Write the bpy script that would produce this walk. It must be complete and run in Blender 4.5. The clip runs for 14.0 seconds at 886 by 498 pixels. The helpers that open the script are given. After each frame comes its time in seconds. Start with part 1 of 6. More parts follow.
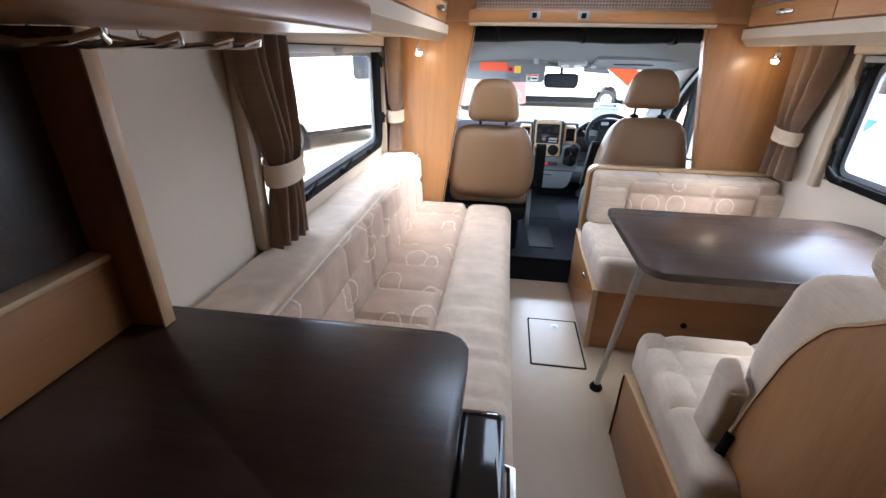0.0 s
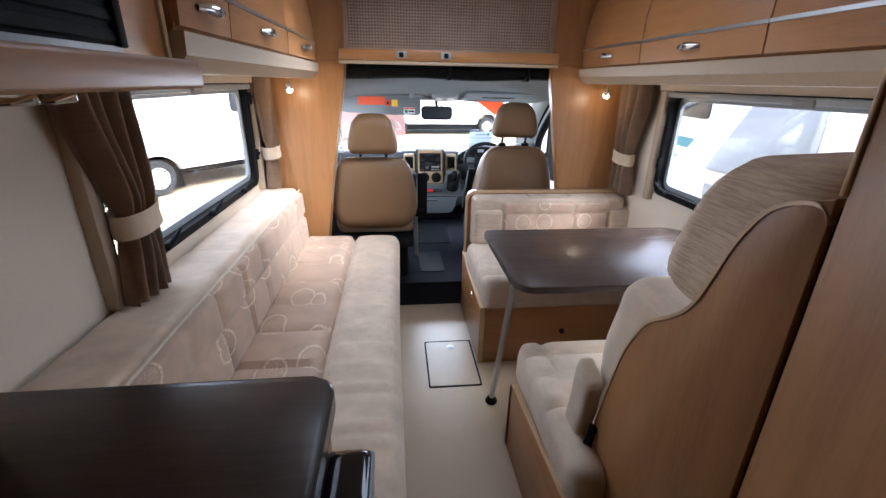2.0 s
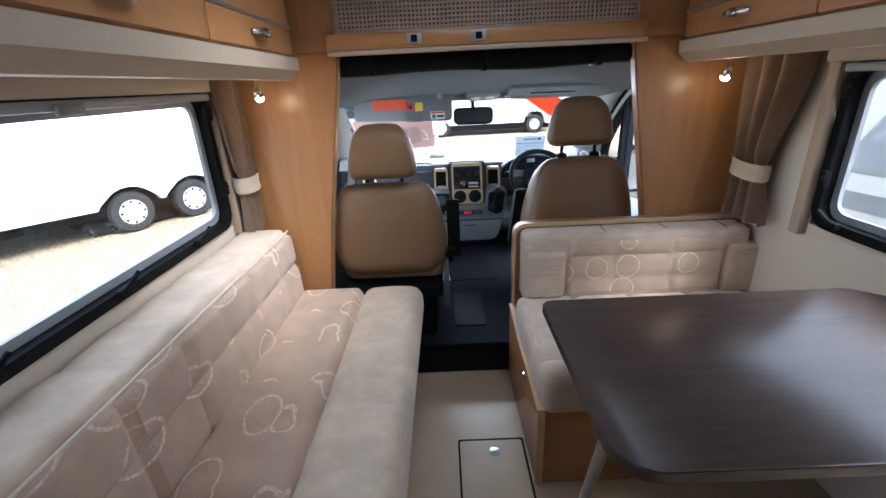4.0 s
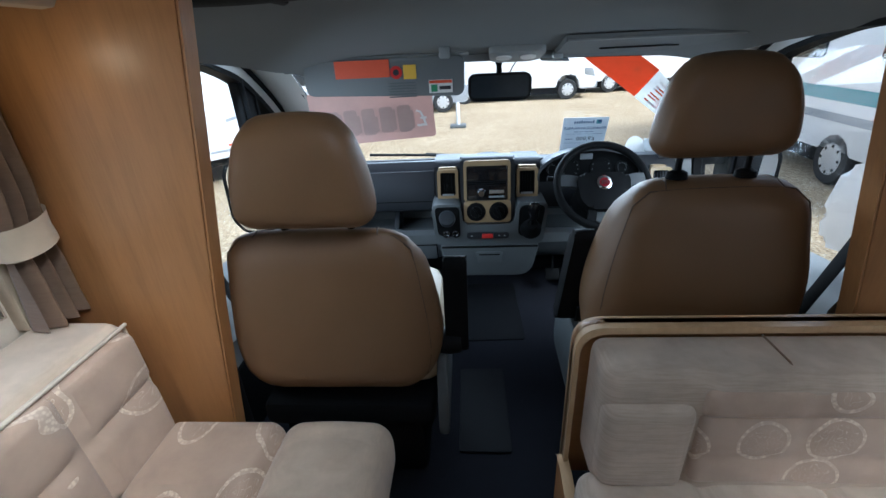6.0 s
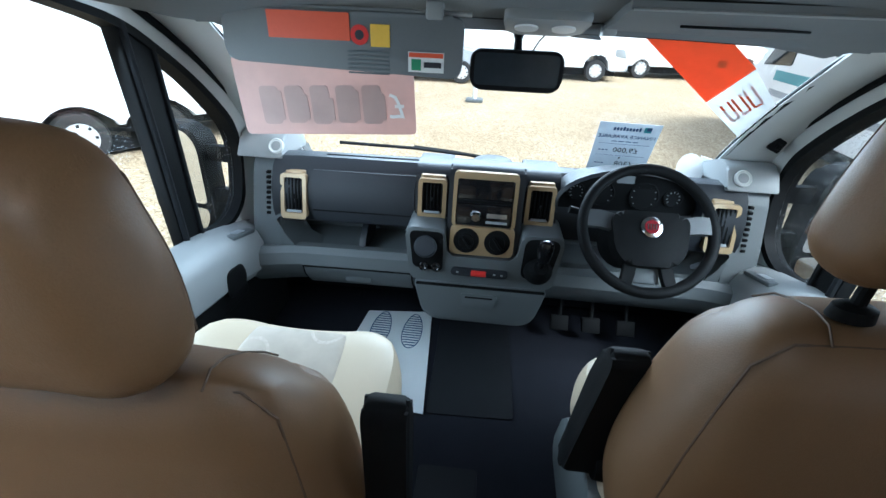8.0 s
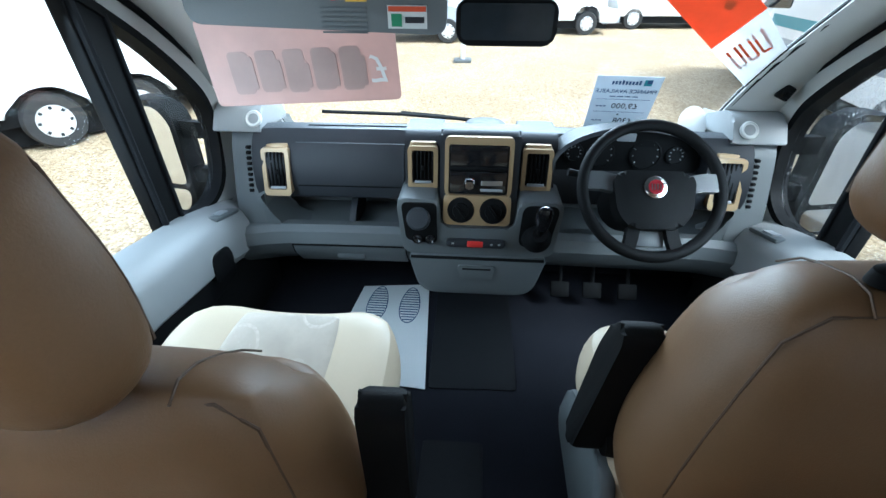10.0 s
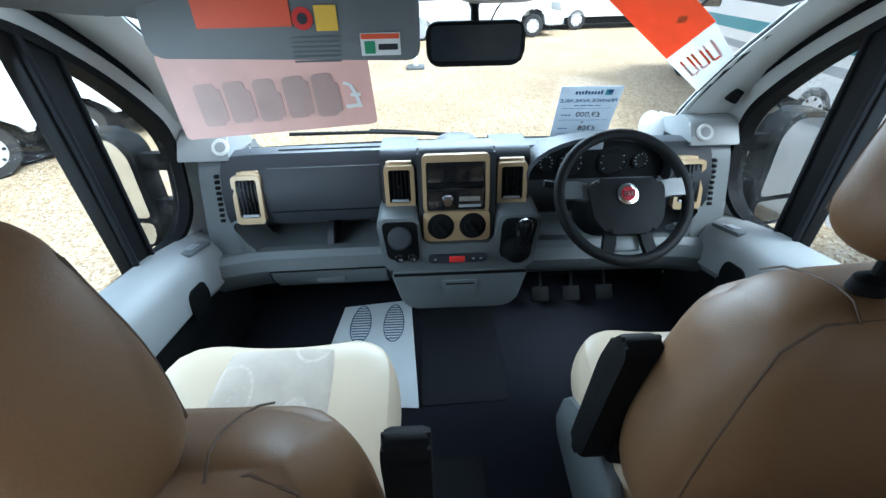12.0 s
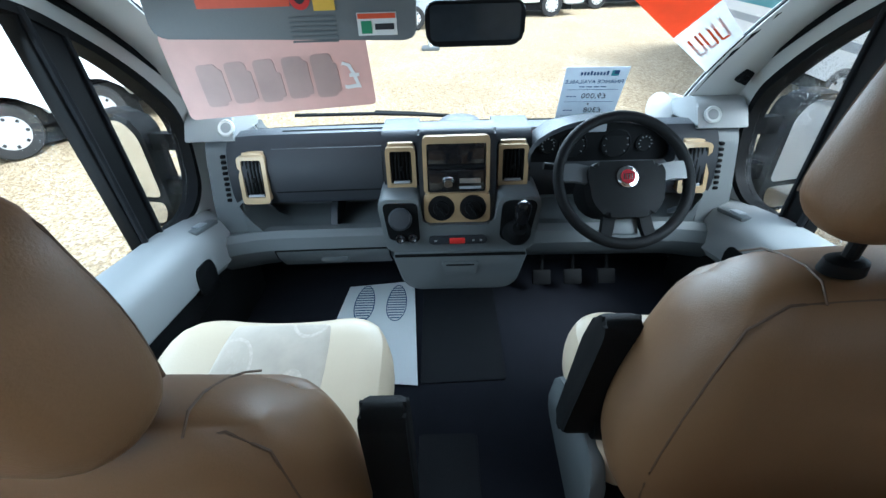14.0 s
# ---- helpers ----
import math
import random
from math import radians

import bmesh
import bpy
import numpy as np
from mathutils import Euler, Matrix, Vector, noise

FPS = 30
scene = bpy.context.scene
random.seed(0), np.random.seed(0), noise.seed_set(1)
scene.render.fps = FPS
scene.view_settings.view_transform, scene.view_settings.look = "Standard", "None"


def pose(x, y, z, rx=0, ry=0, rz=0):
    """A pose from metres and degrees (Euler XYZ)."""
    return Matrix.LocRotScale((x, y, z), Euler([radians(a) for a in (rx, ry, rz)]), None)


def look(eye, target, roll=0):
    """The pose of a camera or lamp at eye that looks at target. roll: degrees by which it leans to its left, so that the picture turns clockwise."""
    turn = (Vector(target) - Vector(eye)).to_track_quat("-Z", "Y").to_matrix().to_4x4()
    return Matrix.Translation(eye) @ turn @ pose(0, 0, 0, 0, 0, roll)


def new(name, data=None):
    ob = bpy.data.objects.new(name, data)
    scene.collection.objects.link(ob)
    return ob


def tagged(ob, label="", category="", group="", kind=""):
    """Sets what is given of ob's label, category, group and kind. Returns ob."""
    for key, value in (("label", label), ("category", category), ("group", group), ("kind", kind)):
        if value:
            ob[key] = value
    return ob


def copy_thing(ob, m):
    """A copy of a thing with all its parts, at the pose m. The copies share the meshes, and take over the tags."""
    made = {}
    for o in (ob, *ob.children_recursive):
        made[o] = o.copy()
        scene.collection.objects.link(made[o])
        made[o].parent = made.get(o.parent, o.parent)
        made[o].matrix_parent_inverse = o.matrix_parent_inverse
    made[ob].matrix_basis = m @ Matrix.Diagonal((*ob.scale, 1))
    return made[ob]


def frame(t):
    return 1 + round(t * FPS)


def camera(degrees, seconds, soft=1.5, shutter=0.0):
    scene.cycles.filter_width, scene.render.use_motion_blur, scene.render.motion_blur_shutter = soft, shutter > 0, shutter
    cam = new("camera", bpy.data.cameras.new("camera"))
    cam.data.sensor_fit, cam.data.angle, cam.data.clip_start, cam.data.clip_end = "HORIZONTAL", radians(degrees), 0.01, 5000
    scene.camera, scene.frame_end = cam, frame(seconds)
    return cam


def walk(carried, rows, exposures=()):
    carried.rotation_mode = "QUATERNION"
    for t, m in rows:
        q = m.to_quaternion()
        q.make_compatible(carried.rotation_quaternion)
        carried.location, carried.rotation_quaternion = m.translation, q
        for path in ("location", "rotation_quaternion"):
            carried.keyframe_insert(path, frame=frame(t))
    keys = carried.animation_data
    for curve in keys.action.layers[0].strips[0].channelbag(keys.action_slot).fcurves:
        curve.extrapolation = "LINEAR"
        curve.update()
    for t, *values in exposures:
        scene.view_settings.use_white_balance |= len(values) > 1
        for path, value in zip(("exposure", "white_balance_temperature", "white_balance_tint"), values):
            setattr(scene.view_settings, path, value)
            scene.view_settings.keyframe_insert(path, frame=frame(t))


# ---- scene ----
cam = camera(91.9, 14.0)
PATH = [
    (0, (-0.382, -0.058, 1.356), (-0.62, 1.74, 0.514), 1.1),
    (0.5, (-0.392, -0.032, 1.351), (-0.652, 1.734, 0.448), -0.0),
    (1, (-0.467, -0.066, 1.334), (-0.402, 1.69, 0.379), -1.6),
    (1.5, (-0.416, -0.069, 1.366), (-0.142, 1.728, 0.531), 1.0),
    (2, (-0.306, -0.08, 1.39), (-0.1, 1.773, 0.665), 1.1),
    (2.4, (-0.222, -0.069, 1.391), (-0.099, 1.786, 0.654), 0.6),
    (2.5, (-0.221, -0.051, 1.393), (-0.079, 1.806, 0.663), 0.6),
    (3, (-0.198, 0.142, 1.378), (-0.098, 2.005, 0.657), 0.1),
    (5.5, (-0.164, 1.457, 1.343), (-0.303, 3.317, 0.621), -5.2),
    (6, (-0.107, 1.682, 1.318), (-0.235, 3.484, 0.462), -2.9),
    (6.5, (-0.125, 1.894, 1.32), (0.104, 3.717, 0.53), 3.0),
    (7, (-0.128, 2.069, 1.282), (-0.036, 3.888, 0.456), 2.7),
    (7.5, (-0.05, 2.189, 1.299), (-0.178, 3.963, 0.384), 3.3),
    (10, (-0.051, 2.298, 1.28), (-0.168, 3.961, 0.175), 0.1),
    (10.5, (-0.132, 2.316, 1.285), (-0.064, 3.945, 0.127), -0.0),
    (11, (-0.161, 2.331, 1.307), (-0.045, 3.961, 0.154), -0.5),
    (11.5, (-0.151, 2.322, 1.31), (-0.104, 3.993, 0.211), -2.1),
    (12, (-0.105, 2.313, 1.318), (-0.06, 3.989, 0.227), -1.3),
    (12.5, (-0.081, 2.296, 1.326), (-0.112, 3.983, 0.251), -0.7),
    (13, (-0.076, 2.295, 1.32), (-0.118, 3.962, 0.215), -1.2),
    (13.5, (-0.071, 2.3, 1.32), (-0.077, 3.935, 0.168), -1.7),
    (14, (-0.059, 2.295, 1.318), (-0.085, 3.931, 0.167), -1.9),
]
walk(cam, [(t, look(eye, target, roll)) for t, eye, target, roll in PATH],
     exposures=[(0.0, 3.1, 5450, 11), (1.0, 2.8, 5450, 11), (2.5, 2.7, 5600, 12), (3.2, 2.5, 5500, 10), (5.3, 1.45, 5250, 6), (6.0, 1.25, 5200, 4), (6.5, 1.2, 5200, 3), (7.7, 1.58, 5200, 0), (9.8, 1.76, 5200, -1), (14.0, 1.76, 5200, -1)])
SKY, SUN, LAMP = 0.15, 1.15, 1.0

# ---- daylight: overcast sky over a gravel sales yard ----
world = bpy.data.worlds.new("overcast_sky")
scene.world = world
world.use_nodes = True
wn, wl = world.node_tree.nodes, world.node_tree.links
wn.clear()
sky = wn.new("ShaderNodeTexSky")
sky.sky_type = "NISHITA"
sky.sun_disc = False
sky.sun_elevation, sky.sun_rotation = radians(50), radians(124)
sky.air_density, sky.dust_density, sky.ozone_density = 1.0, 4.0, 1.0
hsv = wn.new("ShaderNodeHueSaturation")
hsv.inputs["Saturation"].default_value = 0.40
back = wn.new("ShaderNodeBackground")
back.inputs["Strength"].default_value = SKY
wout = wn.new("ShaderNodeOutputWorld")
wl.new(sky.outputs["Color"], hsv.inputs["Color"])
wl.new(hsv.outputs["Color"], back.inputs["Color"])
wl.new(back.outputs["Background"], wout.inputs["Surface"])


def lamp(name, kind, energy, color, m):
    data = bpy.data.lights.new(name, kind)
    data.energy, data.color = energy, color
    ob = new(name, data)
    ob.matrix_world = m
    return ob


sun = lamp("sun", "SUN", SUN, (1.0, 0.97, 0.92), look((9, -4, 13), (0, 2, 0)))
sun.data.angle = radians(25)


def window_lamp(name, eye, target, w, h, energy):
    ob = lamp(name, "AREA", energy, (0.88, 0.95, 1.0), look(eye, target))
    ob.data.shape, ob.data.size, ob.data.size_y = "RECTANGLE", w, h
    ob.data.spread = radians(140)


window_lamp("window_light", (-1.16, 1.72, 1.12), (0, 1.50, 0.70), 1.0, 0.5, 0.4 * LAMP)
window_lamp("window_light", (1.16, 1.45, 1.12), (0, 1.35, 0.70), 1.3, 0.5, 0.5 * LAMP)
window_lamp("window_light", (0.0, 4.12, 1.20), (0, 3.2, 0.55), 1.5, 0.4, 7.0 * LAMP)
window_lamp("window_light", (-0.90, 3.00, 0.98), (0, 3.45, 0.55), 0.5, 0.45, 1.2 * LAMP)
window_lamp("window_light", (0.90, 3.00, 0.98), (0, 3.45, 0.55), 0.5, 0.45, 1.2 * LAMP)
# fill lamp in the unseen, added rooflight; brightens floor and cushions from above
window_lamp("added_rooflight_fill", (0.0, 1.65, 2.03), (0, 1.60, 0), 0.6, 0.6, 0.6 * LAMP)


# ---- materials ----
def node_mat(name):
    m = bpy.data.materials.new(name)
    m.use_nodes = True
    return m, m.node_tree.nodes, m.node_tree.links, m.node_tree.nodes["Principled BSDF"]


def ramp(nodes, links, fac, stops):
    r = nodes.new("ShaderNodeValToRGB")
    el = r.color_ramp.elements
    while len(el) < len(stops):
        el.new(0.5)
    for e, (p, c) in zip(el, stops):
        e.position, e.color = p, (*c, 1)
    links.new(fac, r.inputs["Fac"])
    return r.outputs["Color"]


def noise_tex(nodes, links, scale, detail=4, stretch=(1, 1, 1), rough=0.6):
    tc = nodes.new("ShaderNodeTexCoord")
    mp = nodes.new("ShaderNodeMapping")
    mp.inputs["Scale"].default_value = stretch
    n = nodes.new("ShaderNodeTexNoise")
    n.inputs["Scale"].default_value, n.inputs["Detail"].default_value, n.inputs["Roughness"].default_value = scale, detail, rough
    links.new(tc.outputs["Object"], mp.inputs["Vector"])
    links.new(mp.outputs["Vector"], n.inputs["Vector"])
    return n.outputs["Fac"]


def bump(nodes, links, bsdf, height, strength, dist=0.002):
    b = nodes.new("ShaderNodeBump")
    b.inputs["Strength"].default_value, b.inputs["Distance"].default_value = strength, dist
    links.new(height, b.inputs["Height"])
    links.new(b.outputs["Normal"], bsdf.inputs["Normal"])


def shade(c, k):
    return tuple(min(1, v * k) for v in c)


def surface(name, color, rough=0.5, metal=0.0, grain=60, vary=0.12, bumps=0.15, big=3.0, coat=0.0, stretch=(1, 1, 1), spec=0.5):
    """A surface with fine grain and slow, large-scale variation of colour and roughness."""
    m, n, l, b = node_mat(name)
    fine, slow = noise_tex(n, l, grain, 5, stretch), noise_tex(n, l, big, 3)
    mix = n.new("ShaderNodeMix")
    mix.inputs[0].default_value = 0.45
    l.new(fine, mix.inputs[2])
    l.new(slow, mix.inputs[3])
    l.new(ramp(n, l, mix.outputs[0], ((0.3, shade(color, 1 - vary)), (0.7, shade(color, 1 + vary)))), b.inputs["Base Color"])
    mr = n.new("ShaderNodeMapRange")
    mr.inputs["To Min"].default_value, mr.inputs["To Max"].default_value = max(0.02, rough - 0.08), min(1, rough + 0.08)
    l.new(slow, mr.inputs["Value"])
    l.new(mr.outputs["Result"], b.inputs["Roughness"])
    b.inputs["Metallic"].default_value = metal
    b.inputs["Coat Weight"].default_value = coat
    b.inputs["Specular IOR Level"].default_value = spec
    if bumps:
        bump(n, l, b, fine, bumps)
    return m


def wood(name, color, dark, stretch, rough=0.38):
    m, n, l, b = node_mat(name)
    grain = noise_tex(n, l, 14, 6, stretch, 0.65)
    fine = noise_tex(n, l, 90, 3, stretch, 0.7)
    slow = noise_tex(n, l, 2.2, 2)
    mix = n.new("ShaderNodeMix")
    mix.inputs[0].default_value = 0.35
    l.new(grain, mix.inputs[2])
    l.new(fine, mix.inputs[3])
    mix2 = n.new("ShaderNodeMix")
    mix2.inputs[0].default_value = 0.3
    l.new(mix.outputs[0], mix2.inputs[2])
    l.new(slow, mix2.inputs[3])
    l.new(ramp(n, l, mix2.outputs[0], ((0.32, dark), (0.52, color), (0.72, shade(color, 1.18)))), b.inputs["Base Color"])
    b.inputs["Roughness"].default_value = rough
    b.inputs["Coat Weight"].default_value = 0.15
    b.inputs["Coat Roughness"].default_value = 0.3
    bump(n, l, b, fine, 0.06)
    return m


def fabric(name, color, motif=None, rib=0.0, weave=900):
    """Woven upholstery; motif: colour of the stitched ovals; rib: slubbed cross weave."""
    m, n, l, b = node_mat(name)
    w = noise_tex(n, l, weave, 2)
    slow = noise_tex(n, l, 9, 4)
    col = ramp(n, l, slow, ((0.3, shade(color, 0.86)), (0.7, shade(color, 1.12))))
    height = w
    if motif:
        tc = n.new("ShaderNodeTexCoord")
        mp = n.new("ShaderNodeMapping")
        mp.inputs["Scale"].default_value = (1.0, 0.62, 0.9)
        v = n.new("ShaderNodeTexVoronoi")
        v.inputs["Scale"].default_value, v.inputs["Randomness"].default_value = 7.5, 0.6
        l.new(tc.outputs["Object"], mp.inputs["Vector"])
        l.new(mp.outputs["Vector"], v.inputs["Vector"])
        veins = noise_tex(n, l, 30, 1, (1.6, 0.35, 1.0))
        vm = n.new("ShaderNodeMath")
        vm.operation = "PINGPONG"
        vm.inputs[1].default_value = 0.05
        l.new(veins, vm.inputs[0])
        vein_line = n.new("ShaderNodeMapRange")
        vein_line.inputs["From Min"].default_value, vein_line.inputs["From Max"].default_value = 0.038, 0.048
        vein_line.inputs["To Max"].default_value = 0.6
        l.new(vm.outputs[0], vein_line.inputs["Value"])
        gap = n.new("ShaderNodeMath")
        gap.operation = "COMPARE"
        gap.inputs[1].default_value, gap.inputs[2].default_value = 0.36, 0.022
        l.new(v.outputs["Distance"], gap.inputs[0])
        within_leaf = n.new("ShaderNodeMath")
        within_leaf.operation = "LESS_THAN"
        within_leaf.inputs[1].default_value = 0.30
        l.new(v.outputs["Distance"], within_leaf.inputs[0])
        vl = n.new("ShaderNodeMath")
        vl.operation = "MULTIPLY"
        l.new(within_leaf.outputs[0], vl.inputs[0])
        l.new(vein_line.outputs["Result"], vl.inputs[1])
        band = n.new("ShaderNodeMath")
        band.operation = "MAXIMUM"
        l.new(gap.outputs[0], band.inputs[0])
        l.new(vl.outputs[0], band.inputs[1])
        dots = n.new("ShaderNodeTexVoronoi")
        dots.inputs["Scale"].default_value = 130
        l.new(tc.outputs["Object"], dots.inputs["Vector"])
        dm = n.new("ShaderNodeMapRange")
        dm.inputs["From Min"].default_value, dm.inputs["From Max"].default_value = 0.62, 0.3
        dm.inputs["To Min"].default_value = 0.35
        l.new(dots.outputs["Distance"], dm.inputs["Value"])
        inner = n.new("ShaderNodeMapRange")
        inner.inputs["From Min"].default_value, inner.inputs["From Max"].default_value = 0.47, 0.42
        l.new(v.outputs["Distance"], inner.inputs["Value"])
        mul = n.new("ShaderNodeMath")
        mul.operation = "MULTIPLY"
        l.new(band.outputs[0], mul.inputs[0])
        l.new(dm.outputs["Result"], mul.inputs[1])
        mul2 = n.new("ShaderNodeMath")
        mul2.operation = "MULTIPLY"
        l.new(mul.outputs[0], mul2.inputs[0])
        l.new(inner.outputs["Result"], mul2.inputs[1])
        mc = n.new("ShaderNodeMix")
        mc.data_type = "RGBA"
        l.new(mul2.outputs[0], mc.inputs[0])
        l.new(col, mc.inputs[6])
        mc.inputs[7].default_value = (*motif, 1)
        col = mc.outputs[2]
    if rib:
        wv = noise_tex(n, l, 55, 3, (0.3, 0.3, 4.6))
        mr = n.new("ShaderNodeMix")
        mr.inputs[0].default_value = 0.75
        l.new(w, mr.inputs[2])
        l.new(wv, mr.inputs[3])
        height = mr.outputs[0]
        mcol = n.new("ShaderNodeMix")
        mcol.data_type = "RGBA"
        mcol.blend_type = "MULTIPLY"
        mcol.inputs[0].default_value = rib
        l.new(col, mcol.inputs[6])
        l.new(ramp(n, l, wv, ((0.36, (0.50, 0.43, 0.36)), (0.6, (1, 1, 1)))), mcol.inputs[7])
        col = mcol.outputs[2]
    l.new(col, b.inputs["Base Color"])
    b.inputs["Roughness"].default_value = 0.92
    b.inputs["Sheen Weight"].default_value = 0.25
    b.inputs["Specular IOR Level"].default_value = 0.2
    bump(n, l, b, height, 0.5 if rib > 0.4 else 0.35, 0.003)
    return m


def glass(name, tint=(1, 1, 1), wet=0.0):
    m, n, l, b = node_mat(name)
    n.remove(b)
    out = n["Material Output"]
    tr, gl, mx = n.new("ShaderNodeBsdfTransparent"), n.new("ShaderNodeBsdfGlossy"), n.new("ShaderNodeMixShader")
    tr.inputs["Color"].default_value = (*tint, 1)
    gl.inputs["Roughness"].default_value = 0.02
    mx.inputs[0].default_value = 0.05
    l.new(tr.outputs[0], mx.inputs[1])
    l.new(gl.outputs[0], mx.inputs[2])
    last = mx.outputs[0]
    if wet:
        # rain drops that stand on the pane
        tc = n.new("ShaderNodeTexCoord")
        v = n.new("ShaderNodeTexVoronoi")
        v.inputs["Scale"].default_value = 110
        l.new(tc.outputs["Object"], v.inputs["Vector"])
        patch = noise_tex(n, l, 7, 3)
        lim = n.new("ShaderNodeMapRange")
        lim.inputs["From Min"].default_value, lim.inputs["From Max"].default_value = 0.42, 0.75
        lim.inputs["To Min"].default_value, lim.inputs["To Max"].default_value = 0.05, 0.36
        l.new(patch, lim.inputs["Value"])
        less = n.new("ShaderNodeMath")
        less.operation = "LESS_THAN"
        l.new(v.outputs["Distance"], less.inputs[0])
        l.new(lim.outputs["Result"], less.inputs[1])
        amount = n.new("ShaderNodeMath")
        amount.operation = "MULTIPLY"
        amount.inputs[1].default_value = wet
        l.new(less.outputs[0], amount.inputs[0])
        drop = n.new("ShaderNodeBsdfTranslucent")
        drop.inputs["Color"].default_value = (0.8, 0.85, 0.88, 1)
        mx2 = n.new("ShaderNodeMixShader")
        l.new(amount.outputs[0], mx2.inputs[0])
        l.new(last, mx2.inputs[1])
        l.new(drop.outputs[0], mx2.inputs[2])
        last = mx2.outputs[0]
    l.new(last, out.inputs["Surface"])
    return m


def paper(name, color, through_light):
    m, n, l, b = node_mat(name)
    slow = noise_tex(n, l, 12, 3)
    col = ramp(n, l, slow, ((0.3, shade(color, 0.93)), (0.7, shade(color, 1.05))))
    l.new(col, b.inputs["Base Color"])
    b.inputs["Roughness"].default_value = 0.55
    tl, mx = n.new("ShaderNodeBsdfTranslucent"), n.new("ShaderNodeMixShader")
    l.new(col, tl.inputs["Color"])
    mx.inputs[0].default_value = through_light
    l.new(b.outputs[0], mx.inputs[1])
    l.new(tl.outputs[0], mx.inputs[2])
    l.new(mx.outputs[0], n["Material Output"].inputs["Surface"])
    return m


def gravel():
    m, n, l, b = node_mat("yellow_gravel")
    tc = n.new("ShaderNodeTexCoord")
    v = n.new("ShaderNodeTexVoronoi")
    v.inputs["Scale"].default_value = 46
    l.new(tc.outputs["Object"], v.inputs["Vector"])
    slow = noise_tex(n, l, 0.6, 4)
    stones = ramp(n, l, v.outputs["Color"], ((0.1, (0.25, 0.18, 0.10)), (0.5, (0.46, 0.355, 0.22)), (0.9, (0.64, 0.54, 0.38))))
    mc = n.new("ShaderNodeMix")
    mc.data_type, mc.blend_type = "RGBA", "MULTIPLY"
    mc.inputs[0].default_value = 0.6
    l.new(stones, mc.inputs[6])
    l.new(ramp(n, l, slow, ((0.35, (0.78, 0.72, 0.62)), (0.65, (1, 0.98, 0.94)))), mc.inputs[7])
    l.new(mc.outputs[2], b.inputs["Base Color"])
    b.inputs["Roughness"].default_value = 0.85
    bump(n, l, b, v.outputs["Distance"], 0.8, 0.02)
    return m


def glow(name, color, strength):
    m, n, l, b = node_mat(name)
    b.inputs["Base Color"].default_value = (*color, 1)
    b.inputs["Emission Color"].default_value = (*color, 1)
    b.inputs["Emission Strength"].default_value = strength
    return m


OAK, OAK_D = (0.395, 0.187, 0.066), (0.285, 0.128, 0.043)
WOOD_Z = wood("beech_laminate_upright", OAK, OAK_D, (2.2, 2.2, 0.16))
WOOD_Y = wood("beech_laminate_lengthwise", OAK, OAK_D, (2.2, 0.16, 2.2))
WOOD_X = wood("beech_laminate_crosswise", OAK, OAK_D, (0.16, 2.2, 2.2))
WOOD_EDGE = wood("pale_beech_edging", (0.62, 0.42, 0.23), (0.5, 0.32, 0.16), (1, 0.3, 0.3))
WALNUT = wood("dark_walnut_laminate", (0.062, 0.042, 0.034), (0.036, 0.025, 0.021), (0.22, 1.9, 1), 0.27)
CREAM = surface("cream_wall_lining", (0.66, 0.585, 0.475), 0.6, grain=160, vary=0.05, bumps=0.1)
CREAM_TRIM = surface("cream_vinyl_trim", (0.44, 0.35, 0.25), 0.5, grain=120, vary=0.05, bumps=0.08)
VINYL = surface("beige_vinyl_floor", (0.45, 0.345, 0.235), 0.36, grain=220, vary=0.09, bumps=0.06, big=5)
CEIL = surface("white_ceiling_lining", (0.74, 0.71, 0.65), 0.7, grain=160, vary=0.04)
PLAID = fabric("rose_beige_patterned_velour", (0.51, 0.375, 0.275), (0.78, 0.66, 0.52))
SLUB = fabric("cream_slub_weave", (0.65, 0.515, 0.375), rib=0.55)
PLAIN = fabric("plain_beige_velour", (0.57, 0.455, 0.345), rib=0.25)
PIPING = fabric("cream_piping_cord", (0.66, 0.57, 0.45))
VELOUR = fabric("smooth_beige_velour", (0.62, 0.50, 0.375), rib=0.14)
CURTAIN = fabric("brown_curtain_cloth", (0.20, 0.125, 0.078), rib=0.2)
CURTAIN_IN = fabric("mauve_brown_cloth", (0.14, 0.095, 0.085), rib=0.3)
NET = fabric("brown_beige_net_cord", (0.34, 0.25, 0.19))
TIE = fabric("pale_tieback_cloth", (0.58, 0.47, 0.34))
TAN = surface("tan_leatherette", (0.168, 0.093, 0.041), 0.48, grain=420, vary=0.07, bumps=0.22, big=6)
TAN_SEAM = surface("brown_stitched_seam", (0.085, 0.050, 0.027), 0.6, grain=420, vary=0.15, bumps=0.3)
TAN_LIGHT = surface("pale_tan_leatherette", (0.50, 0.415, 0.295), 0.42, grain=420, vary=0.05, bumps=0.2, big=6)
SUEDE = fabric("pale_suede_with_stitched_swirls", (0.43, 0.375, 0.305), (0.52, 0.46, 0.385))
CARPET = surface("dark_navy_carpet", (0.012, 0.013, 0.018), 0.95, grain=500, vary=0.4, bumps=0.7, spec=0.15)
RUBBER = surface("ribbed_black_rubber_mat", (0.008, 0.009, 0.011), 0.7, grain=260, vary=0.3, bumps=0.5, spec=0.2)
BLACK = surface("black_moulded_plastic", (0.0065, 0.0068, 0.0072), 0.6, grain=380, vary=0.2, bumps=0.2, spec=0.10)
PAD = surface("dark_slate_dash_pad", (0.023, 0.026, 0.031), 0.5, grain=420, vary=0.12, bumps=0.3, spec=0.35)
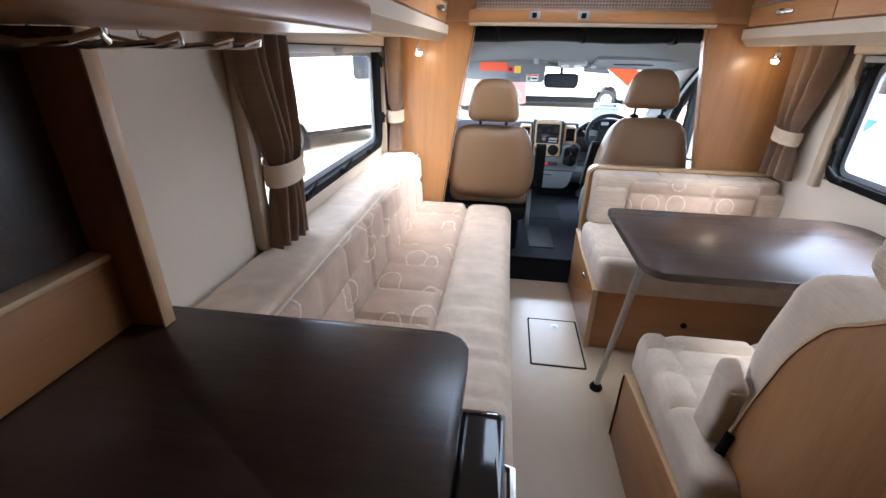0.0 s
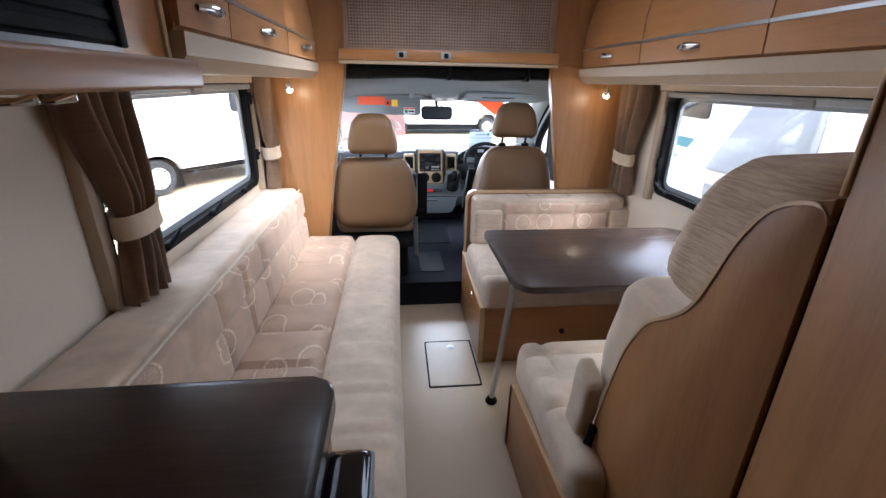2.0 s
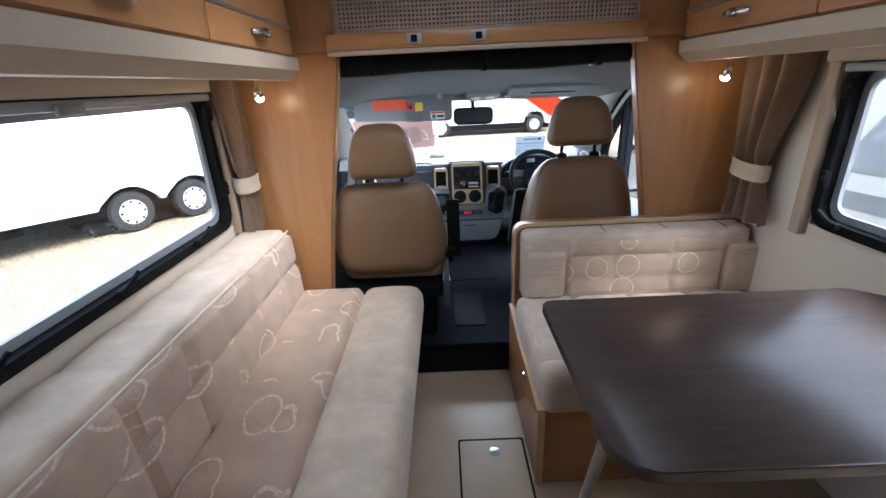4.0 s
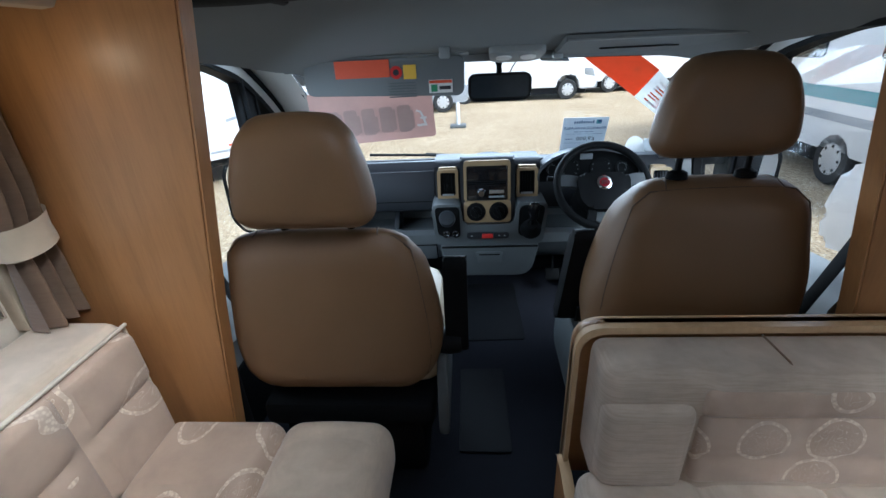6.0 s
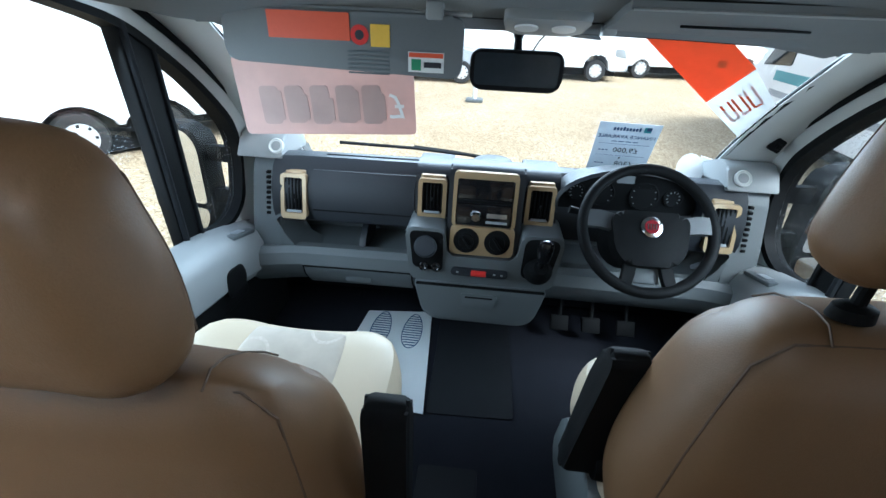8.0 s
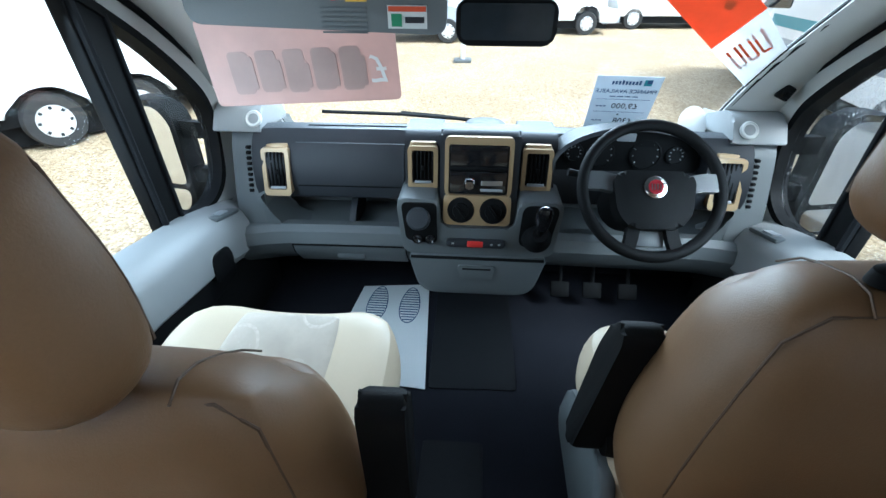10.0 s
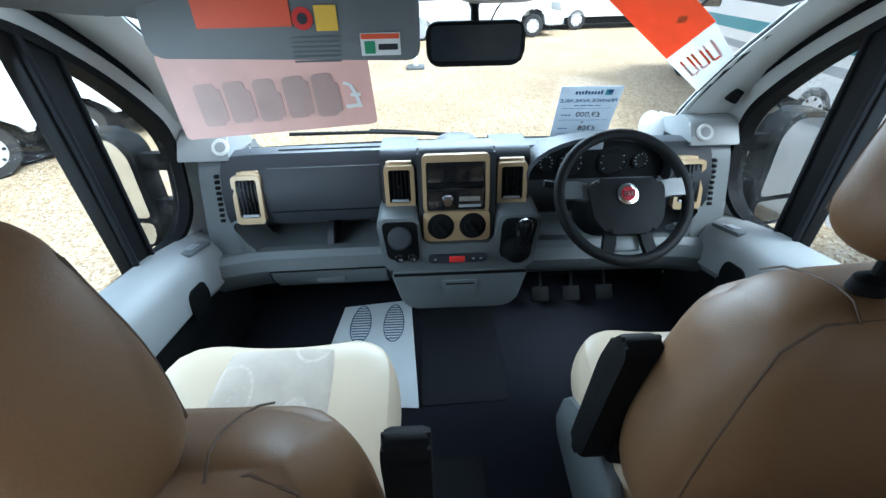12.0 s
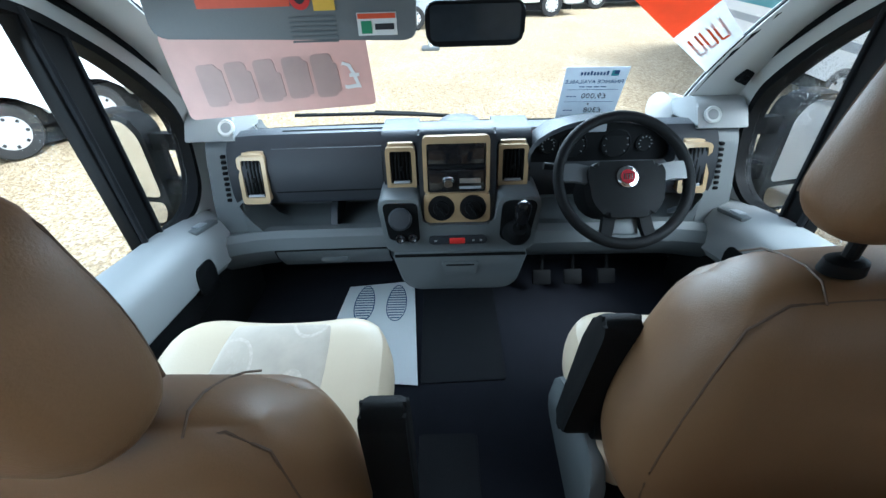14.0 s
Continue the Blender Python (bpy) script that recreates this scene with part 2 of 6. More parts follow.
SPOKE = surface("dark_grey_satin_plastic", (0.075, 0.080, 0.085), 0.35, grain=300, vary=0.08, bumps=0.1)
GREY = surface("mid_grey_dash_plastic", (0.105, 0.116, 0.119), 0.5, grain=420, vary=0.06, bumps=0.25)
PALE_GREY = surface("pale_grey_door_plastic", (0.25, 0.26, 0.26), 0.5, grain=380, vary=0.05, bumps=0.2)
LINER = surface("grey_felt_headlining", (0.17, 0.178, 0.18), 0.9, grain=500, vary=0.07, bumps=0.3, spec=0.2)
PILLAR = surface("pale_grey_pillar_trim", (0.58, 0.59, 0.57), 0.6, grain=400, vary=0.05, bumps=0.15)
GOLD = surface("champagne_gold_trim", (0.38, 0.275, 0.150), 0.33, metal=0.25, grain=200, vary=0.05, bumps=0.03, coat=0.3)
CHROME = surface("brushed_chrome", (0.62, 0.62, 0.62), 0.18, metal=1.0, grain=200, vary=0.04, bumps=0.0)
ALU = surface("satin_aluminium", (0.50, 0.50, 0.49), 0.35, metal=0.9, grain=200, vary=0.06, bumps=0.0)
GLOSS_BLACK = surface("gloss_black_enamel", (0.010, 0.010, 0.011), 0.10, grain=90, vary=0.2, bumps=0.0)
WHITE = surface("white_gelcoat", (0.80, 0.81, 0.81), 0.25, grain=30, vary=0.03, bumps=0.0, coat=0.4)
TYRE = surface("black_tyre_rubber", (0.018, 0.018, 0.018), 0.8, grain=160, vary=0.3, bumps=0.3)
ALLOY = surface("silver_wheel_trim", (0.60, 0.61, 0.62), 0.35, metal=0.5, grain=100, vary=0.05, bumps=0.0)
DARK_PANE = surface("dark_tinted_pane", (0.025, 0.030, 0.035), 0.08, grain=20, vary=0.2, bumps=0.0)
TEAL = surface("teal_body_stripe", (0.06, 0.25, 0.28), 0.35, grain=60, vary=0.06, bumps=0.0)
SILVER = surface("silver_grey_body_stripe", (0.30, 0.32, 0.34), 0.35, grain=60, vary=0.06, bumps=0.0)
RED = surface("red_plastic", (0.55, 0.03, 0.025), 0.4, grain=100, vary=0.08, bumps=0.0)
BADGE_RED = surface("dark_red_enamel", (0.22, 0.012, 0.02), 0.25, grain=100, vary=0.1, bumps=0.0)
ORANGE = paper("orange_sticker_film", (0.80, 0.17, 0.055), 0.45)
WHITE_FILM = paper("white_sticker_film", (0.80, 0.80, 0.78), 0.5)
ORANGE_LABEL = surface("orange_paper_label", (0.62, 0.085, 0.03), 0.5, grain=100, vary=0.05, bumps=0.0)
YELLOW_LABEL = surface("yellow_paper_label", (0.72, 0.45, 0.05), 0.5, grain=100, vary=0.05, bumps=0.0)
WHITE_LABEL = surface("white_paper_label", (0.72, 0.72, 0.70), 0.5, grain=100, vary=0.04, bumps=0.0)
GREEN_LABEL = surface("green_printing", (0.05, 0.25, 0.12), 0.5, grain=100, vary=0.05, bumps=0.0)
INK = surface("dark_ink", (0.02, 0.02, 0.025), 0.6, grain=100, vary=0.1, bumps=0.0)
BLUE_INK = surface("blue_ink", (0.03, 0.07, 0.16), 0.6, grain=100, vary=0.1, bumps=0.0)
GREY_INK = paper("grey_translucent_digits", (0.50, 0.36, 0.32), 0.32)
FROST = paper("speckled_frosted_film", (0.55, 0.56, 0.55), 0.35)
CARD = paper("salmon_price_card", (0.62, 0.43, 0.38), 0.36)
SHEET = paper("pale_white_sheet", (0.62, 0.66, 0.70), 0.22)
PROTECT = surface("white_paper_mat", (0.62, 0.65, 0.66), 0.6, grain=200, vary=0.04, bumps=0.1)
PANE = glass("clear_pane")
WET_PANE = glass("rain_spotted_pane", (0.97, 0.98, 0.99), 0.22)
MIRROR = surface("mirror_silver", (0.75, 0.77, 0.78), 0.03, metal=1.0, grain=10, vary=0.02, bumps=0.0)
LAMP_GLOW = glow("warm_lamp_glass", (1.0, 0.80, 0.52), 8.0)
GRAVEL = gravel()
HEDGE = surface("dull_green_hedge", (0.05, 0.08, 0.035), 0.9, grain=8, vary=0.5, bumps=0.6)
BRICK = surface("orange_brick", (0.36, 0.16, 0.09), 0.85, grain=40, vary=0.2, bumps=0.2)


# ---- building blocks ----
BASE = {}


def thing(name, label, category, at=(0, 0, 0), group="", kind=""):
    """An Empty at a thing's base; its parts are modelled in world space."""
    ob = new(name)
    ob.empty_display_size = 0.05
    ob.location = at
    BASE[ob] = Matrix.Translation(at).inverted()
    return tagged(ob, label, category, group, kind)


def finish(ob, bm, material, angle=35):
    bmesh.ops.remove_doubles(bm, verts=bm.verts, dist=1e-5)
    bmesh.ops.recalc_face_normals(bm, faces=bm.faces)
    bm.to_mesh(ob.data)
    bm.free()
    ob.data.materials.append(material)
    ob.data.polygons.foreach_set("use_smooth", [True] * len(ob.data.polygons))
    ob.data.set_sharp_from_angle(angle=radians(angle))
    return ob


def part(name, bm, material, parent, label="", angle=35):
    ob = finish(new(name, bpy.data.meshes.new(name)), bm, material, angle)
    ob.parent = parent
    if parent in BASE:
        ob.matrix_parent_inverse = BASE[parent]
    return tagged(ob, label)


def solo(name, bm, material, label, category, group="", kind="", angle=35):
    return tagged(finish(new(name, bpy.data.meshes.new(name)), bm, material, angle), label, category, group, kind)


def box(x0, x1, y0, y1, z0, z1, bev=0.0, seg=2, bm=None):
    bm = bm or bmesh.new()
    m = Matrix.Translation(((x0 + x1) / 2, (y0 + y1) / 2, (z0 + z1) / 2)) @ Matrix.Diagonal((abs(x1 - x0), abs(y1 - y0), abs(z1 - z0), 1))
    made = bmesh.ops.create_cube(bm, size=1, matrix=m)["verts"]
    if bev:
        edges = list({e for v in made for e in v.link_edges})
        bmesh.ops.bevel(bm, geom=edges, offset=bev, segments=seg, affect="EDGES", profile=0.5)
    return bm


def turn(bm, m):
    bmesh.ops.transform(bm, matrix=m, verts=bm.verts)
    return bm


def about(p, axis, degrees):
    return Matrix.Translation(p) @ Matrix.Rotation(radians(degrees), 4, axis) @ Matrix.Translation(-Vector(p))


def steps(length, r, cell):
    """Positions along one side of a rounded box: dense in the rounding, even between."""
    r = min(r, length / 2 - 1e-4)
    ends = [0, 0.08 * r, 0.3 * r, 0.62 * r, r]
    n = max(1, int(round((length - 2 * r) / cell)))
    mid = [r + (length - 2 * r) * i / n for i in range(1, n)]
    return ends + mid + [length - e for e in reversed(ends)]


def cushion(x0, x1, y0, y1, z0, z1, r, cell=0.04, shape=None):
    """A soft rounded block; shape(p, q) may move each point p (q: -1 to 1 across the block)."""
    lo, size = Vector((x0, y0, z0)), Vector((x1 - x0, y1 - y0, z1 - z0))
    r = min(r, min(size) / 2 - 1e-4)
    bm = bmesh.new()
    ax = [steps(size[i], r, cell) for i in range(3)]

    def place(p):
        q = Vector([min(max(p[i], r), size[i] - r) for i in range(3)])
        d = Vector(p) - q
        w = q + (d.normalized() * r if d.length > 1e-9 else d) + lo
        if shape:
            w = shape(w, Vector([2 * p[i] / size[i] - 1 for i in range(3)]))
        return w

    for k in range(3):
        a, b = (k + 1) % 3, (k + 2) % 3
        for side in (0, size[k]):
            grid = []
            for u in ax[a]:
                row = []
                for v in ax[b]:
                    p = [0, 0, 0]
                    p[k], p[a], p[b] = side, u, v
                    row.append(bm.verts.new(place(p)))
                grid.append(row)
            for i in range(len(grid) - 1):
                for j in range(len(grid[0]) - 1):
                    bm.faces.new((grid[i][j], grid[i + 1][j], grid[i + 1][j + 1], grid[i][j + 1]))
    return bm


def seam(v, lines, width):
    """0 on a seam line, rising to 1 away from it."""
    d = min(abs(v - s) for s in lines)
    return 1 - math.exp(-(d / width) ** 2) if d < 4 * width else 1.0


def rounded(pts, r, n=5):
    """A closed outline in two dimensions with its corners rounded."""
    out = []
    for i, p in enumerate(pts):
        rr = r[i] if isinstance(r, (list, tuple)) else r
        p = Vector(p)
        a, b = Vector(pts[i - 1]) - p, Vector(pts[(i + 1) % len(pts)]) - p
        if rr <= 0:
            out.append(p)
            continue
        k = min(rr, a.length * 0.48, b.length * 0.48)
        s, e = p + a.normalized() * k, p + b.normalized() * k
        for j in range(n + 1):
            t = j / n
            out.append((1 - t) ** 2 * s + 2 * t * (1 - t) * p + t * t * e)
    return out


def slab(pts, axis, a, b, bev=0.0, bm=None):
    """An outline drawn out along an axis from a to b. Outlines are (y, z), (x, z) or (x, y)."""
    own = bmesh.new()
    put = {"x": lambda p, t: (t, p[0], p[1]), "y": lambda p, t: (p[0], t, p[1]), "z": lambda p, t: (p[0], p[1], t)}[axis]
    lo, hi = [own.verts.new(put(p, a)) for p in pts], [own.verts.new(put(p, b)) for p in pts]
    n = len(pts)
    caps = [own.faces.new(lo), own.faces.new(hi)]
    for i in range(n):
        own.faces.new((lo[i], lo[(i + 1) % n], hi[(i + 1) % n], hi[i]))
    if bev:
        bmesh.ops.bevel(own, geom=[e for f in caps for e in f.edges], offset=bev, segments=2, affect="EDGES", profile=0.5)
    if bm is None:
        return own
    me = bpy.data.meshes.new("piece")
    own.to_mesh(me)
    own.free()
    bm.from_mesh(me)
    bpy.data.meshes.remove(me)
    return bm


def ring_slab(outer, inner, axis, a, b):
    """A frame: an outline with a hole of as many points, drawn out from a to b."""
    bm = bmesh.new()
    put = {"x": lambda p, t: (t, p[0], p[1]), "y": lambda p, t: (p[0], t, p[1]), "z": lambda p, t: (p[0], p[1], t)}[axis]
    r = [[bm.verts.new(put(p, t)) for p in o] for t in (a, b) for o in (outer, inner)]
    n = len(outer)
    for i in range(n):
        j = (i + 1) % n
        for p, q in ((0, 1), (1, 3), (3, 2), (2, 0)):
            bm.faces.new((r[p][i], r[p][j], r[q][j], r[q][i]))
    return bm


def rect(u0, u1, v0, v1):
    return [(u0, v0), (u1, v0), (u1, v1), (u0, v1)]


def tube(path, radius, n=10, closed=False, flat=1.0):
    """A round bar along a path; flat squashes it."""
    bm = bmesh.new()
    pts = [Vector(p) for p in path]
    rings = []
    up = Vector((0, 0, 1))
    for i, p in enumerate(pts):
        if closed:
            d = pts[(i + 1) % len(pts)] - pts[i - 1]
        else:
            d = pts[min(i + 1, len(pts) - 1)] - pts[max(i - 1, 0)]
        d.normalize()
        side = d.cross(up)
        if side.length < 0.05:
            side = d.cross(Vector((1, 0, 0)))
        side.normalize()
        nn = side.cross(d).normalized()
        rr = radius[i] if isinstance(radius, (list, tuple)) else radius
        rings.append([bm.verts.new(p + rr * (math.cos(t) * side + flat * math.sin(t) * nn)) for t in (2 * math.pi * k / n for k in range(n))])
    m = len(rings)
    for i in range(m if closed else m - 1):
        a, b = rings[i], rings[(i + 1) % m]
        for k in range(n):
            bm.faces.new((a[k], a[(k + 1) % n], b[(k + 1) % n], b[k]))
    if not closed:
        bm.faces.new(rings[0])
        bm.faces.new(rings[-1])
    return bm


def lathe(profile, n=28, m=Matrix()):
    """A turned shape: (radius, height) pairs round z, then placed by m."""
    bm = bmesh.new()
    rings = [[bm.verts.new((r * math.cos(2 * math.pi * k / n), r * math.sin(2 * math.pi * k / n), h)) for k in range(n)] for r, h in profile]
    for a, b in zip(rings, rings[1:]):
        for k in range(n):
            bm.faces.new((a[k], a[(k + 1) % n], b[(k + 1) % n], b[k]))
    for r in (rings[0], rings[-1]):
        bm.faces.new(r)
    return turn(bm, m)


def loft(rings, closed=True, caps=True):
    bm = bmesh.new()
    vs = [[bm.verts.new(p) for p in r] for r in rings]
    for a, b in zip(vs, vs[1:]):
        n = len(a)
        for k in range(n if closed else n - 1):
            bm.faces.new((a[k], a[(k + 1) % n], b[(k + 1) % n], b[k]))
    if caps and closed:
        bm.faces.new(vs[0])
        bm.faces.new(vs[-1])
    return bm


def join(*bms):
    out = bmesh.new()
    for b in bms:
        me = bpy.data.meshes.new("piece")
        b.to_mesh(me)
        b.free()
        out.from_mesh(me)
        bpy.data.meshes.remove(me)
    return out


def lettering(text, size, m, depth=0.0004):
    """Letters in the built-in font as a mesh, placed by m (reading along x, up along y)."""
    cu = bpy.data.curves.new("lettering", "FONT")
    cu.body, cu.size, cu.extrude, cu.align_x, cu.resolution_u = text, size, depth, "CENTER", 2
    ob = bpy.data.objects.new("lettering", cu)
    scene.collection.objects.link(ob)
    me = bpy.data.meshes.new_from_object(ob.evaluated_get(bpy.context.evaluated_depsgraph_get()))
    bm = bmesh.new()
    bm.from_mesh(me)
    bpy.data.objects.remove(ob)
    bpy.data.curves.remove(cu)
    bpy.data.meshes.remove(me)
    return turn(bm, m)


def bend(profile, xs, offset):
    """A strip of (y, z) profile swept across x, each station moved by offset(x)."""
    return loft([[(x, y + offset(x)[0], z + offset(x)[1]) for y, z in profile] for x in xs])


def span(a, b, n):
    return [a + (b - a) * i / n for i in range(n + 1)]


# ---- shell of the living area ----
solo("floor", box(-1.10, 1.10, -1.6, 2.46, -0.05, 0.0), VINYL, "beige vinyl floor of the living area", "floor", kind="structure")
solo("cab_step", join(box(-1.10, 1.10, 2.46, 3.98, -0.05, 0.165), box(-0.5, 0.2, 2.452, 2.475, 0.150, 0.169, 0.004)), CARPET,
     "dark carpeted cab floor, one step above the living area", "floor", kind="structure")
WIN_L, WIN_R = (1.06, 2.38, 0.850, 1.375), (0.52, 2.07, 0.855, 1.375)


def wall_with_opening(name, x0, x1, y0, y1, z0, z1, hole):
    h0, h1, k0, k1 = hole
    bm = join(box(x0, x1, y0, h0, z0, z1), box(x0, x1, h1, y1, z0, z1), box(x0, x1, h0, h1, z0, k0), box(x0, x1, h0, h1, k1, z1))
    solo(name, bm, CREAM, "smooth cream side wall lining", "wall", kind="structure")


wall_with_opening("wall_left", -1.115, -1.08, -1.6, 2.52, 0.0, 1.98, WIN_L)
wall_with_opening("wall_right", 1.08, 1.115, -1.6, 2.52, 0.0, 1.98, WIN_R)
solo("wall_rear", box(-1.115, 1.115, -1.635, -1.6, 0.0, 1.98), WOOD_Z, "plain wooden rear partition", "wall", kind="structure")
solo("ceiling", join(box(-1.115, 1.115, -1.635, 1.33, 1.98, 2.01), box(-1.115, 1.115, 1.97, 3.1, 1.98, 2.01), box(-1.115, -0.32, 1.33, 1.97, 1.98, 2.01), box(0.32, 1.115, 1.33, 1.97, 1.98, 2.01)), CEIL,
     "white lined ceiling with an opening for the added rooflight", "ceiling", kind="structure")
# rooflight out of view, added so that daylight falls in from above
rl_ = thing("added_rooflight", "clear rooflight added out of view in the ceiling", "window", (0, 1.65, 1.98), kind="structure")
part("window_frame", ring_slab(rounded(rect(-0.36, 0.36, 1.29, 2.01), 0.05, 4), rounded(rect(-0.31, 0.31, 1.34, 1.96), 0.03, 4), "z", 1.965, 2.03), CEIL, rl_)
rp = part("pane", slab(rounded(rect(-0.315, 0.315, 1.335, 1.965), 0.03, 4), "z", 2.032, 2.036), PANE, rl_, "clear pane")
rp.visible_shadow = False
solo("wall_front", join(box(-1.115, 1.115, 3.1, 3.13, 1.50, 2.01), box(-1.115, -1.08, 2.52, 3.1, 1.49, 1.98), box(1.08, 1.115, 2.52, 3.1, 1.49, 1.98)),
     CREAM, "cream lining round the bed over the cab", "wall", kind="structure")


def cab_bulkhead(name, s):
    edge = [(s * 1.08, 0.0), (s * 1.08, 1.98), (s * 0.555, 1.98), (s * 0.56, 1.70), (s * 0.58, 1.45), (s * 0.63, 1.15), (s * 0.69, 0.80), (s * 0.73, 0.50), (s * 0.77, 0.17), (s * 0.77, 0.0)]
    ob = solo(name, slab(edge, "y", 2.475, 2.505, 0.004), WOOD_Z, "tall curved beech panel beside the cab opening", "panel", kind="structure")
    rim = [(x - s * 0.006, z) for x, z in edge[2:9]]
    part("edging", loft([[(x, 2.470, z), (x, 2.510, z), (x - s * 0.004, 2.510, z), (x - s * 0.004, 2.470, z)] for x, z in rim]), WOOD_Z, ob)


cab_bulkhead("trim_left", -1)
cab_bulkhead("trim_right", 1)

# the bed over the cab: board, net and rolled blackout cloth
solo("bed_board", join(box(-0.60, 0.60, 2.43, 2.455, 1.492, 1.548, 0.006), box(-1.08, 1.08, 2.455, 3.1, 1.495, 1.525)), WOOD_X,
     "beech edge board of the bed over the cab", "board", kind="structure")
solo("bed_board_lip", box(-0.60, 0.60, 2.425, 2.46, 1.474, 1.491, 0.005), CREAM_TRIM, "cream lip under the bed board", "trim", kind="structure")
for lx in (-0.27, -0.03):
    latch = thing("net_latch", "small dark metal latch on the bed board", "latch", (lx, 2.43, 1.50), "latches on the bed board")
    part("plate", box(lx - 0.028, lx + 0.028, 2.424, 2.43, 1.505, 1.540, 0.003), SILVER, latch)
    part("tongue", box(lx - 0.012, lx + 0.012, 2.416, 2.424, 1.510, 1.534, 0.003), BLACK, latch)

net = thing("safety_net", "beige open-mesh safety net across the bed opening", "net", (0, 2.44, 1.54))
bm = bmesh.new()
for i in range(76):
    x = -0.562 + i * 0.015
    sway = 0.004 * math.sin(i * 0.35)
    box(x - 0.0034, x + 0.0034, 2.440 + sway, 2.4425 + sway, 1.545, 1.97, bm=bm)
for j in range(29):
    z = 1.548 + j * 0.015
    for i in range(8):
        x0 = -0.565 + i * 0.1412
        sway = 0.004 * math.sin((i * 9.4 + 4) * 0.35)
        box(x0, x0 + 0.1415, 2.4408 + sway, 2.4432 + sway, z - 0.0034, z + 0.0034, bm=bm)
tagged(part("mesh", bm, NET, net), kind="stuff")
part("hem", box(-0.565, 0.565, 2.437, 2.447, 1.543, 1.556, 0.003), NET, net)


def drape(x0, x1, z0, z1, y, folds, depth, n=90, lean=0.0):
    bm = bmesh.new()
    rows = []
    for j in range(13):
        t = j / 12
        rows.append([(x0 + (x1 - x0) * i / n, y + depth * math.sin(folds * 2 * math.pi * i / n + 0.6 * math.sin(3 * t)) + lean * t, z0 + (z1 - z0) * t) for i in range(n + 1)])
    vs = [[bm.verts.new(p) for p in r] for r in rows]
    bk = [[bm.verts.new((p[0], p[1] + 0.003, p[2])) for p in r] for r in rows]
    for g in (vs, bk):
        for a, b in zip(g, g[1:]):
            for k in range(n):
                bm.faces.new((a[k], a[k + 1], b[k + 1], b[k]))
    return bm


bed_curtain = solo("bed_curtain", drape(-0.6, 0.6, 1.53, 1.965, 2.50, 13, 0.012), CURTAIN_IN, "drawn mauve-brown curtain behind the safety net", "curtain")
mattress = solo("bed_mattress", cushion(-1.02, 1.02, 2.54, 3.08, 1.526, 1.60, 0.03, 0.2), PLAIN, "beige mattress on the bed over the cab", "mattress")
roll = thing("blackout_roll", "rolled black blackout cloth under the bed", "blind", (0, 2.56, 1.44))
bm = loft([[(x, 2.545 + 0.055 * math.cos(a) + 0.006 * math.sin(7 * x), 1.447 + (0.043 + 0.005 * math.sin(9 * x)) * math.sin(a)) for a in span(0, 2 * math.pi, 15)[:-1]] for x in span(-0.68, 0.68, 30)])
part("cloth", bm, BLACK, roll)
for sx in (-0.45, 0.0, 0.45):
    part("strap", box(sx - 0.012, sx + 0.012, 2.486, 2.606, 1.400, 1.496, 0.01), BLACK, roll)


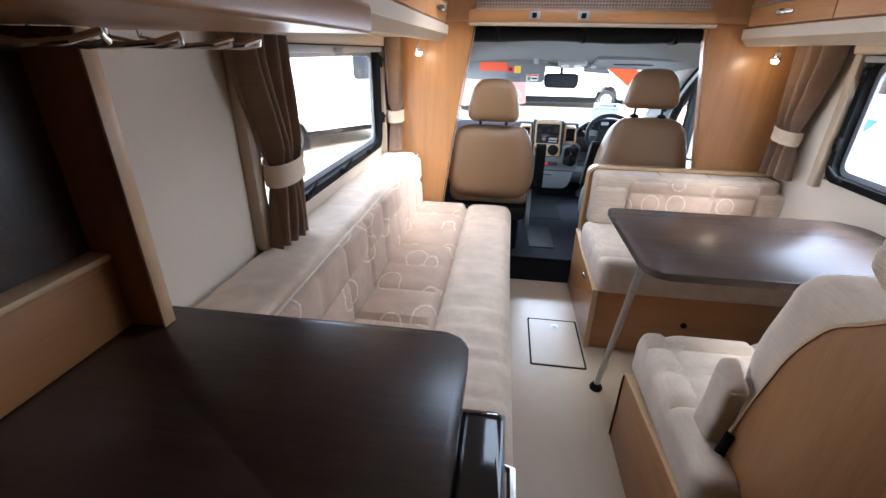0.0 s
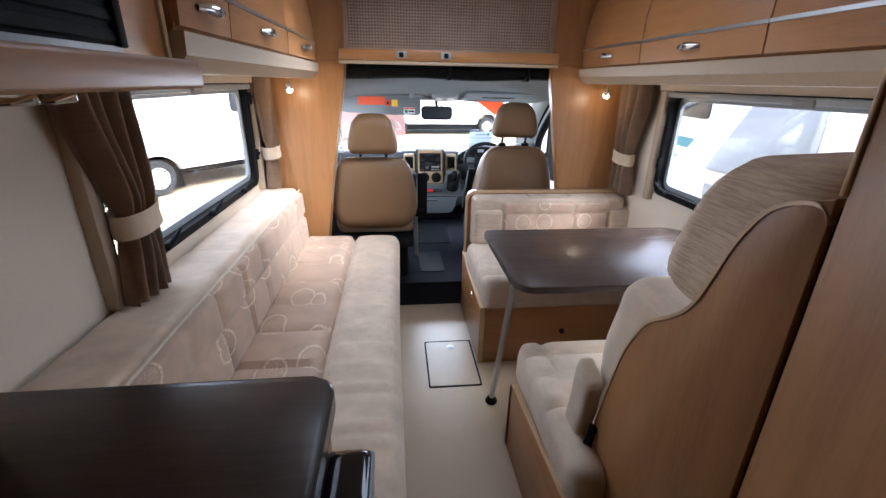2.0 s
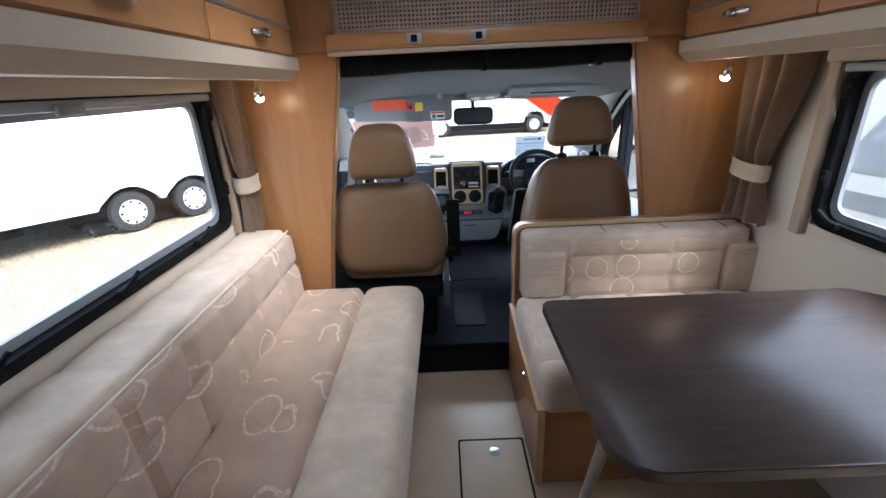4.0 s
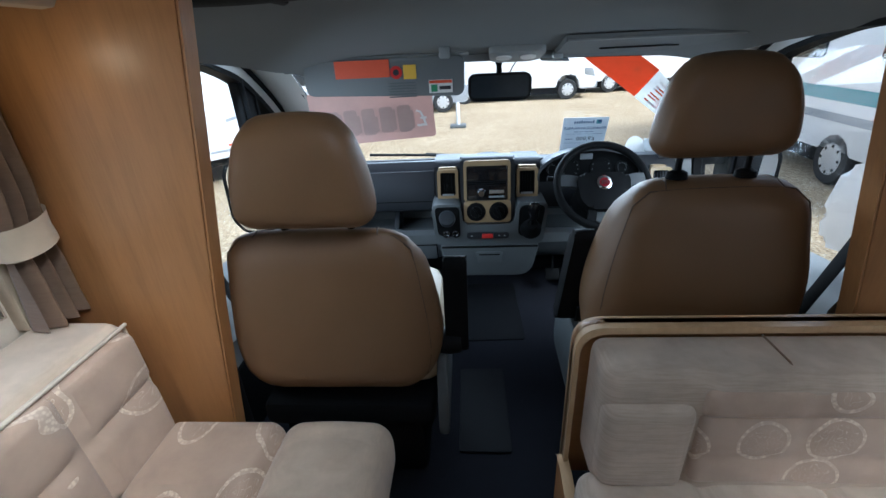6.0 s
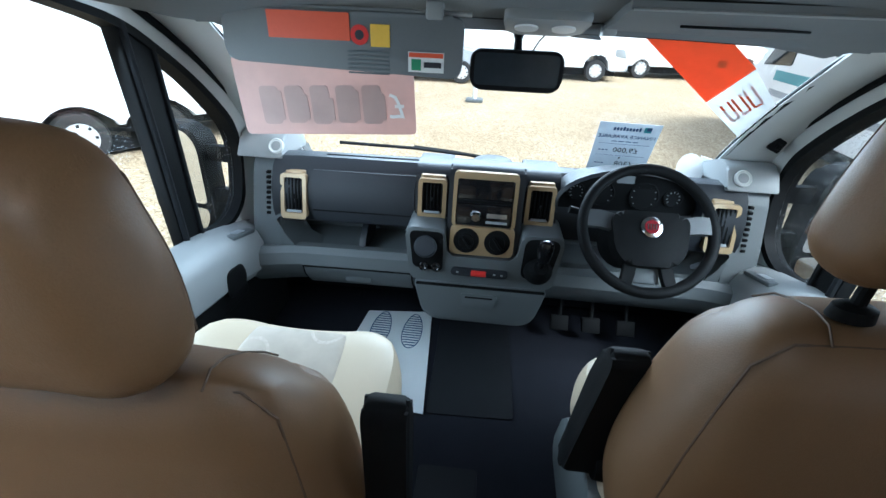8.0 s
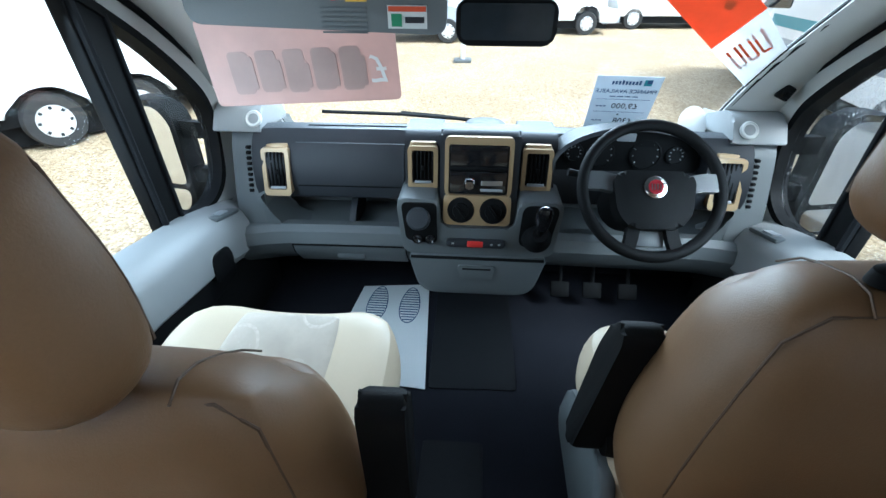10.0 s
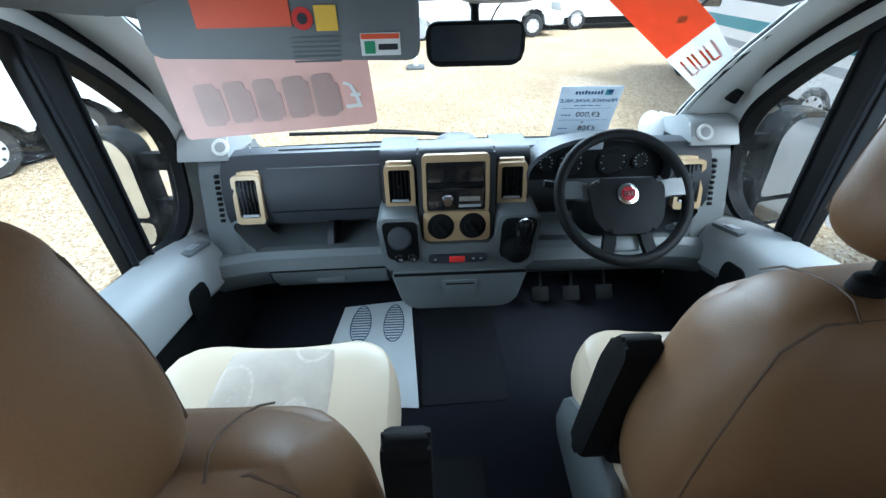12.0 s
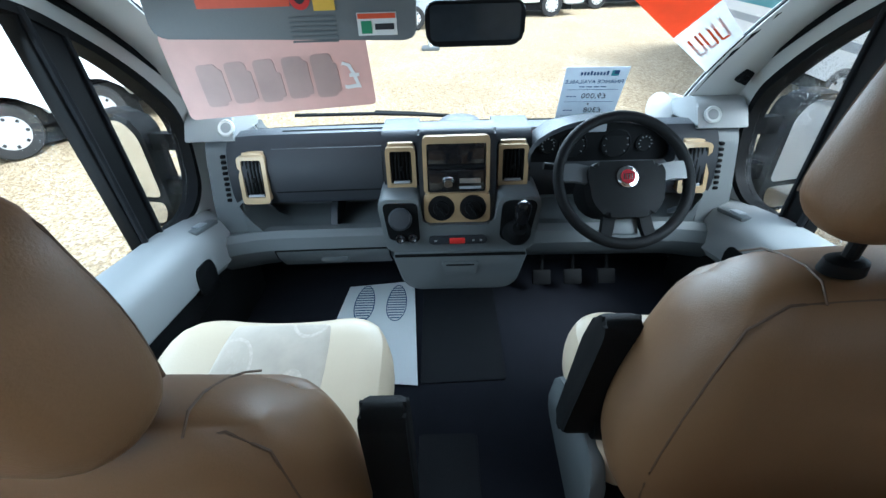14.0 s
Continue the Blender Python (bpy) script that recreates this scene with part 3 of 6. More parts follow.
# ---- side windows ----
def side_window(name, s, hole, catches):
    y0, y1, z0, z1 = hole
    x = s * 1.08
    win = thing(name, "acrylic caravan window with black frame, spotted with rain", "window", (x, (y0 + y1) / 2, z0), kind="structure")
    out = rounded(rect(y0 - 0.002, y1 + 0.002, z0 - 0.002, z1 + 0.002), 0.075, 6)
    inn = rounded(rect(y0 + 0.028, y1 - 0.028, z0 + 0.028, z1 - 0.028), 0.06, 6)
    part("window_frame", ring_slab(out, inn, "x", x - s * 0.012, x + s * 0.04), BLACK, win, "black rubber frame")
    inn2 = rounded(rect(y0 + 0.052, y1 - 0.052, z0 + 0.052, z1 - 0.052), 0.05, 6)
    part("inner_rim", ring_slab(inn, inn2, "x", x + s * 0.022, x + s * 0.036), SILVER, win, "grey inner rim")
    pane = part("pane", slab(inn, "x", x + s * 0.0365, x + s * 0.0405), WET_PANE, win, "clear pane with rain drops")
    pane.visible_shadow = False
    corner = ring_slab(rect(y0 - 0.004, y1 + 0.004, z0 - 0.004, z1 + 0.004), rounded(rect(y0, y1, z0, z1), 0.0), "x", x - s * 0.003, x + s * 0.02)
    part("reveal", corner, CREAM_TRIM, win)
    part("blind_cassette", box(x - s * 0.045, x + s * 0.002, y0 - 0.06, y1 + 0.06, z1 - 0.006, z1 + 0.055, 0.012), CREAM_TRIM, win, "cream roller blind cassette")
    part("blind_rail", box(x - s * 0.028, x - s * 0.014, y0, y1, z1 - 0.035, z1 - 0.010, 0.005), SILVER, win, "grey blind end rail")
    part("blind_tab", box(x - s * 0.040, x - s * 0.026, (y0 + y1) / 2 - 0.04, (y0 + y1) / 2 + 0.04, z1 - 0.045, z1 - 0.018, 0.005), PALE_GREY, win)
    for yy in (y0 - 0.03, y1 + 0.03):
        part("blind_guide", box(x - s * 0.035, x + s * 0.002, yy - 0.022, yy + 0.022, z0 - 0.045, z1 - 0.003, 0.007), CREAM_TRIM, win, "cream blind guide rail")
    for cy in catches:
        c = part("window_catch", box(x - s * 0.036, x - s * 0.010, cy - 0.028, cy + 0.028, z0 + 0.012, z0 + 0.038, 0.007), BLACK, win, "black toggle catch")
        part("lever", tube([(x - s * 0.030, cy - 0.005, z0 + 0.03), (x - s * 0.045, cy + 0.012, z0 + 0.052), (x - s * 0.050, cy + 0.032, z0 + 0.070)], [0.008, 0.007, 0.005], 8), BLACK, c)
    for zz in (z0 + 0.16, z1 - 0.08):
        for yy in (y1 - 0.03,):
            c = part("side_catch", box(x - s * 0.034, x - s * 0.010, yy - 0.013, yy + 0.013, zz - 0.028, zz + 0.028, 0.006), BLACK, win, "black side catch")
            part("lever", tube([(x - s * 0.03, yy, zz), (x - s * 0.045, yy - 0.02, zz + 0.012)], 0.006, 8), BLACK, c)
    return win


side_window("window_1", -1, WIN_L, (1.33, 1.71, 2.10))
side_window("window_2", 1, WIN_R, (0.80, 1.40, 1.97))


# ---- curtains ----
def curtain(s, yt0, yt1, ym0, ym1, yb0, yb1, zt, zm, zb, x, label, folds=4):
    ob = thing("curtain", label, "curtain", (s * x, (yb0 + yb1) / 2, zb), "window curtains")
    n = 56
    rows = []
    for j in range(25):
        t = j / 24
        z = zt + (zb - zt) * t
        tm = (zt - zm) / (zt - zb)
        u = min(1, t / tm)
        u = u * u * (3 - 2 * u)
        w = max(0, (t - tm) / (1 - tm))
        a = yt0 + (ym0 - yt0) * u + (yb0 - ym0) * w
        b = yt1 + (ym1 - yt1) * u + (yb1 - ym1) * w
        amp = 0.030 * (1 - 0.45 * math.exp(-((t - tm) / 0.08) ** 2))
        rows.append([(s * (x + amp * math.sin(folds * 2 * math.pi * i / n + 0.5 * math.sin(4 * t)) + 0.006 * math.sin(17 * i / n + 5 * t)), a + (b - a) * i / n, z) for i in range(n + 1)])
    bm = bmesh.new()
    for off in (0, 0.003):
        vs = [[bm.verts.new((p[0] + off, p[1], p[2])) for p in r] for r in rows]
        for a, b in zip(vs, vs[1:]):
            for k in range(n):
                bm.faces.new((a[k], a[k + 1], b[k + 1], b[k]))
    part("cloth", bm, CURTAIN, ob, "brown gathered cloth", 180)
    cy, hw = (ym0 + ym1) / 2, (ym1 - ym0) / 2 + 0.012
    ring = []
    for k in range(20):
        a = 2 * math.pi * k / 20
        ring.append((s * (x + 0.052 * math.sin(a)), cy + hw * math.cos(a), zm + 0.012 * math.cos(a)))
    lo = [(p[0], p[1], p[2] - 0.032) for p in ring]
    hi = [(p[0], p[1], p[2] + 0.032) for p in ring]
    mid = [(p[0] * 1.004, p[1], p[2]) for p in ring]
    part("tieback", loft([lo, mid, hi], caps=False), TIE, ob, "pale fabric tieback")
    return ob


curtain(-1, 0.955, 1.175, 1.05, 1.19, 1.01, 1.17, 1.385, 1.035, 0.815, 1.015, "brown curtain gathered in a pale tieback beside the sofa window")
curtain(-1, 2.36, 2.47, 2.385, 2.465, 2.37, 2.47, 1.41, 1.02, 0.815, 1.00, "narrow brown curtain tied back beside the cab panel", 3)
curtain(1, 2.15, 2.44, 2.25, 2.40, 2.20, 2.42, 1.41, 1.005, 0.80, 1.01, "narrow brown curtain tied back beside the dinette window", 3)


# ---- overhead lockers ----
def locker_run(s, xf, y_splits, y_end, label):
    for a, b in zip(y_splits, y_splits[1:]):
        lk = thing("overhead_locker", label, "locker", (s * 0.95, (a + b) / 2, 1.41), "overhead lockers")
        prof = [(s * 1.078, 1.43), (s * (xf + 0.05), 1.43), (s * (xf + 0.012), 1.48), (s * (xf + 0.012), 1.62), (s * (xf + 0.05), 1.80), (s * (xf + 0.14), 1.97), (s * 1.078, 1.97)]
        part("body", slab(prof, "y", a, b), WOOD_Y, lk)
        face = [(xf + 0.018, 1.476), (xf + 0.002, 1.482), (xf - 0.002, 1.560), (xf + 0.016, 1.560)]
        part("door", slab([(s * u, v) for u, v in face], "y", a + 0.003, b - 0.003, 0.002), WOOD_Y, lk)
        strip = [(xf + 0.016, 1.561), (xf - 0.004, 1.561), (xf - 0.003, 1.572), (xf + 0.016, 1.572)]
        trim = part("trim_strip", slab([(s * u, v) for u, v in strip], "y", a + 0.001, b - 0.001), ALU, lk, "thin metal trim strip")
        up = [(xf + 0.016, 1.573), (xf + 0.000, 1.573), (xf + 0.004, 1.66), (xf + 0.028, 1.77), (xf + 0.075, 1.88), (xf + 0.130, 1.955), (xf + 0.150, 1.955), (xf + 0.10, 1.87), (xf + 0.045, 1.76), (xf + 0.02, 1.66)]
        part("upper_door", slab([(s * u, v) for u, v in up], "y", a + 0.003, b - 0.003, 0.002), WOOD_Y, lk)
        hy = (a + b) / 2
        pts = [(s * (xf - 0.003), hy - 0.055, 1.523), (s * (xf - 0.017), hy - 0.035, 1.523), (s * (xf - 0.022), hy, 1.523), (s * (xf - 0.017), hy + 0.035, 1.523), (s * (xf - 0.003), hy + 0.055, 1.523)]
        h = part("handle", tube(pts, [0.006, 0.010, 0.012, 0.010, 0.006], 10, flat=1.15), CHROME, lk, "curved chrome handle")
        part("button", lathe([(0.001, 0.012), (0.007, 0.012), (0.008, 0)], 14, Matrix.Translation((s * (xf - 0.022), hy, 1.523)) @ Matrix.Rotation(radians(-90 * s), 4, "Y")), SILVER, h)
    a, b = y_splits[0], y_end
    pel = [(s * (xf + 0.018), 1.474), (s * (xf - 0.004), 1.472), (s * (xf - 0.002), 1.43), (s * (xf + 0.028), 1.398), (s * (xf + 0.05), 1.396), (s * (xf + 0.055), 1.43)]
    pelmet = slab(pel, "y", a, b)
    under = box(min(s * (xf + 0.05), s * 1.078), max(s * (xf + 0.05), s * 1.078), a, b, 1.415, 1.429)
    pm = thing("locker_pelmet", "cream padded pelmet under the overhead lockers", "pelmet", (s * xf, (a + b) / 2, 1.398))
    part("padded_front", pelmet, CREAM_TRIM, pm)
    part("underboard", under, CREAM_TRIM, pm)


locker_run(-1, 0.705, [0.87, 1.15, 1.765, 2.36], 2.40, "beech overhead locker with a chrome handle above the sofa")
locker_run(1, 0.735, [0.40, 1.16, 1.83, 2.43], 2.45, "beech overhead locker with a chrome handle above the dinette")


def spot_lamp(x, y, z):
    ob = thing("spot_lamp", "small lit spot lamp under the lockers", "lamp", (x, y, z + 0.05), "spot lamps")
    part("stem", tube([(x, y, 1.40), (x, y - 0.004, z + 0.018)], 0.004, 8), CHROME, ob)
    m = Matrix.Translation((x, y, z)) @ Matrix.Rotation(radians(28), 4, "X")
    part("shade", lathe([(0.008, 0.020), (0.014, 0.014), (0.017, -0.006), (0.0155, -0.010)], 18, m), CHROME, ob)
    part("bulb", lathe([(0.006, -0.0102), (0.0145, -0.0110), (0.0155, -0.018), (0.012, -0.026), (0.004, -0.029)], 18, m), LAMP_GLOW, ob, "glowing warm bulb")
    l = lamp("spot_light", "POINT", 0.05, (1.0, 0.72, 0.42), Matrix.Translation((x, y - 0.02, z - 0.035)))
    l.data.shadow_soft_size = 0.012


spot_lamp(-0.845, 2.325, 1.355)
spot_lamp(0.855, 2.325, 1.352)

# ---- sofa ----
sofa = thing("sofa", "long rose-beige quilted sofa with a plain cream front edge", "sofa", (-0.7, 1.5, 0))
part("base", box(-1.07, -0.385, 0.50, 2.44, 0.0, 0.37, 0.006), WOOD_Y, sofa, "beech base panel")
CROSS = [0.50 + 0.2155 * i for i in range(10)]


def seat_shape(p, q):
    if q.z > -0.2:
        k = seam(p.y, CROSS, 0.012) * seam(p.x, [-0.855, -0.572], 0.012)
        p.z += (0.020 * k - 0.012) * max(0, q.z)
    return p


part("seat_pad", cushion(-0.862, -0.566, 0.50, 2.435, 0.36, 0.508, 0.03, 0.022, seat_shape), PLAID, sofa, "rose-beige patterned quilted pad")


def bolster_shape(p, q):
    ruffle = 0.0022 * math.sin(p.y * 61 + 3 * math.sin(p.y * 7)) + 0.0018 * math.sin(p.y * 113)
    p.z += (ruffle + 0.010 * (1 - q.x ** 2)) * max(0, q.z)
    p.x += 0.012 * math.sin(p.y * 3.1) * max(0, q.x) * 0.3 - 0.035 * max(0, -q.z) * max(0, q.x)
    return p


part("front_bolster", cushion(-0.572, -0.303, 0.50, 2.445, 0.30, 0.508, 0.05, 0.02, bolster_shape), VELOUR, sofa, "plain cream velour front edge")


def back_shape(p, q):
    if q.x > 0:
        k = seam(p.y, CROSS, 0.012) * seam(p.z, [0.645], 0.011)
        p.x += (0.018 * k - 0.008) * q.x
    p.x -= 0.05 * (p.z - 0.5)
    return p


part("back_pad", cushion(-0.93, -0.846, 0.50, 2.425, 0.49, 0.786, 0.022, 0.022, back_shape), PLAID, sofa, "rose-beige patterned quilted back")


def top_shape(p, q):
    k = seam(p.y, [0.50 + 0.97 * i for i in range(3)], 0.02)
    p.z += (0.012 * k + 0.002 * math.sin(p.y * 47 + 2 * math.sin(9 * p.y))) * max(0, q.z)
    p.x -= 0.05 * (p.z - 0.5) * max(0, q.x)
    return p


part("back_top", cushion(-1.075, -0.866, 0.49, 2.44, 0.40, 0.797, 0.030, 0.025, top_shape), VELOUR, sofa, "plain cream top of the backrest")
part("piping", tube([(-0.8715 - 0.001 * math.sin(y * 8), y, 0.7945) for y in span(0.50, 2.43, 40)], 0.0045, 6), PIPING, sofa, "cream piping")
part("piping", tube([(-0.868 - 0.05 * (z - 0.5), 2.432, z) for z in span(0.52, 0.785, 8)], 0.004, 6), PIPING, sofa, "cream piping")

# ---- dinette ----
table = thing("dinette_table", "dark walnut laminate dinette table on a folding metal leg", "table", (0.12, 1.5, 0))
top = [(0.090, 1.235), (0.135, 1.185), (1.065, 1.185), (1.065, 1.72), (0.985, 1.79), (0.110, 1.79), (0.090, 1.77)]
part("tabletop", slab(rounded(top, [0.04, 0.04, 0.01, 0.03, 0.03, 0.03, 0.03]), "z", 0.722, 0.748, 0.003), WALNUT, table)
part("table_edge", ring_slab([(x * 1.0 + (0.0015 if x > 0.5 else -0.0015), y + (0.0015 if y > 1.5 else -0.0015)) for x, y in rounded(top, 0.03)], [(x, y) for x, y in rounded(top, 0.03)], "z", 0.724, 0.746), WALNUT, table)
part("leg", tube([(0.112, 1.300, 0.720), (0.110, 1.496, 0.030)], 0.0125, 12), ALU, table, "satin metal folding leg")
part("foot", lathe([(0.026, 0.0), (0.028, 0.008), (0.022, 0.022), (0.013, 0.034)], 18, Matrix.Translation((0.110, 1.498, 0.0))), BLACK, table, "black rubber foot")
part("hinge", box(0.098, 0.15, 1.27, 1.33, 0.705, 0.722, 0.004), ALU, table)

bench = thing("dinette_bench", "rear-facing dinette bench with beige cushions on a beech base", "bench", (0.6, 2.1, 0))
part("base_front", box(0.12, 1.07, 1.80, 1.818, 0.0, 0.325, 0.003), WOOD_X, bench, "beech front panel")
part("knob", lathe([(0.004, 0.016), (0.013, 0.014), (0.015, 0.006), (0.011, 0.0)], 18, Matrix.Translation((0.54, 1.80, 0.18)) @ Matrix.Rotation(radians(90), 4, "X")), BLACK, bench, "dark round knob")
side = [(1.795, 0.0), (2.44, 0.0), (2.44, 0.385), (2.38, 0.385), (2.20, 0.352), (1.86, 0.335), (1.795, 0.325)]
part("base_side", slab(rounded(side, [0, 0, 0.02, 0.03, 0.05, 0.02, 0.02]), "x", 0.100, 0.119, 0.002), WOOD_Y, bench, "beech side panel")
rim = [Vector((0.0955, y, z)) for y, z in ((2.435, 0.392), (2.38, 0.390), (2.20, 0.357), (1.86, 0.340), (1.797, 0.332), (1.789, 0.30), (1.789, 0.01))]
part("edging", loft([[p, p + Vector((0.026, 0, 0)), p + Vector((0.026, 0.004, -0.006)), p + Vector((0, 0.004, -0.006))] for p in rim]), WOOD_EDGE, bench, "pale edging strip")
part("catch", box(0.092, 0.0995, 2.00, 2.05, 0.28, 0.30, 0.003), CHROME, bench, "small chrome catch")


def bench_seat(p, q):
    if q.z > 0:
        k = seam(p.x, [0.105 + 0.24 * i for i in range(1, 4)], 0.012) * seam(p.y, [1.86], 0.012)
        p.z += (0.016 * k - 0.008) * q.z
    return p


part("seat_cushion", cushion(0.104, 1.07, 1.765, 2.33, 0.326, 0.485, 0.04, 0.03, bench_seat), PLAIN, bench, "beige velour seat cushion")


def bench_back(p, q):
    if q.y < 0:
        k = seam(p.z, [0.565, 0.675], 0.009)
        inside = 1 if 0.33 < p.x < 0.95 else 0.35
        p.y -= -0.016 * k * q.y * inside
    return p


part("back_cushion", cushion(0.135, 1.06, 2.30, 2.425, 0.46, 0.768, 0.03, 0.025, bench_back), PLAIN, bench, "beige velour backrest")


for sx in (0.47, 0.72, 0.96):
    part("top_seam", tube([(sx, 2.3015, 0.750), (sx, 2.309, 0.7615), (sx, 2.328, 0.7685), (sx, 2.41, 0.7685)], 0.0022, 6), CURTAIN, bench, "brown stitched seam")


def inset(p, q):
    if q.y < 0:
        p.y += -0.012 * seam(p.z, [0.575, 0.672], 0.010) * seam(p.x, [0.505, 0.74], 0.010)
    return p


part("back_inset", cushion(0.315, 0.955, 2.287, 2.36, 0.50, 0.742, 0.02, 0.016, inset), PLAID, bench, "rose-beige patterned panel")
for wx in (0.138, 0.958):
    part("back_wing", cushion(wx, wx + 0.17, 2.272, 2.36, 0.485, 0.70, 0.028, 0.03), PLAIN, bench, "plain beige side wing")
back_out = rounded([(0.108, 0.34), (1.07, 0.34), (1.07, 0.785), (0.108, 0.785)], [0, 0, 0.0, 0.06], 8)
part("back_panel", slab(back_out, "y", 2.428, 2.450, 0.004), WOOD_X, bench, "beech back board")
arc = rounded([(0.108, 0.34), (0.108, 0.785), (1.07, 0.785), (1.07, 0.34)], [0, 0.06, 0, 0], 8)[:-1]
part("back_edging", loft([[(x, 2.414, z), (x, 2.456, z), (x * 0.985 + 0.012, 2.456, z - 0.016), (x * 0.985 + 0.012, 2.414, z - 0.016)] for x, z in arc]), WOOD_EDGE, bench, "rounded beech lipping")

# ---- forward-facing travel seat ----
seat = thing("travel_seat", "high-backed travel seat in cream weave with a curved beech side", "seat", (0.6, 0.8, 0))
shell = [(0.354, 0.0), (0.825, 0.0), (0.815, 0.30), (0.782, 0.442), (0.743, 0.666), (0.696, 0.845), (0.640, 0.945), (0.582, 0.985), (0.531, 1.034), (0.503, 1.105), (0.474, 1.185), (0.434, 1.248), (0.354, 1.272)]
part("side_shell", slab(rounded(shell, [0, 0, 0.05, 0.05, 0.05, 0.05, 0.05, 0.04, 0.05, 0.05, 0.04, 0.03, 0]), "x", 0.200, 0.221, 0.002), WOOD_Z, seat, "curved beech side panel")
rim = [Vector((0.197, y, z)) for y, z in rounded(shell, 0.05)][8:-1]
part("side_edging", loft([[p, p + Vector((0.026, 0, 0)), p + Vector((0.026, -0.004, -0.005)), p + Vector((0, -0.004, -0.005))] for p in rim]), WOOD_EDGE, seat, "pale edging strip")
part("back_panel", box(0.222, 1.07, 0.354, 0.372, 0.0, 1.268, 0.003), WOOD_Z, seat, "beech back panel")
part("base_side", slab(rounded([(0.55, 0.0), (1.235, 0.0), (1.235, 0.315), (0.90, 0.345), (0.55, 0.375)], [0, 0, 0.02, 0.1, 0]), "x", 0.118, 0.136, 0.002), WOOD_Y, seat, "beech base panel")
rim = [Vector((0.112, y, z)) for y, z in ((0.55, 0.381), (0.72, 0.366), (0.90, 0.350), (1.10, 0.334), (1.22, 0.324), (1.239, 0.30), (1.239, 0.01))]
part("base_edging", loft([[p, p + Vector((0.030, 0, 0)), p + Vector((0.030, 0, -0.007)), p + Vector((0, 0, -0.007))] for p in rim]), WOOD_EDGE, seat, "pale edging strip")
part("base_front", box(0.138, 1.07, 1.20, 1.218, 0.0, 0.32, 0.003), WOOD_X, seat)


def travel_seat_top(p, q):
    if q.z > 0:
        k = seam(p.y, [0.90, 1.02, 1.13], 0.012) * seam(p.x, [0.21, 0.47], 0.012)
        p.z += (0.018 * k - 0.008) * q.z + 0.012 * q.y * q.z
    return p


part("seat_cushion", cushion(0.114, 1.06, 0.66, 1.225, 0.345, 0.50, 0.045, 0.022, travel_seat_top), VELOUR, seat, "cream velour seat cushion")


def lean_back(p, q):
    f = max(0, q.y)
    p.y += -0.055 * ((p.z - 0.66) / 0.30) ** 2 * f if p.z > 0.66 else -0.02 * f * (0.66 - p.z) / 0.18
    p.y += 0.015 * (1 - q.x ** 2) * f
    p.x += 0.004 * math.sin(23 * p.z) * max(0, -q.x)
    p.z += 0.045 * max(0, -q.y) * max(0, q.z)
    return p


part("back_cushion", cushion(0.224, 1.05, 0.46, 0.862, 0.48, 0.975, 0.055, 0.025, lean_back), VELOUR, seat, "cream velour lumbar cushion")
part("cushion_piping", tube([(0.240 + 0.004 * math.sin(23 * z), 0.835 - (0.055 * ((z - 0.66) / 0.30) ** 2 if z > 0.66 else 0.02 * (0.66 - z) / 0.18), z) for z in span(0.55, 0.94, 14)], 0.004, 6), PIPING, seat, "cream piping")


def head_shape(p, q):
    f = max(0, q.y)
    p.y += -0.10 * max(0, (p.z - 1.06) / 0.2) ** 1.6 * f - 0.03 * max(0, (1.045 - p.z) / 0.05) * f + 0.012 * (1 - q.x ** 2) * f
    p.z += 0.012 * (1 - q.x ** 2) * max(0, q.z) + 0.012 * max(0, -q.y) * max(0, q.z)
    p.y += 0.0030 * math.sin(p.z * 260 + 2.5 * math.sin(13 * p.x)) * f
    return p


part("headrest", cushion(0.222, 1.05, 0.374, 0.692, 0.998, 1.286, 0.065, 0.009, head_shape), SLUB, seat, "cream slub headrest cushion")
part("side_flap", cushion(0.158, 0.207, 0.775, 0.862, 0.40, 0.690, 0.018, 0.012, lambda p, q: Vector((p.x + 0.010 * q.z * q.z, p.y - 0.06 * (p.z - 0.45) + 0.004 * math.sin(40 * p.z), p.z + 0.02 * q.y * max(0, q.z)))), VELOUR, seat, "cream side flap")
buckle = part("seat_belt_buckle", box(0.145, 0.190, 0.69, 0.75, 0.36, 0.43, 0.012), BLACK, seat, "black seat belt buckle")
part("belt_strap", tube([(0.168, 0.72, 0.41), (0.180, 0.745, 0.50), (0.192, 0.75, 0.56)], 0.012, 8, flat=0.3), BLACK, seat, "black belt webbing")

# ---- tall unit and kitchen ----
tall = thing("wardrobe", "tall beech wardrobe with a plain grained side", "wardrobe", (0.7, -0.3, 0))
part("side_panel", box(0.203, 1.075, -1.55, 0.3460, 0.0, 1.975, 0.002), WOOD_Z, tall)
part("edging", box(0.199, 0.217, 0.3465, 0.353, 1.276, 1.975, 0.002), WOOD_EDGE, tall, "pale edging strip")
# black strip paints the shadow between wardrobe and seat shell
part("shadow_gap", box(0.210, 1.07, 0.3465, 0.3532, 0.0, 1.262), BLACK, tall, "black strip drawn for the shadow in the gap")

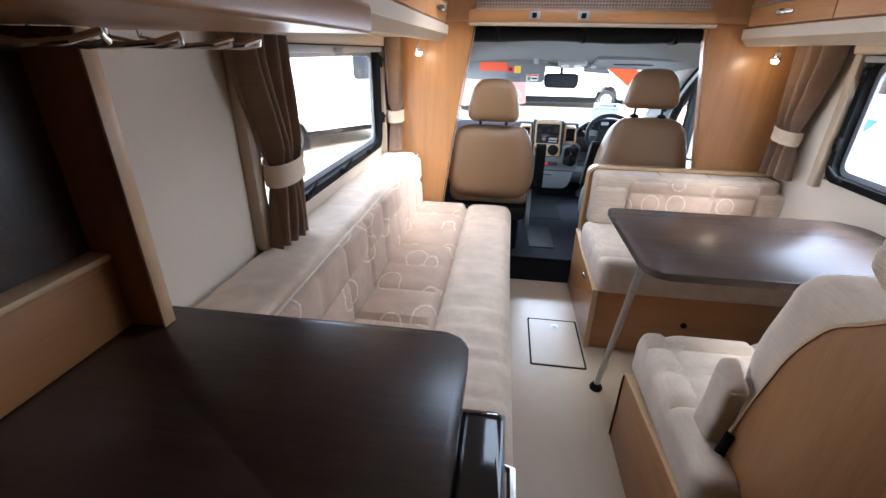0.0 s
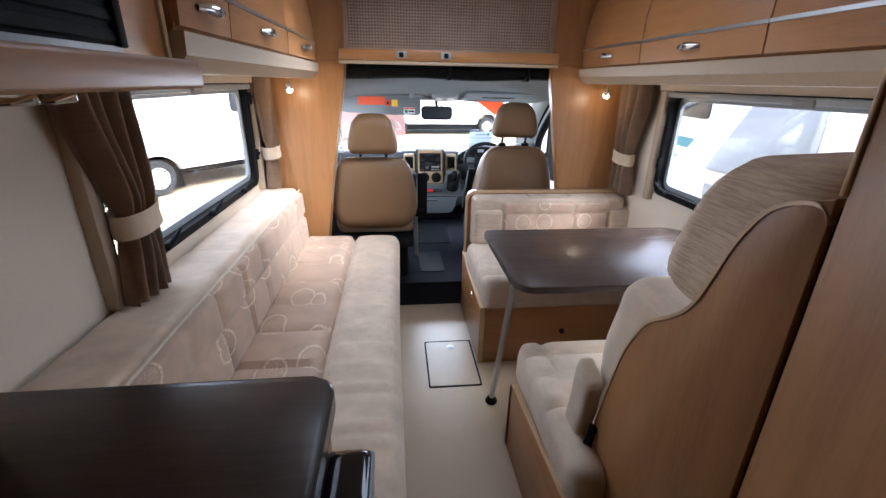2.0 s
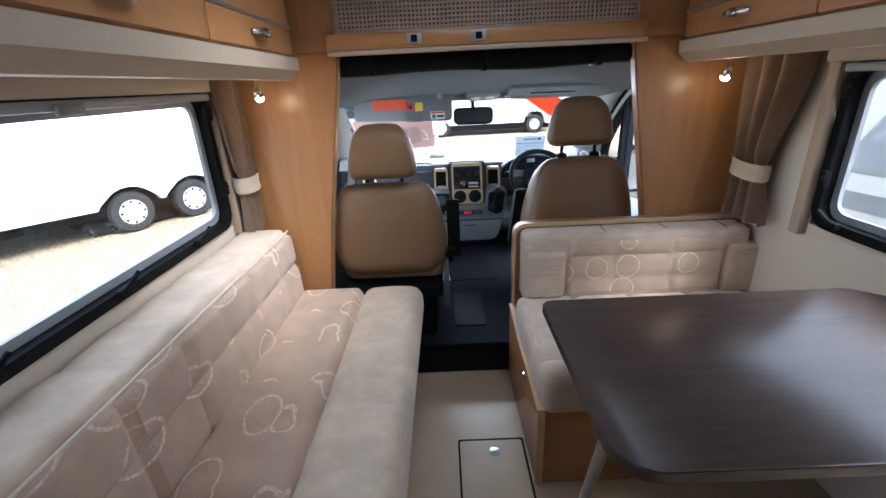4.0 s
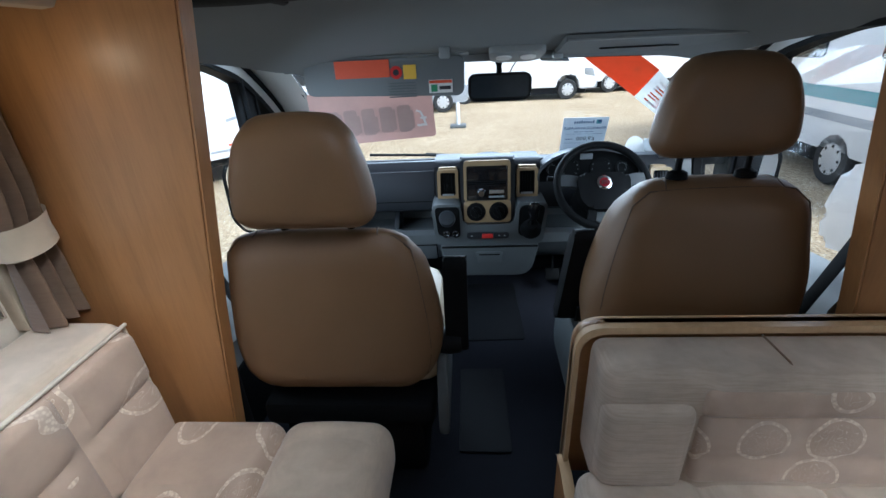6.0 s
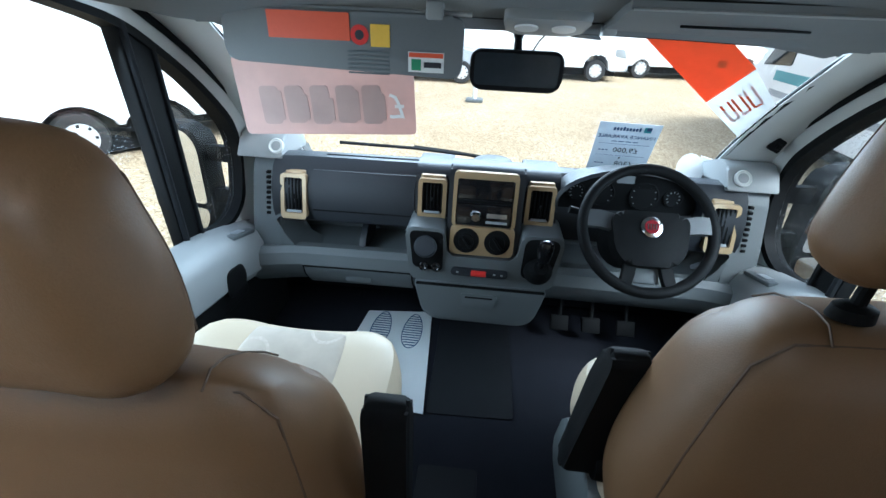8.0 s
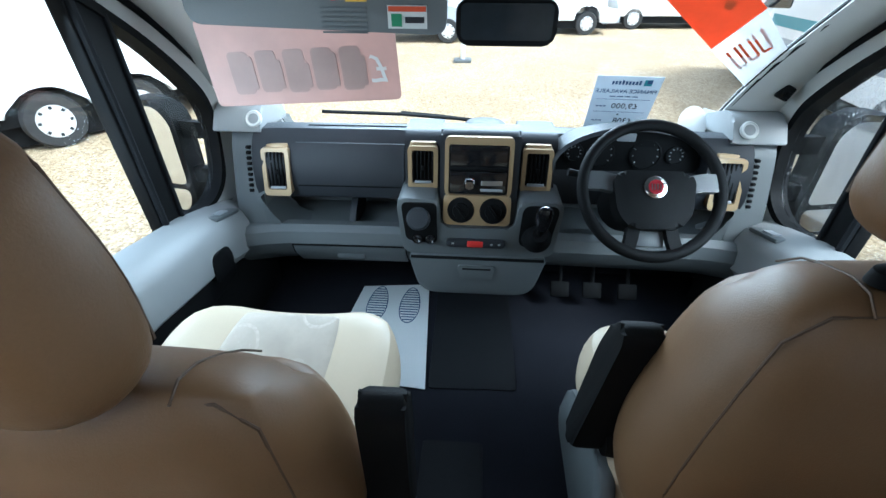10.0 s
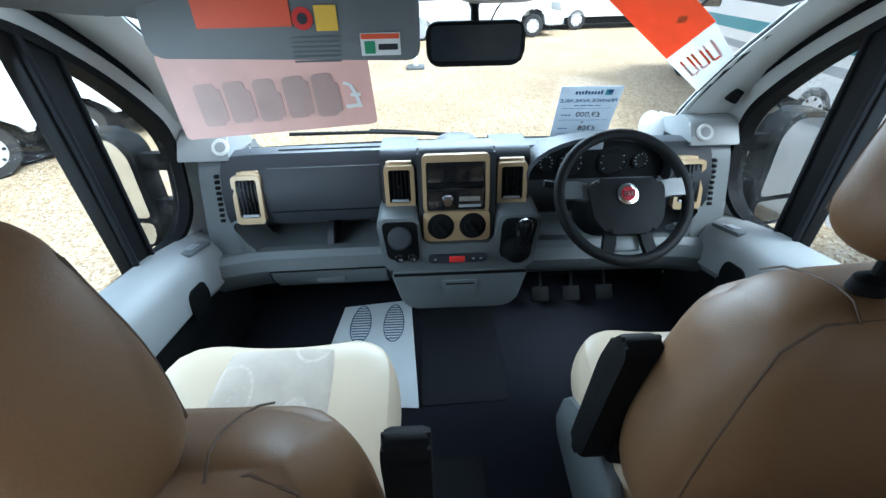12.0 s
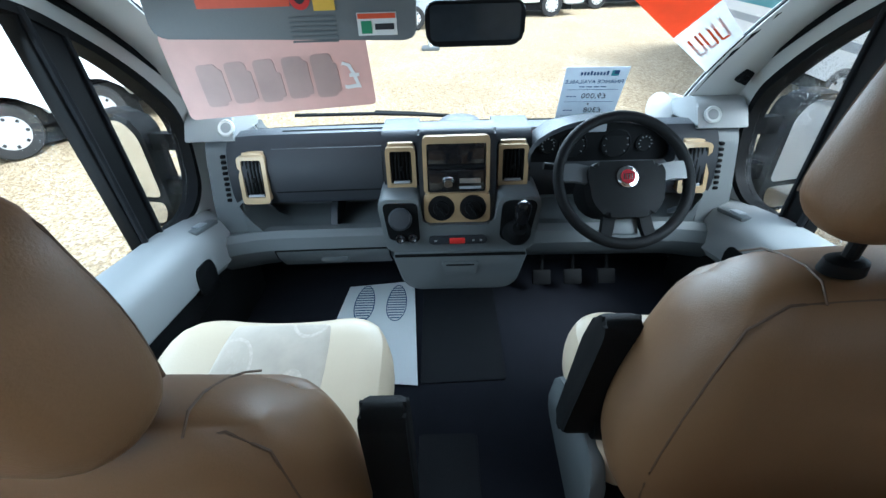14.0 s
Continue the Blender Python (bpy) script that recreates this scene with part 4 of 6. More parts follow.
worktop = thing("worktop", "dark walnut laminate kitchen worktop with a rounded corner", "worktop", (-0.7, -0.5, 0.905))
part("top", slab(rounded([(-1.078, -1.55), (-0.64, -1.55), (-0.64, 0.10), (-0.409, 0.10), (-0.409, 0.512), (-1.078, 0.512)], [0, 0, 0, 0.02, 0.05, 0], 8), "z", 0.9105, 0.942, 0.004), WALNUT, worktop)
part("underside", slab(rounded([(-1.078, -1.55), (-0.645, -1.55), (-0.645, 0.105), (-0.414, 0.105), (-0.414, 0.507), (-1.078, 0.507)], [0, 0, 0, 0.02, 0.05, 0], 8), "z", 0.905, 0.910), BLACK, worktop, "dark underside board")
unit = thing("kitchen_unit", "beech kitchen unit under the dark worktop", "cabinet", (-0.7, -0.4, 0))
part("body", join(box(-1.075, -0.66, -1.55, 0.120, 0.0, 0.904), box(-1.075, -0.42, 0.1205, 0.470, 0.0, 0.904, 0.004)), WOOD_Z, unit)
oven = thing("oven", "black enamel oven with a chrome handle bar", "oven", (-0.38, 0.1, 0.3))
part("door", slab(rounded([(0.13, 0.34), (0.425, 0.34), (0.425, 0.885), (0.13, 0.885)], 0.03, 5), "x", -0.419, -0.352, 0.010), GLOSS_BLACK, oven, "gloss black door")
part("glass", slab(rounded([(0.17, 0.42), (0.385, 0.42), (0.385, 0.74), (0.17, 0.74)], 0.02, 4), "x", -0.3525, -0.349), DARK_PANE, oven, "dark glass panel")
part("handle", tube([(-0.352, 0.16, 0.80), (-0.334, 0.165, 0.80), (-0.333, 0.28, 0.80), (-0.334, 0.385, 0.80), (-0.352, 0.39, 0.80)], 0.007, 10), CHROME, oven, "chrome handle bar")
part("trim", box(-0.356, -0.348, 0.14, 0.42, 0.855, 0.872, 0.003), SILVER, oven, "grey metal strip")

upstand = thing("upstand", "beech upstand along the worktop wall", "upstand", (-1.0, -0.5, 0.9425))
part("board", box(-1.078, -0.955, -1.55, 0.448, 0.9425, 1.060, 0.003), WOOD_Y, upstand)
part("top_lip", box(-1.078, -0.951, -1.55, 0.448, 1.0602, 1.072, 0.004), WOOD_EDGE, upstand, "pale rounded top lip")
# walnut here paints in the shade on the wooden back wall
solo("kitchen_back_panel", box(-1.078, -0.985, -1.55, 0.448, 1.0725, 1.374), WALNUT, "wood panel above the upstand, coloured dark for the shade on it", "panel", kind="structure")
end = thing("end_panel", "slim beech panel between worktop and overhead cupboard", "panel", (-0.97, 0.46, 0.943))
part("board", box(-1.078, -0.902, 0.4495, 0.4695, 0.9425, 1.374, 0.002), WOOD_Z, end)
part("edging", box(-0.9015, -0.896, 0.447, 0.472, 0.9425, 1.374, 0.002), WOOD_EDGE, end, "pale edging strip")

cup = thing("kitchen_cupboard", "beech overhead kitchen cupboard on a rounded shelf board", "cupboard", (-0.9, -0.3, 1.376))
part("body", box(-1.075, -0.735, -1.55, 0.862, 1.4125, 1.972, 0.004), WOOD_Y, cup)
part("end_edging", box(-0.738, -0.728, 0.853, 0.867, 1.4125, 1.972, 0.003), WOOD_EDGE, cup, "pale edging strip")
part("shelf_board", slab(rounded([(-1.075, -1.55), (-0.578, -1.55), (-0.578, 0.630), (-1.075, 0.630)], [0, 0, 0.03, 0], 6), "z", 1.376, 1.412, 0.005), WOOD_Y, cup, "beech shelf board")
mw = thing("microwave", "black appliance front with a louvred grille", "appliance", (-0.73, 0.4, 1.4125))
part("body", box(-0.78, -0.722, -0.10, 0.705, 1.4135, 1.72, 0.012), SILVER, mw, "dark grey surround")
part("recess", box(-0.724, -0.7195, -0.06, 0.685, 1.432, 1.70), BLACK, mw)
for i in range(9):
    z = 1.437 + i * 0.027
    part("louvre", turn(box(-0.7215, -0.712, -0.06, 0.685, z, z + 0.017, 0.003), about((-0.717, 0.3, z), "Y", -18)), BLACK, mw)
for yy in (-0.055, 0.31, 0.68):
    part("upright", box(-0.7195, -0.709, yy - 0.010, yy + 0.010, 1.43, 1.70, 0.003), BLACK, mw)

rack = thing("glass_rack", "looped chrome wire rack under the shelf board", "rack", (-0.85, 0.42, 1.33))
for yy in (0.32, 0.42, 0.52, 0.59):
    loop = [(-0.96, yy - 0.03, 1.377), (-0.958, yy - 0.03, 1.365), (-0.90, yy - 0.035, 1.356), (-0.79, yy - 0.035, 1.354), (-0.755, yy - 0.02, 1.358), (-0.742, yy, 1.366), (-0.755, yy + 0.02, 1.358), (-0.79, yy + 0.035, 1.354), (-0.90, yy + 0.035, 1.356), (-0.958, yy + 0.03, 1.365), (-0.96, yy + 0.03, 1.377)]
    part("wire", tube(loop, 0.0035, 8), CHROME, rack)

hatch = thing("floor_hatch", "square vinyl floor hatch with a dark rim", "hatch", (-0.035, 1.81, 0.0))
hx0, hx1, hy0, hy1 = -0.172, 0.092, 1.615, 2.012
part("rim", ring_slab(rounded(rect(hx0, hx1, hy0, hy1), 0.012), rounded(rect(hx0 + 0.008, hx1 - 0.008, hy0 + 0.008, hy1 - 0.008), 0.008), "z", -0.01, 0.0035), BLACK, hatch, "dark rim")
part("lid", slab(rounded(rect(hx0 + 0.010, hx1 - 0.010, hy0 + 0.010, hy1 - 0.010), 0.008), "z", -0.01, 0.0042), VINYL, hatch)
lt = part("latch", lathe([(0.020, 0.0043), (0.022, 0.006), (0.018, 0.0075), (0.002, 0.0075)], 20, Matrix.Translation((-0.03, 1.945, 0))), ALU, hatch, "round metal ring latch")
part("ring", box(-0.040, -0.020, 1.938, 1.944, 0.0076, 0.009, 0.0005), SILVER, lt)

# ---- cab shell ----
def shear_y(bm, z0, k):
    for v in bm.verts:
        v.co.y += k * (v.co.z - z0)
    return bm


def screen_point(u, v, lift=0.0):
    y = 4.05 + (3.545 - 4.05) * v + 0.04 * math.sin(math.pi * v) - (0.205 - 0.07 * v) * u * u
    z = 0.725 + (1.270 - 0.725) * v + (0.058 - 0.068 * v) * u * u
    return Vector((u * (0.755 + 0.03 * v), y - 0.67 * lift, z - 0.74 * lift))


screen = thing("windscreen", "wide raked windscreen with a black surround", "windscreen", (0, 4.0, 0.83), kind="structure")
bm = bmesh.new()
grid = [[bm.verts.new(screen_point(u, v)) for u in span(-1, 1, 16)] for v in span(0, 1, 8)]
for a, b in zip(grid, grid[1:]):
    for k in range(16):
        bm.faces.new((a[k], a[k + 1], b[k + 1], b[k]))
sg = part("pane", bm, PANE, screen, "clear laminated glass", 180)
sg.visible_shadow = False
edge = [screen_point(u, 0, 0.004) for u in span(-1, 1, 16)] + [screen_point(1, v, 0.004) for v in span(0, 1, 8)[1:]] + [screen_point(u, 1, 0.004) for u in span(1, -1, 16)[1:]] + [screen_point(-1, v, 0.004) for v in span(1, 0, 8)[1:-1]]
part("rubber_surround", tube(edge, 0.012, 8, True), BLACK, screen, "black rubber surround")
wiper = thing("windscreen_wiper", "black wiper arm resting along the windscreen", "wiper", (-0.55, 3.98, 0.86))
part("arm", tube([screen_point(0.02, -0.02, -0.03), screen_point(-0.25, 0.03, -0.03), screen_point(-0.45, 0.055, -0.03)], 0.008, 8), BLACK, wiper)
part("blade", tube([screen_point(-0.12, 0.04, -0.015), screen_point(-0.45, 0.075, -0.015), screen_point(-0.82, 0.09, -0.015)], 0.007, 8), BLACK, wiper)

liner = [(3.550, 1.262), (3.50, 1.282), (3.40, 1.300), (3.22, 1.345), (3.00, 1.392), (2.78, 1.418), (2.60, 1.428)]
rows = []
for y, z in liner:
    s = (3.55 - y) / 0.95
    half = 0.72 + 0.235 * min(1, s * 1.6)
    rows.append([(u * half, y - (0.135 * (1 - s) if s < 1 else 0) * u * u, z - 0.075 * abs(u) ** 5 * min(1, 0.4 + s)) for u in span(-1, 1, 24)])
rows_up = [[(x, y, z + 0.03) for x, y, z in r] for r in rows]
bm = bmesh.new()
for g in (rows, rows_up):
    vs = [[bm.verts.new(p) for p in r] for r in g]
    for a, b in zip(vs, vs[1:]):
        for k in range(24):
            bm.faces.new((a[k], a[k + 1], b[k + 1], b[k]))
solo("cab_headlining", bm, LINER, "grey felt headlining of the cab roof", "ceiling", kind="structure", angle=60)
solo("header_rail", loft([[screen_point(u, 1.0) + Vector(d) for d in ((0, 0.02, -0.004), (0, -0.035, -0.012), (0, -0.06, 0.012), (0, 0.0, 0.03))] for u in span(-1, 1, 16)]), LINER, "padded grey header rail above the windscreen", "trim", kind="structure")
# solid black box: puts the shade under the bed floor into colour
solo("cab_roof_closure", box(-1.115, 1.115, 2.505, 3.10, 1.455, 1.494), BLACK, "black filler box standing for the shade under the bed floor", "trim", kind="structure")


def cab_side(name, s):
    X = 0.935
    door = thing(name, "grey cab door with a black quarter-window bar and an armrest ledge", "door", (s * X, 3.2, 0.2), kind="structure")
    outer = [(2.62, 0.165), (3.86, 0.165), (3.88, 0.60), (3.90, 0.80), (3.82, 0.92), (3.69, 1.05), (3.50, 1.205), (3.28, 1.345), (3.0, 1.385), (2.74, 1.385), (2.62, 1.36)]
    sill = [(2.70, 0.690), (3.535, 0.612), (3.625, 0.665), (3.665, 0.81), (3.648, 0.915), (3.56, 1.015), (3.46, 1.110), (3.28, 1.236), (3.02, 1.312), (2.80, 1.318), (2.70, 1.27)]
    ro, ri = [0.0001, 0.0001, 0.03, 0.06, 0.06, 0.08, 0.08, 0.08, 0.08, 0.04, 0.0001], [0.05, 0.07, 0.05, 0.06, 0.05, 0.08, 0.08, 0.08, 0.08, 0.05, 0.05]
    n = 5
    o = rounded(outer, ro, n)
    i_ = rounded([(y + (0.020 if y > 3.5 else 0.012 if y > 3.2 else -0.012), z + (0.018 if z > 0.7 else -0.014)) for y, z in sill], ri, n)
    a, b = sorted((s * (X - 0.02), s * (X + 0.035)))
    part("door_shell", ring_slab(o, i_, "x", a, b), PILLAR, door, "pale grey door frame")
    i2 = rounded(sill, ri, n)
    part("window_seal", ring_slab(i_, i2, "x", s * (X - 0.024), s * (X + 0.028)), BLACK, door, "black rubber window seal")
    part("sill_lip", tube([(s * (X - 0.026), y, z - 0.020) for y, z in ((2.72, 0.690), (3.10, 0.652), (3.52, 0.614))], 0.009, 8), PILLAR, door, "pale grey rounded sill lip")
    pane = part("pane", slab(i2, "x", s * (X + 0.010), s * (X + 0.014)), WET_PANE, door, "side glass spotted with rain")
    pane.visible_shadow = False
    bar = [(3.288, 0.632), (3.385, 0.624), (3.382, 1.19), (3.268, 1.262)]
    part("quarter_bar", slab(bar, "x", s * (X - 0.016), s * (X + 0.024), 0.006), BLACK, door, "black quarter-window bar")
    part("bar_seal", tube([(s * (X - 0.018), 3.300, 0.64), (s * (X - 0.018), 3.296, 0.95), (s * (X - 0.018), 3.285, 1.245)], 0.010, 8), RUBBER, door, "black rubber channel")
    part("bar_seal", tube([(s * (X - 0.018), 3.374, 0.635), (s * (X - 0.018), 3.374, 0.92), (s * (X - 0.018), 3.370, 1.185)], 0.007, 8), RUBBER, door, "black rubber channel")
    loop = [(s * (X - 0.024), y, z) for y, z in rounded([(2.655, 0.42), (2.655, 1.335), (2.76, 1.362), (3.02, 1.352), (3.27, 1.318), (3.50, 1.172), (3.67, 1.028), (3.79, 0.895), (3.852, 0.78), (3.825, 0.58), (3.80, 0.42)], [0.01, 0.05, 0.05, 0.1, 0.1, 0.1, 0.1, 0.06, 0.06, 0.06, 0.01], 6)]
    part("door_seal", tube(loop, 0.011, 8), BLACK, door, "black rubber door seal")
    # inner door card with ledge, pull pocket and dark insert
    card = [(X - 0.018, 0.30), (X - 0.018, 0.665), (X - 0.060, 0.660), (X - 0.105, 0.635), (X - 0.125, 0.595), (X - 0.128, 0.50), (X - 0.085, 0.455), (X - 0.06, 0.38), (X - 0.085, 0.30)]
    st = [(2.66, 0.0, 0.06), (3.05, 0.0, 0.03), (3.35, 0.0, -0.012), (3.54, 0.006, -0.060), (3.62, 0.03, -0.085), (3.66, 0.07, -0.10)]
    rings = [[(s * (x + dx * (1 if x < X - 0.03 else 0)), y, z + dz * (1 if z > 0.4 else 0)) for x, z in card] for y, dx, dz in st]
    part("armrest_card", loft(rings), PALE_GREY, door, "pale grey armrest ledge")
    low = [(X - 0.016, 0.17), (X - 0.016, 0.40), (X - 0.075, 0.40), (X - 0.105, 0.30), (X - 0.10, 0.17)]
    part("lower_card", slab([(s * x, z) for x, z in low], "y", 2.64, 3.70, 0.006), BLACK, door, "dark lower door lining")
    part("insert", box(*sorted((s * (X - 0.060), s * (X - 0.112))), 2.90, 3.42, 0.40, 0.53, 0.015), BLACK, door, "dark door insert")
    pocket = part("pull_pocket", slab(rounded([(3.27, 0.465), (3.385, 0.46), (3.385, 0.545), (3.29, 0.56)], 0.03, 4), "x", s * (X - 0.100), s * (X - 0.131), 0.004), BLACK, door, "dark pull pocket")
    sw = part("window_switch", turn(box(*sorted((s * (X - 0.105), s * (X - 0.06))), 3.40, 3.53, 0.597, 0.611, 0.004), about((s * 0.85, 3.46, 0.604), "X", -14)), GREY, door, "dark switch plate")
    part("button", turn(box(*sorted((s * (X - 0.096), s * (X - 0.070))), 3.43, 3.48, 0.611, 0.616, 0.002), about((s * 0.85, 3.46, 0.604), "X", -14)), SILVER, sw)
    # pillar between door and windscreen
    pil = []
    for t in span(0, 1, 10):
        w = screen_point(s * 1.0, -0.06 + 1.06 * t)
        dy = 3.87 + (3.27 - 3.87) * t + 0.075 * math.sin(math.pi * t)
        dz = 0.70 + (1.352 - 0.70) * t + 0.045 * math.sin(math.pi * t)
        d = Vector((s * (X - 0.012), dy, dz))
        mid = (w + d) / 2 + Vector((-s * 0.028, -0.03, -0.012))
        pil.append([w + Vector((0, 0.02, 0.0)), w + Vector((-s * 0.012, -0.012, -0.006)), mid, d + Vector((-s * 0.004, -0.02, -0.01)), d + Vector((s * 0.05, 0.02, 0.02)), w + Vector((s * 0.05, 0.05, 0.02))])
    solo("pillar_trim", loft(pil), PILLAR, "pale grey trim on the windscreen pillar", "trim", kind="structure")
    sp = thing("tweeter", "small round grey speaker grille at the foot of the pillar", "speaker", (s * 0.83, 3.73, 0.80), "pillar speakers")
    face_m = Matrix.Translation((0.012 + s * 0.778, 3.652, 0.860)) @ Matrix.Rotation(radians(55), 4, "X")
    part("rim", lathe([(0.026, -0.004), (0.028, 0.003), (0.024, 0.007), (0.022, 0.005)], 24, face_m), PILLAR, sp, "pale grey rim")
    part("grille", lathe([(0.022, 0.0), (0.022, 0.004), (0.012, 0.006), (0.002, 0.0065)], 24, face_m), PALE_GREY, sp, "grey mesh grille")
    wedge = rounded([(3.630, 0.822), (3.678, 0.892), (3.730, 0.900), (3.860, 0.850), (3.860, 0.800)], [0.006, 0.015, 0.02, 0.02, 0], 4)
    solo("pillar_foot", slab(wedge, "x", s * 0.746, s * 0.905, 0.010), PALE_GREY, "pale grey pillar foot with a round speaker", "trim", kind="structure")
    foot = [(s * 0.84, 3.70, 0.60), (s * 0.84, 3.72, 0.82), (s * 0.80, 3.78, 0.86), (s * 0.80, 3.98, 0.84), (s * 0.96, 3.98, 0.80), (s * 0.96, 3.74, 0.60)]
    solo("pillar_foot", loft([[Vector(p) for p in foot], [Vector(p) + Vector((s * 0.06, 0.06, -0.35)) for p in foot]]), PILLAR, "pale grey corner trim beside the dashboard", "trim", kind="structure")
    # pillar behind the door with its belt
    bp = solo("belt_pillar", join(box(*sorted((s * 0.90, s * 0.98)), 2.508, 2.70, 0.165, 1.39, 0.02), box(*sorted((s * 0.76, s * 0.98)), 2.508, 2.60, 0.165, 0.60, 0.02)), BLACK, "dark pillar behind the cab door", "trim", kind="structure")
    belt = thing("seat_belt", "black seat belt hanging from its pillar guide", "seat belt", (s * 0.88, 2.66, 0.3), "cab seat belts")
    part("guide", box(*sorted((s * 0.865, s * 0.90)), 2.585, 2.665, 1.135, 1.20, 0.012), BLACK, belt, "black belt guide")
    part("webbing", tube([(s * 0.872, 2.63, 1.15), (s * 0.80, 2.64, 0.88), (s * 0.72, 2.66, 0.60)], 0.024, 8, flat=0.12), BLACK, belt)
    part("webbing", tube([(s * 0.882, 2.62, 1.14), (s * 0.885, 2.60, 0.75), (s * 0.885, 2.60, 0.35)], 0.024, 8, flat=0.12), BLACK, belt)
    part("cover", box(*sorted((s * 0.868, s * 0.902)), 2.56, 2.68, 0.62, 1.10, 0.012), BLACK, belt, "black belt cover")
    # outside mirror
    mir = thing("door_mirror", "large black door mirror on two arms, wet with rain", "mirror", (s * 1.1, 3.6, 0.5), "door mirrors")
    for az in (0.600, 0.775):
        part("arm", loft([[(s * x, y + dy, z + dz) for dy, dz in ((-0.012, -0.030), (0.030, -0.026), (0.030, 0.026), (-0.012, 0.030))] for x, y, z in ((0.965, 3.770, az), (1.03, 3.765, az + 0.006), (1.08, 3.765, az + 0.008), (1.125, 3.770, az + 0.008))]), BLACK, mir, "black mirror arm")
    shape = [(1.115, 0.500), (1.155, 0.440), (1.320, 0.450), (1.385, 0.520), (1.375, 0.780), (1.300, 0.885), (1.150, 0.890), (1.105, 0.830)]
    hous = slab(rounded([(s * x, z) for x, z in shape], 0.04, 5), "y", 3.730, 3.82, 0.02)
    swing = about((s * 1.10, 3.73, 0.6), "Z", s * 8)
    part("housing", turn(hous, swing), BLACK, mir, "black housing")
    gl_a = [(1.130, 0.575), (1.355, 0.585), (1.350, 0.770), (1.285, 0.866), (1.160, 0.870), (1.122, 0.815)]
    gl_b = [(1.135, 0.510), (1.165, 0.462), (1.310, 0.470), (1.355, 0.530), (1.350, 0.562), (1.132, 0.555)]
    part("mirror_glass", turn(slab(rounded([(s * x, z) for x, z in gl_a], 0.03, 5), "y", 3.724, 3.7285), swing), MIRROR, mir, "silvered mirror glass")
    part("wide_mirror_glass", turn(slab(rounded([(s * x, z) for x, z in gl_b], 0.02, 5), "y", 3.724, 3.7285), swing), MIRROR, mir, "small wide-angle glass")


cab_side("door_1", -1)
cab_side("door_2", 1)
clip = thing("pillar_clip", "small black plastic clip on the windscreen pillar", "clip", (0.866, 3.69, 0.95))
part("body", turn(box(0.850, 0.884, 3.668, 3.694, 0.946, 0.988, 0.005), about((0.866, 3.69, 0.966), "Y", 24)), BLACK, clip)
part("tab", turn(box(0.860, 0.873, 3.658, 3.669, 0.955, 0.972, 0.003), about((0.866, 3.69, 0.966), "Y", 24)), BLACK, clip)

# ---- sun visors, lamp console, mirror ----
vis = thing("sun_visor", "grey sun visor folded down, with stuck-on paper labels", "sun visor", (-0.41, 3.36, 1.28))
vout = rounded([(-0.705, 1.168), (-0.118, 1.150), (-0.115, 1.285), (-0.700, 1.288)], 0.03, 5)
part("panel", slab(vout, "y", 3.345, 3.363, 0.006), LINER, vis)
part("hinge_bar", tube([(-0.72, 3.356, 1.290), (-0.10, 3.356, 1.290)], 0.006, 8), PALE_GREY, vis)
part("clip", box(-0.205, -0.165, 3.335, 3.37, 1.276, 1.315, 0.006), PALE_GREY, vis, "pale plastic clip")
part("orange_label", box(-0.586, -0.386, 3.3425, 3.3446, 1.224, 1.283), ORANGE_LABEL, vis, "orange paper label")
rl = part("warning_disc", lathe([(0.022, 0.0), (0.022, 0.0015), (0.001, 0.0016)], 20, Matrix.Translation((-0.363, 3.3447, 1.238)) @ Matrix.Rotation(radians(90), 4, "X")), RED, vis, "red round warning print")
part("disc_mark", lathe([(0.011, 0.0018), (0.011, 0.0024), (0.001, 0.0024)], 14, Matrix.Translation((-0.363, 3.3447, 1.238)) @ Matrix.Rotation(radians(90), 4, "X")), INK, rl)
part("yellow_label", box(-0.336, -0.290, 3.3427, 3.3446, 1.214, 1.262), YELLOW_LABEL, vis, "yellow warning label")
for i in range(6):
    part("print_line", box(-0.394, -0.292, 3.3430, 3.3446, 1.200 - i * 0.0095, 1.204 - i * 0.0095), GREY, vis)
wl_ = part("white_label", box(-0.246, -0.160, 3.3424, 3.3446, 1.163, 1.208), WHITE_LABEL, vis, "white label with a red heading")
part("label_head", box(-0.244, -0.162, 3.3414, 3.3424, 1.196, 1.206), ORANGE_LABEL, wl_)
part("label_mark", box(-0.238, -0.215, 3.3414, 3.3424, 1.167, 1.192), GREEN_LABEL, wl_)
part("label_bar", box(-0.208, -0.166, 3.3414, 3.3424, 1.174, 1.186), INK, wl_)

vis2 = thing("sun_visor", "grey sun visor folded up against the headlining", "sun visor", (0.48, 3.42, 1.29))
bm = loft([[(x, y - 0.10 * (x / 0.75) ** 2, z) for y, z in ((3.475, 1.268), (3.36, 1.288), (3.26, 1.312), (3.26, 1.330), (3.475, 1.292))] for x in span(0.22, 0.74, 8)])
part("panel", bm, LINER, vis2)
part("edge_piping", tube([(x, 3.262 - 0.10 * (x / 0.75) ** 2, 1.314) for x in span(0.225, 0.735, 12)], 0.004, 6), PALE_GREY, vis2, "pale grey edge piping")
part("hinge", box(0.215, 0.250, 3.440, 3.475, 1.256, 1.282, 0.006), PALE_GREY, vis2, "pale plastic hinge clip")
part("pocket_slot", box(0.34, 0.60, 3.298, 3.304, 1.283, 1.289, 0.002), BLACK, vis2, "dark ticket slot")
con = thing("roof_lamp_console", "pale grey roof console with twin reading lamps", "lamp", (0.075, 3.45, 1.28))
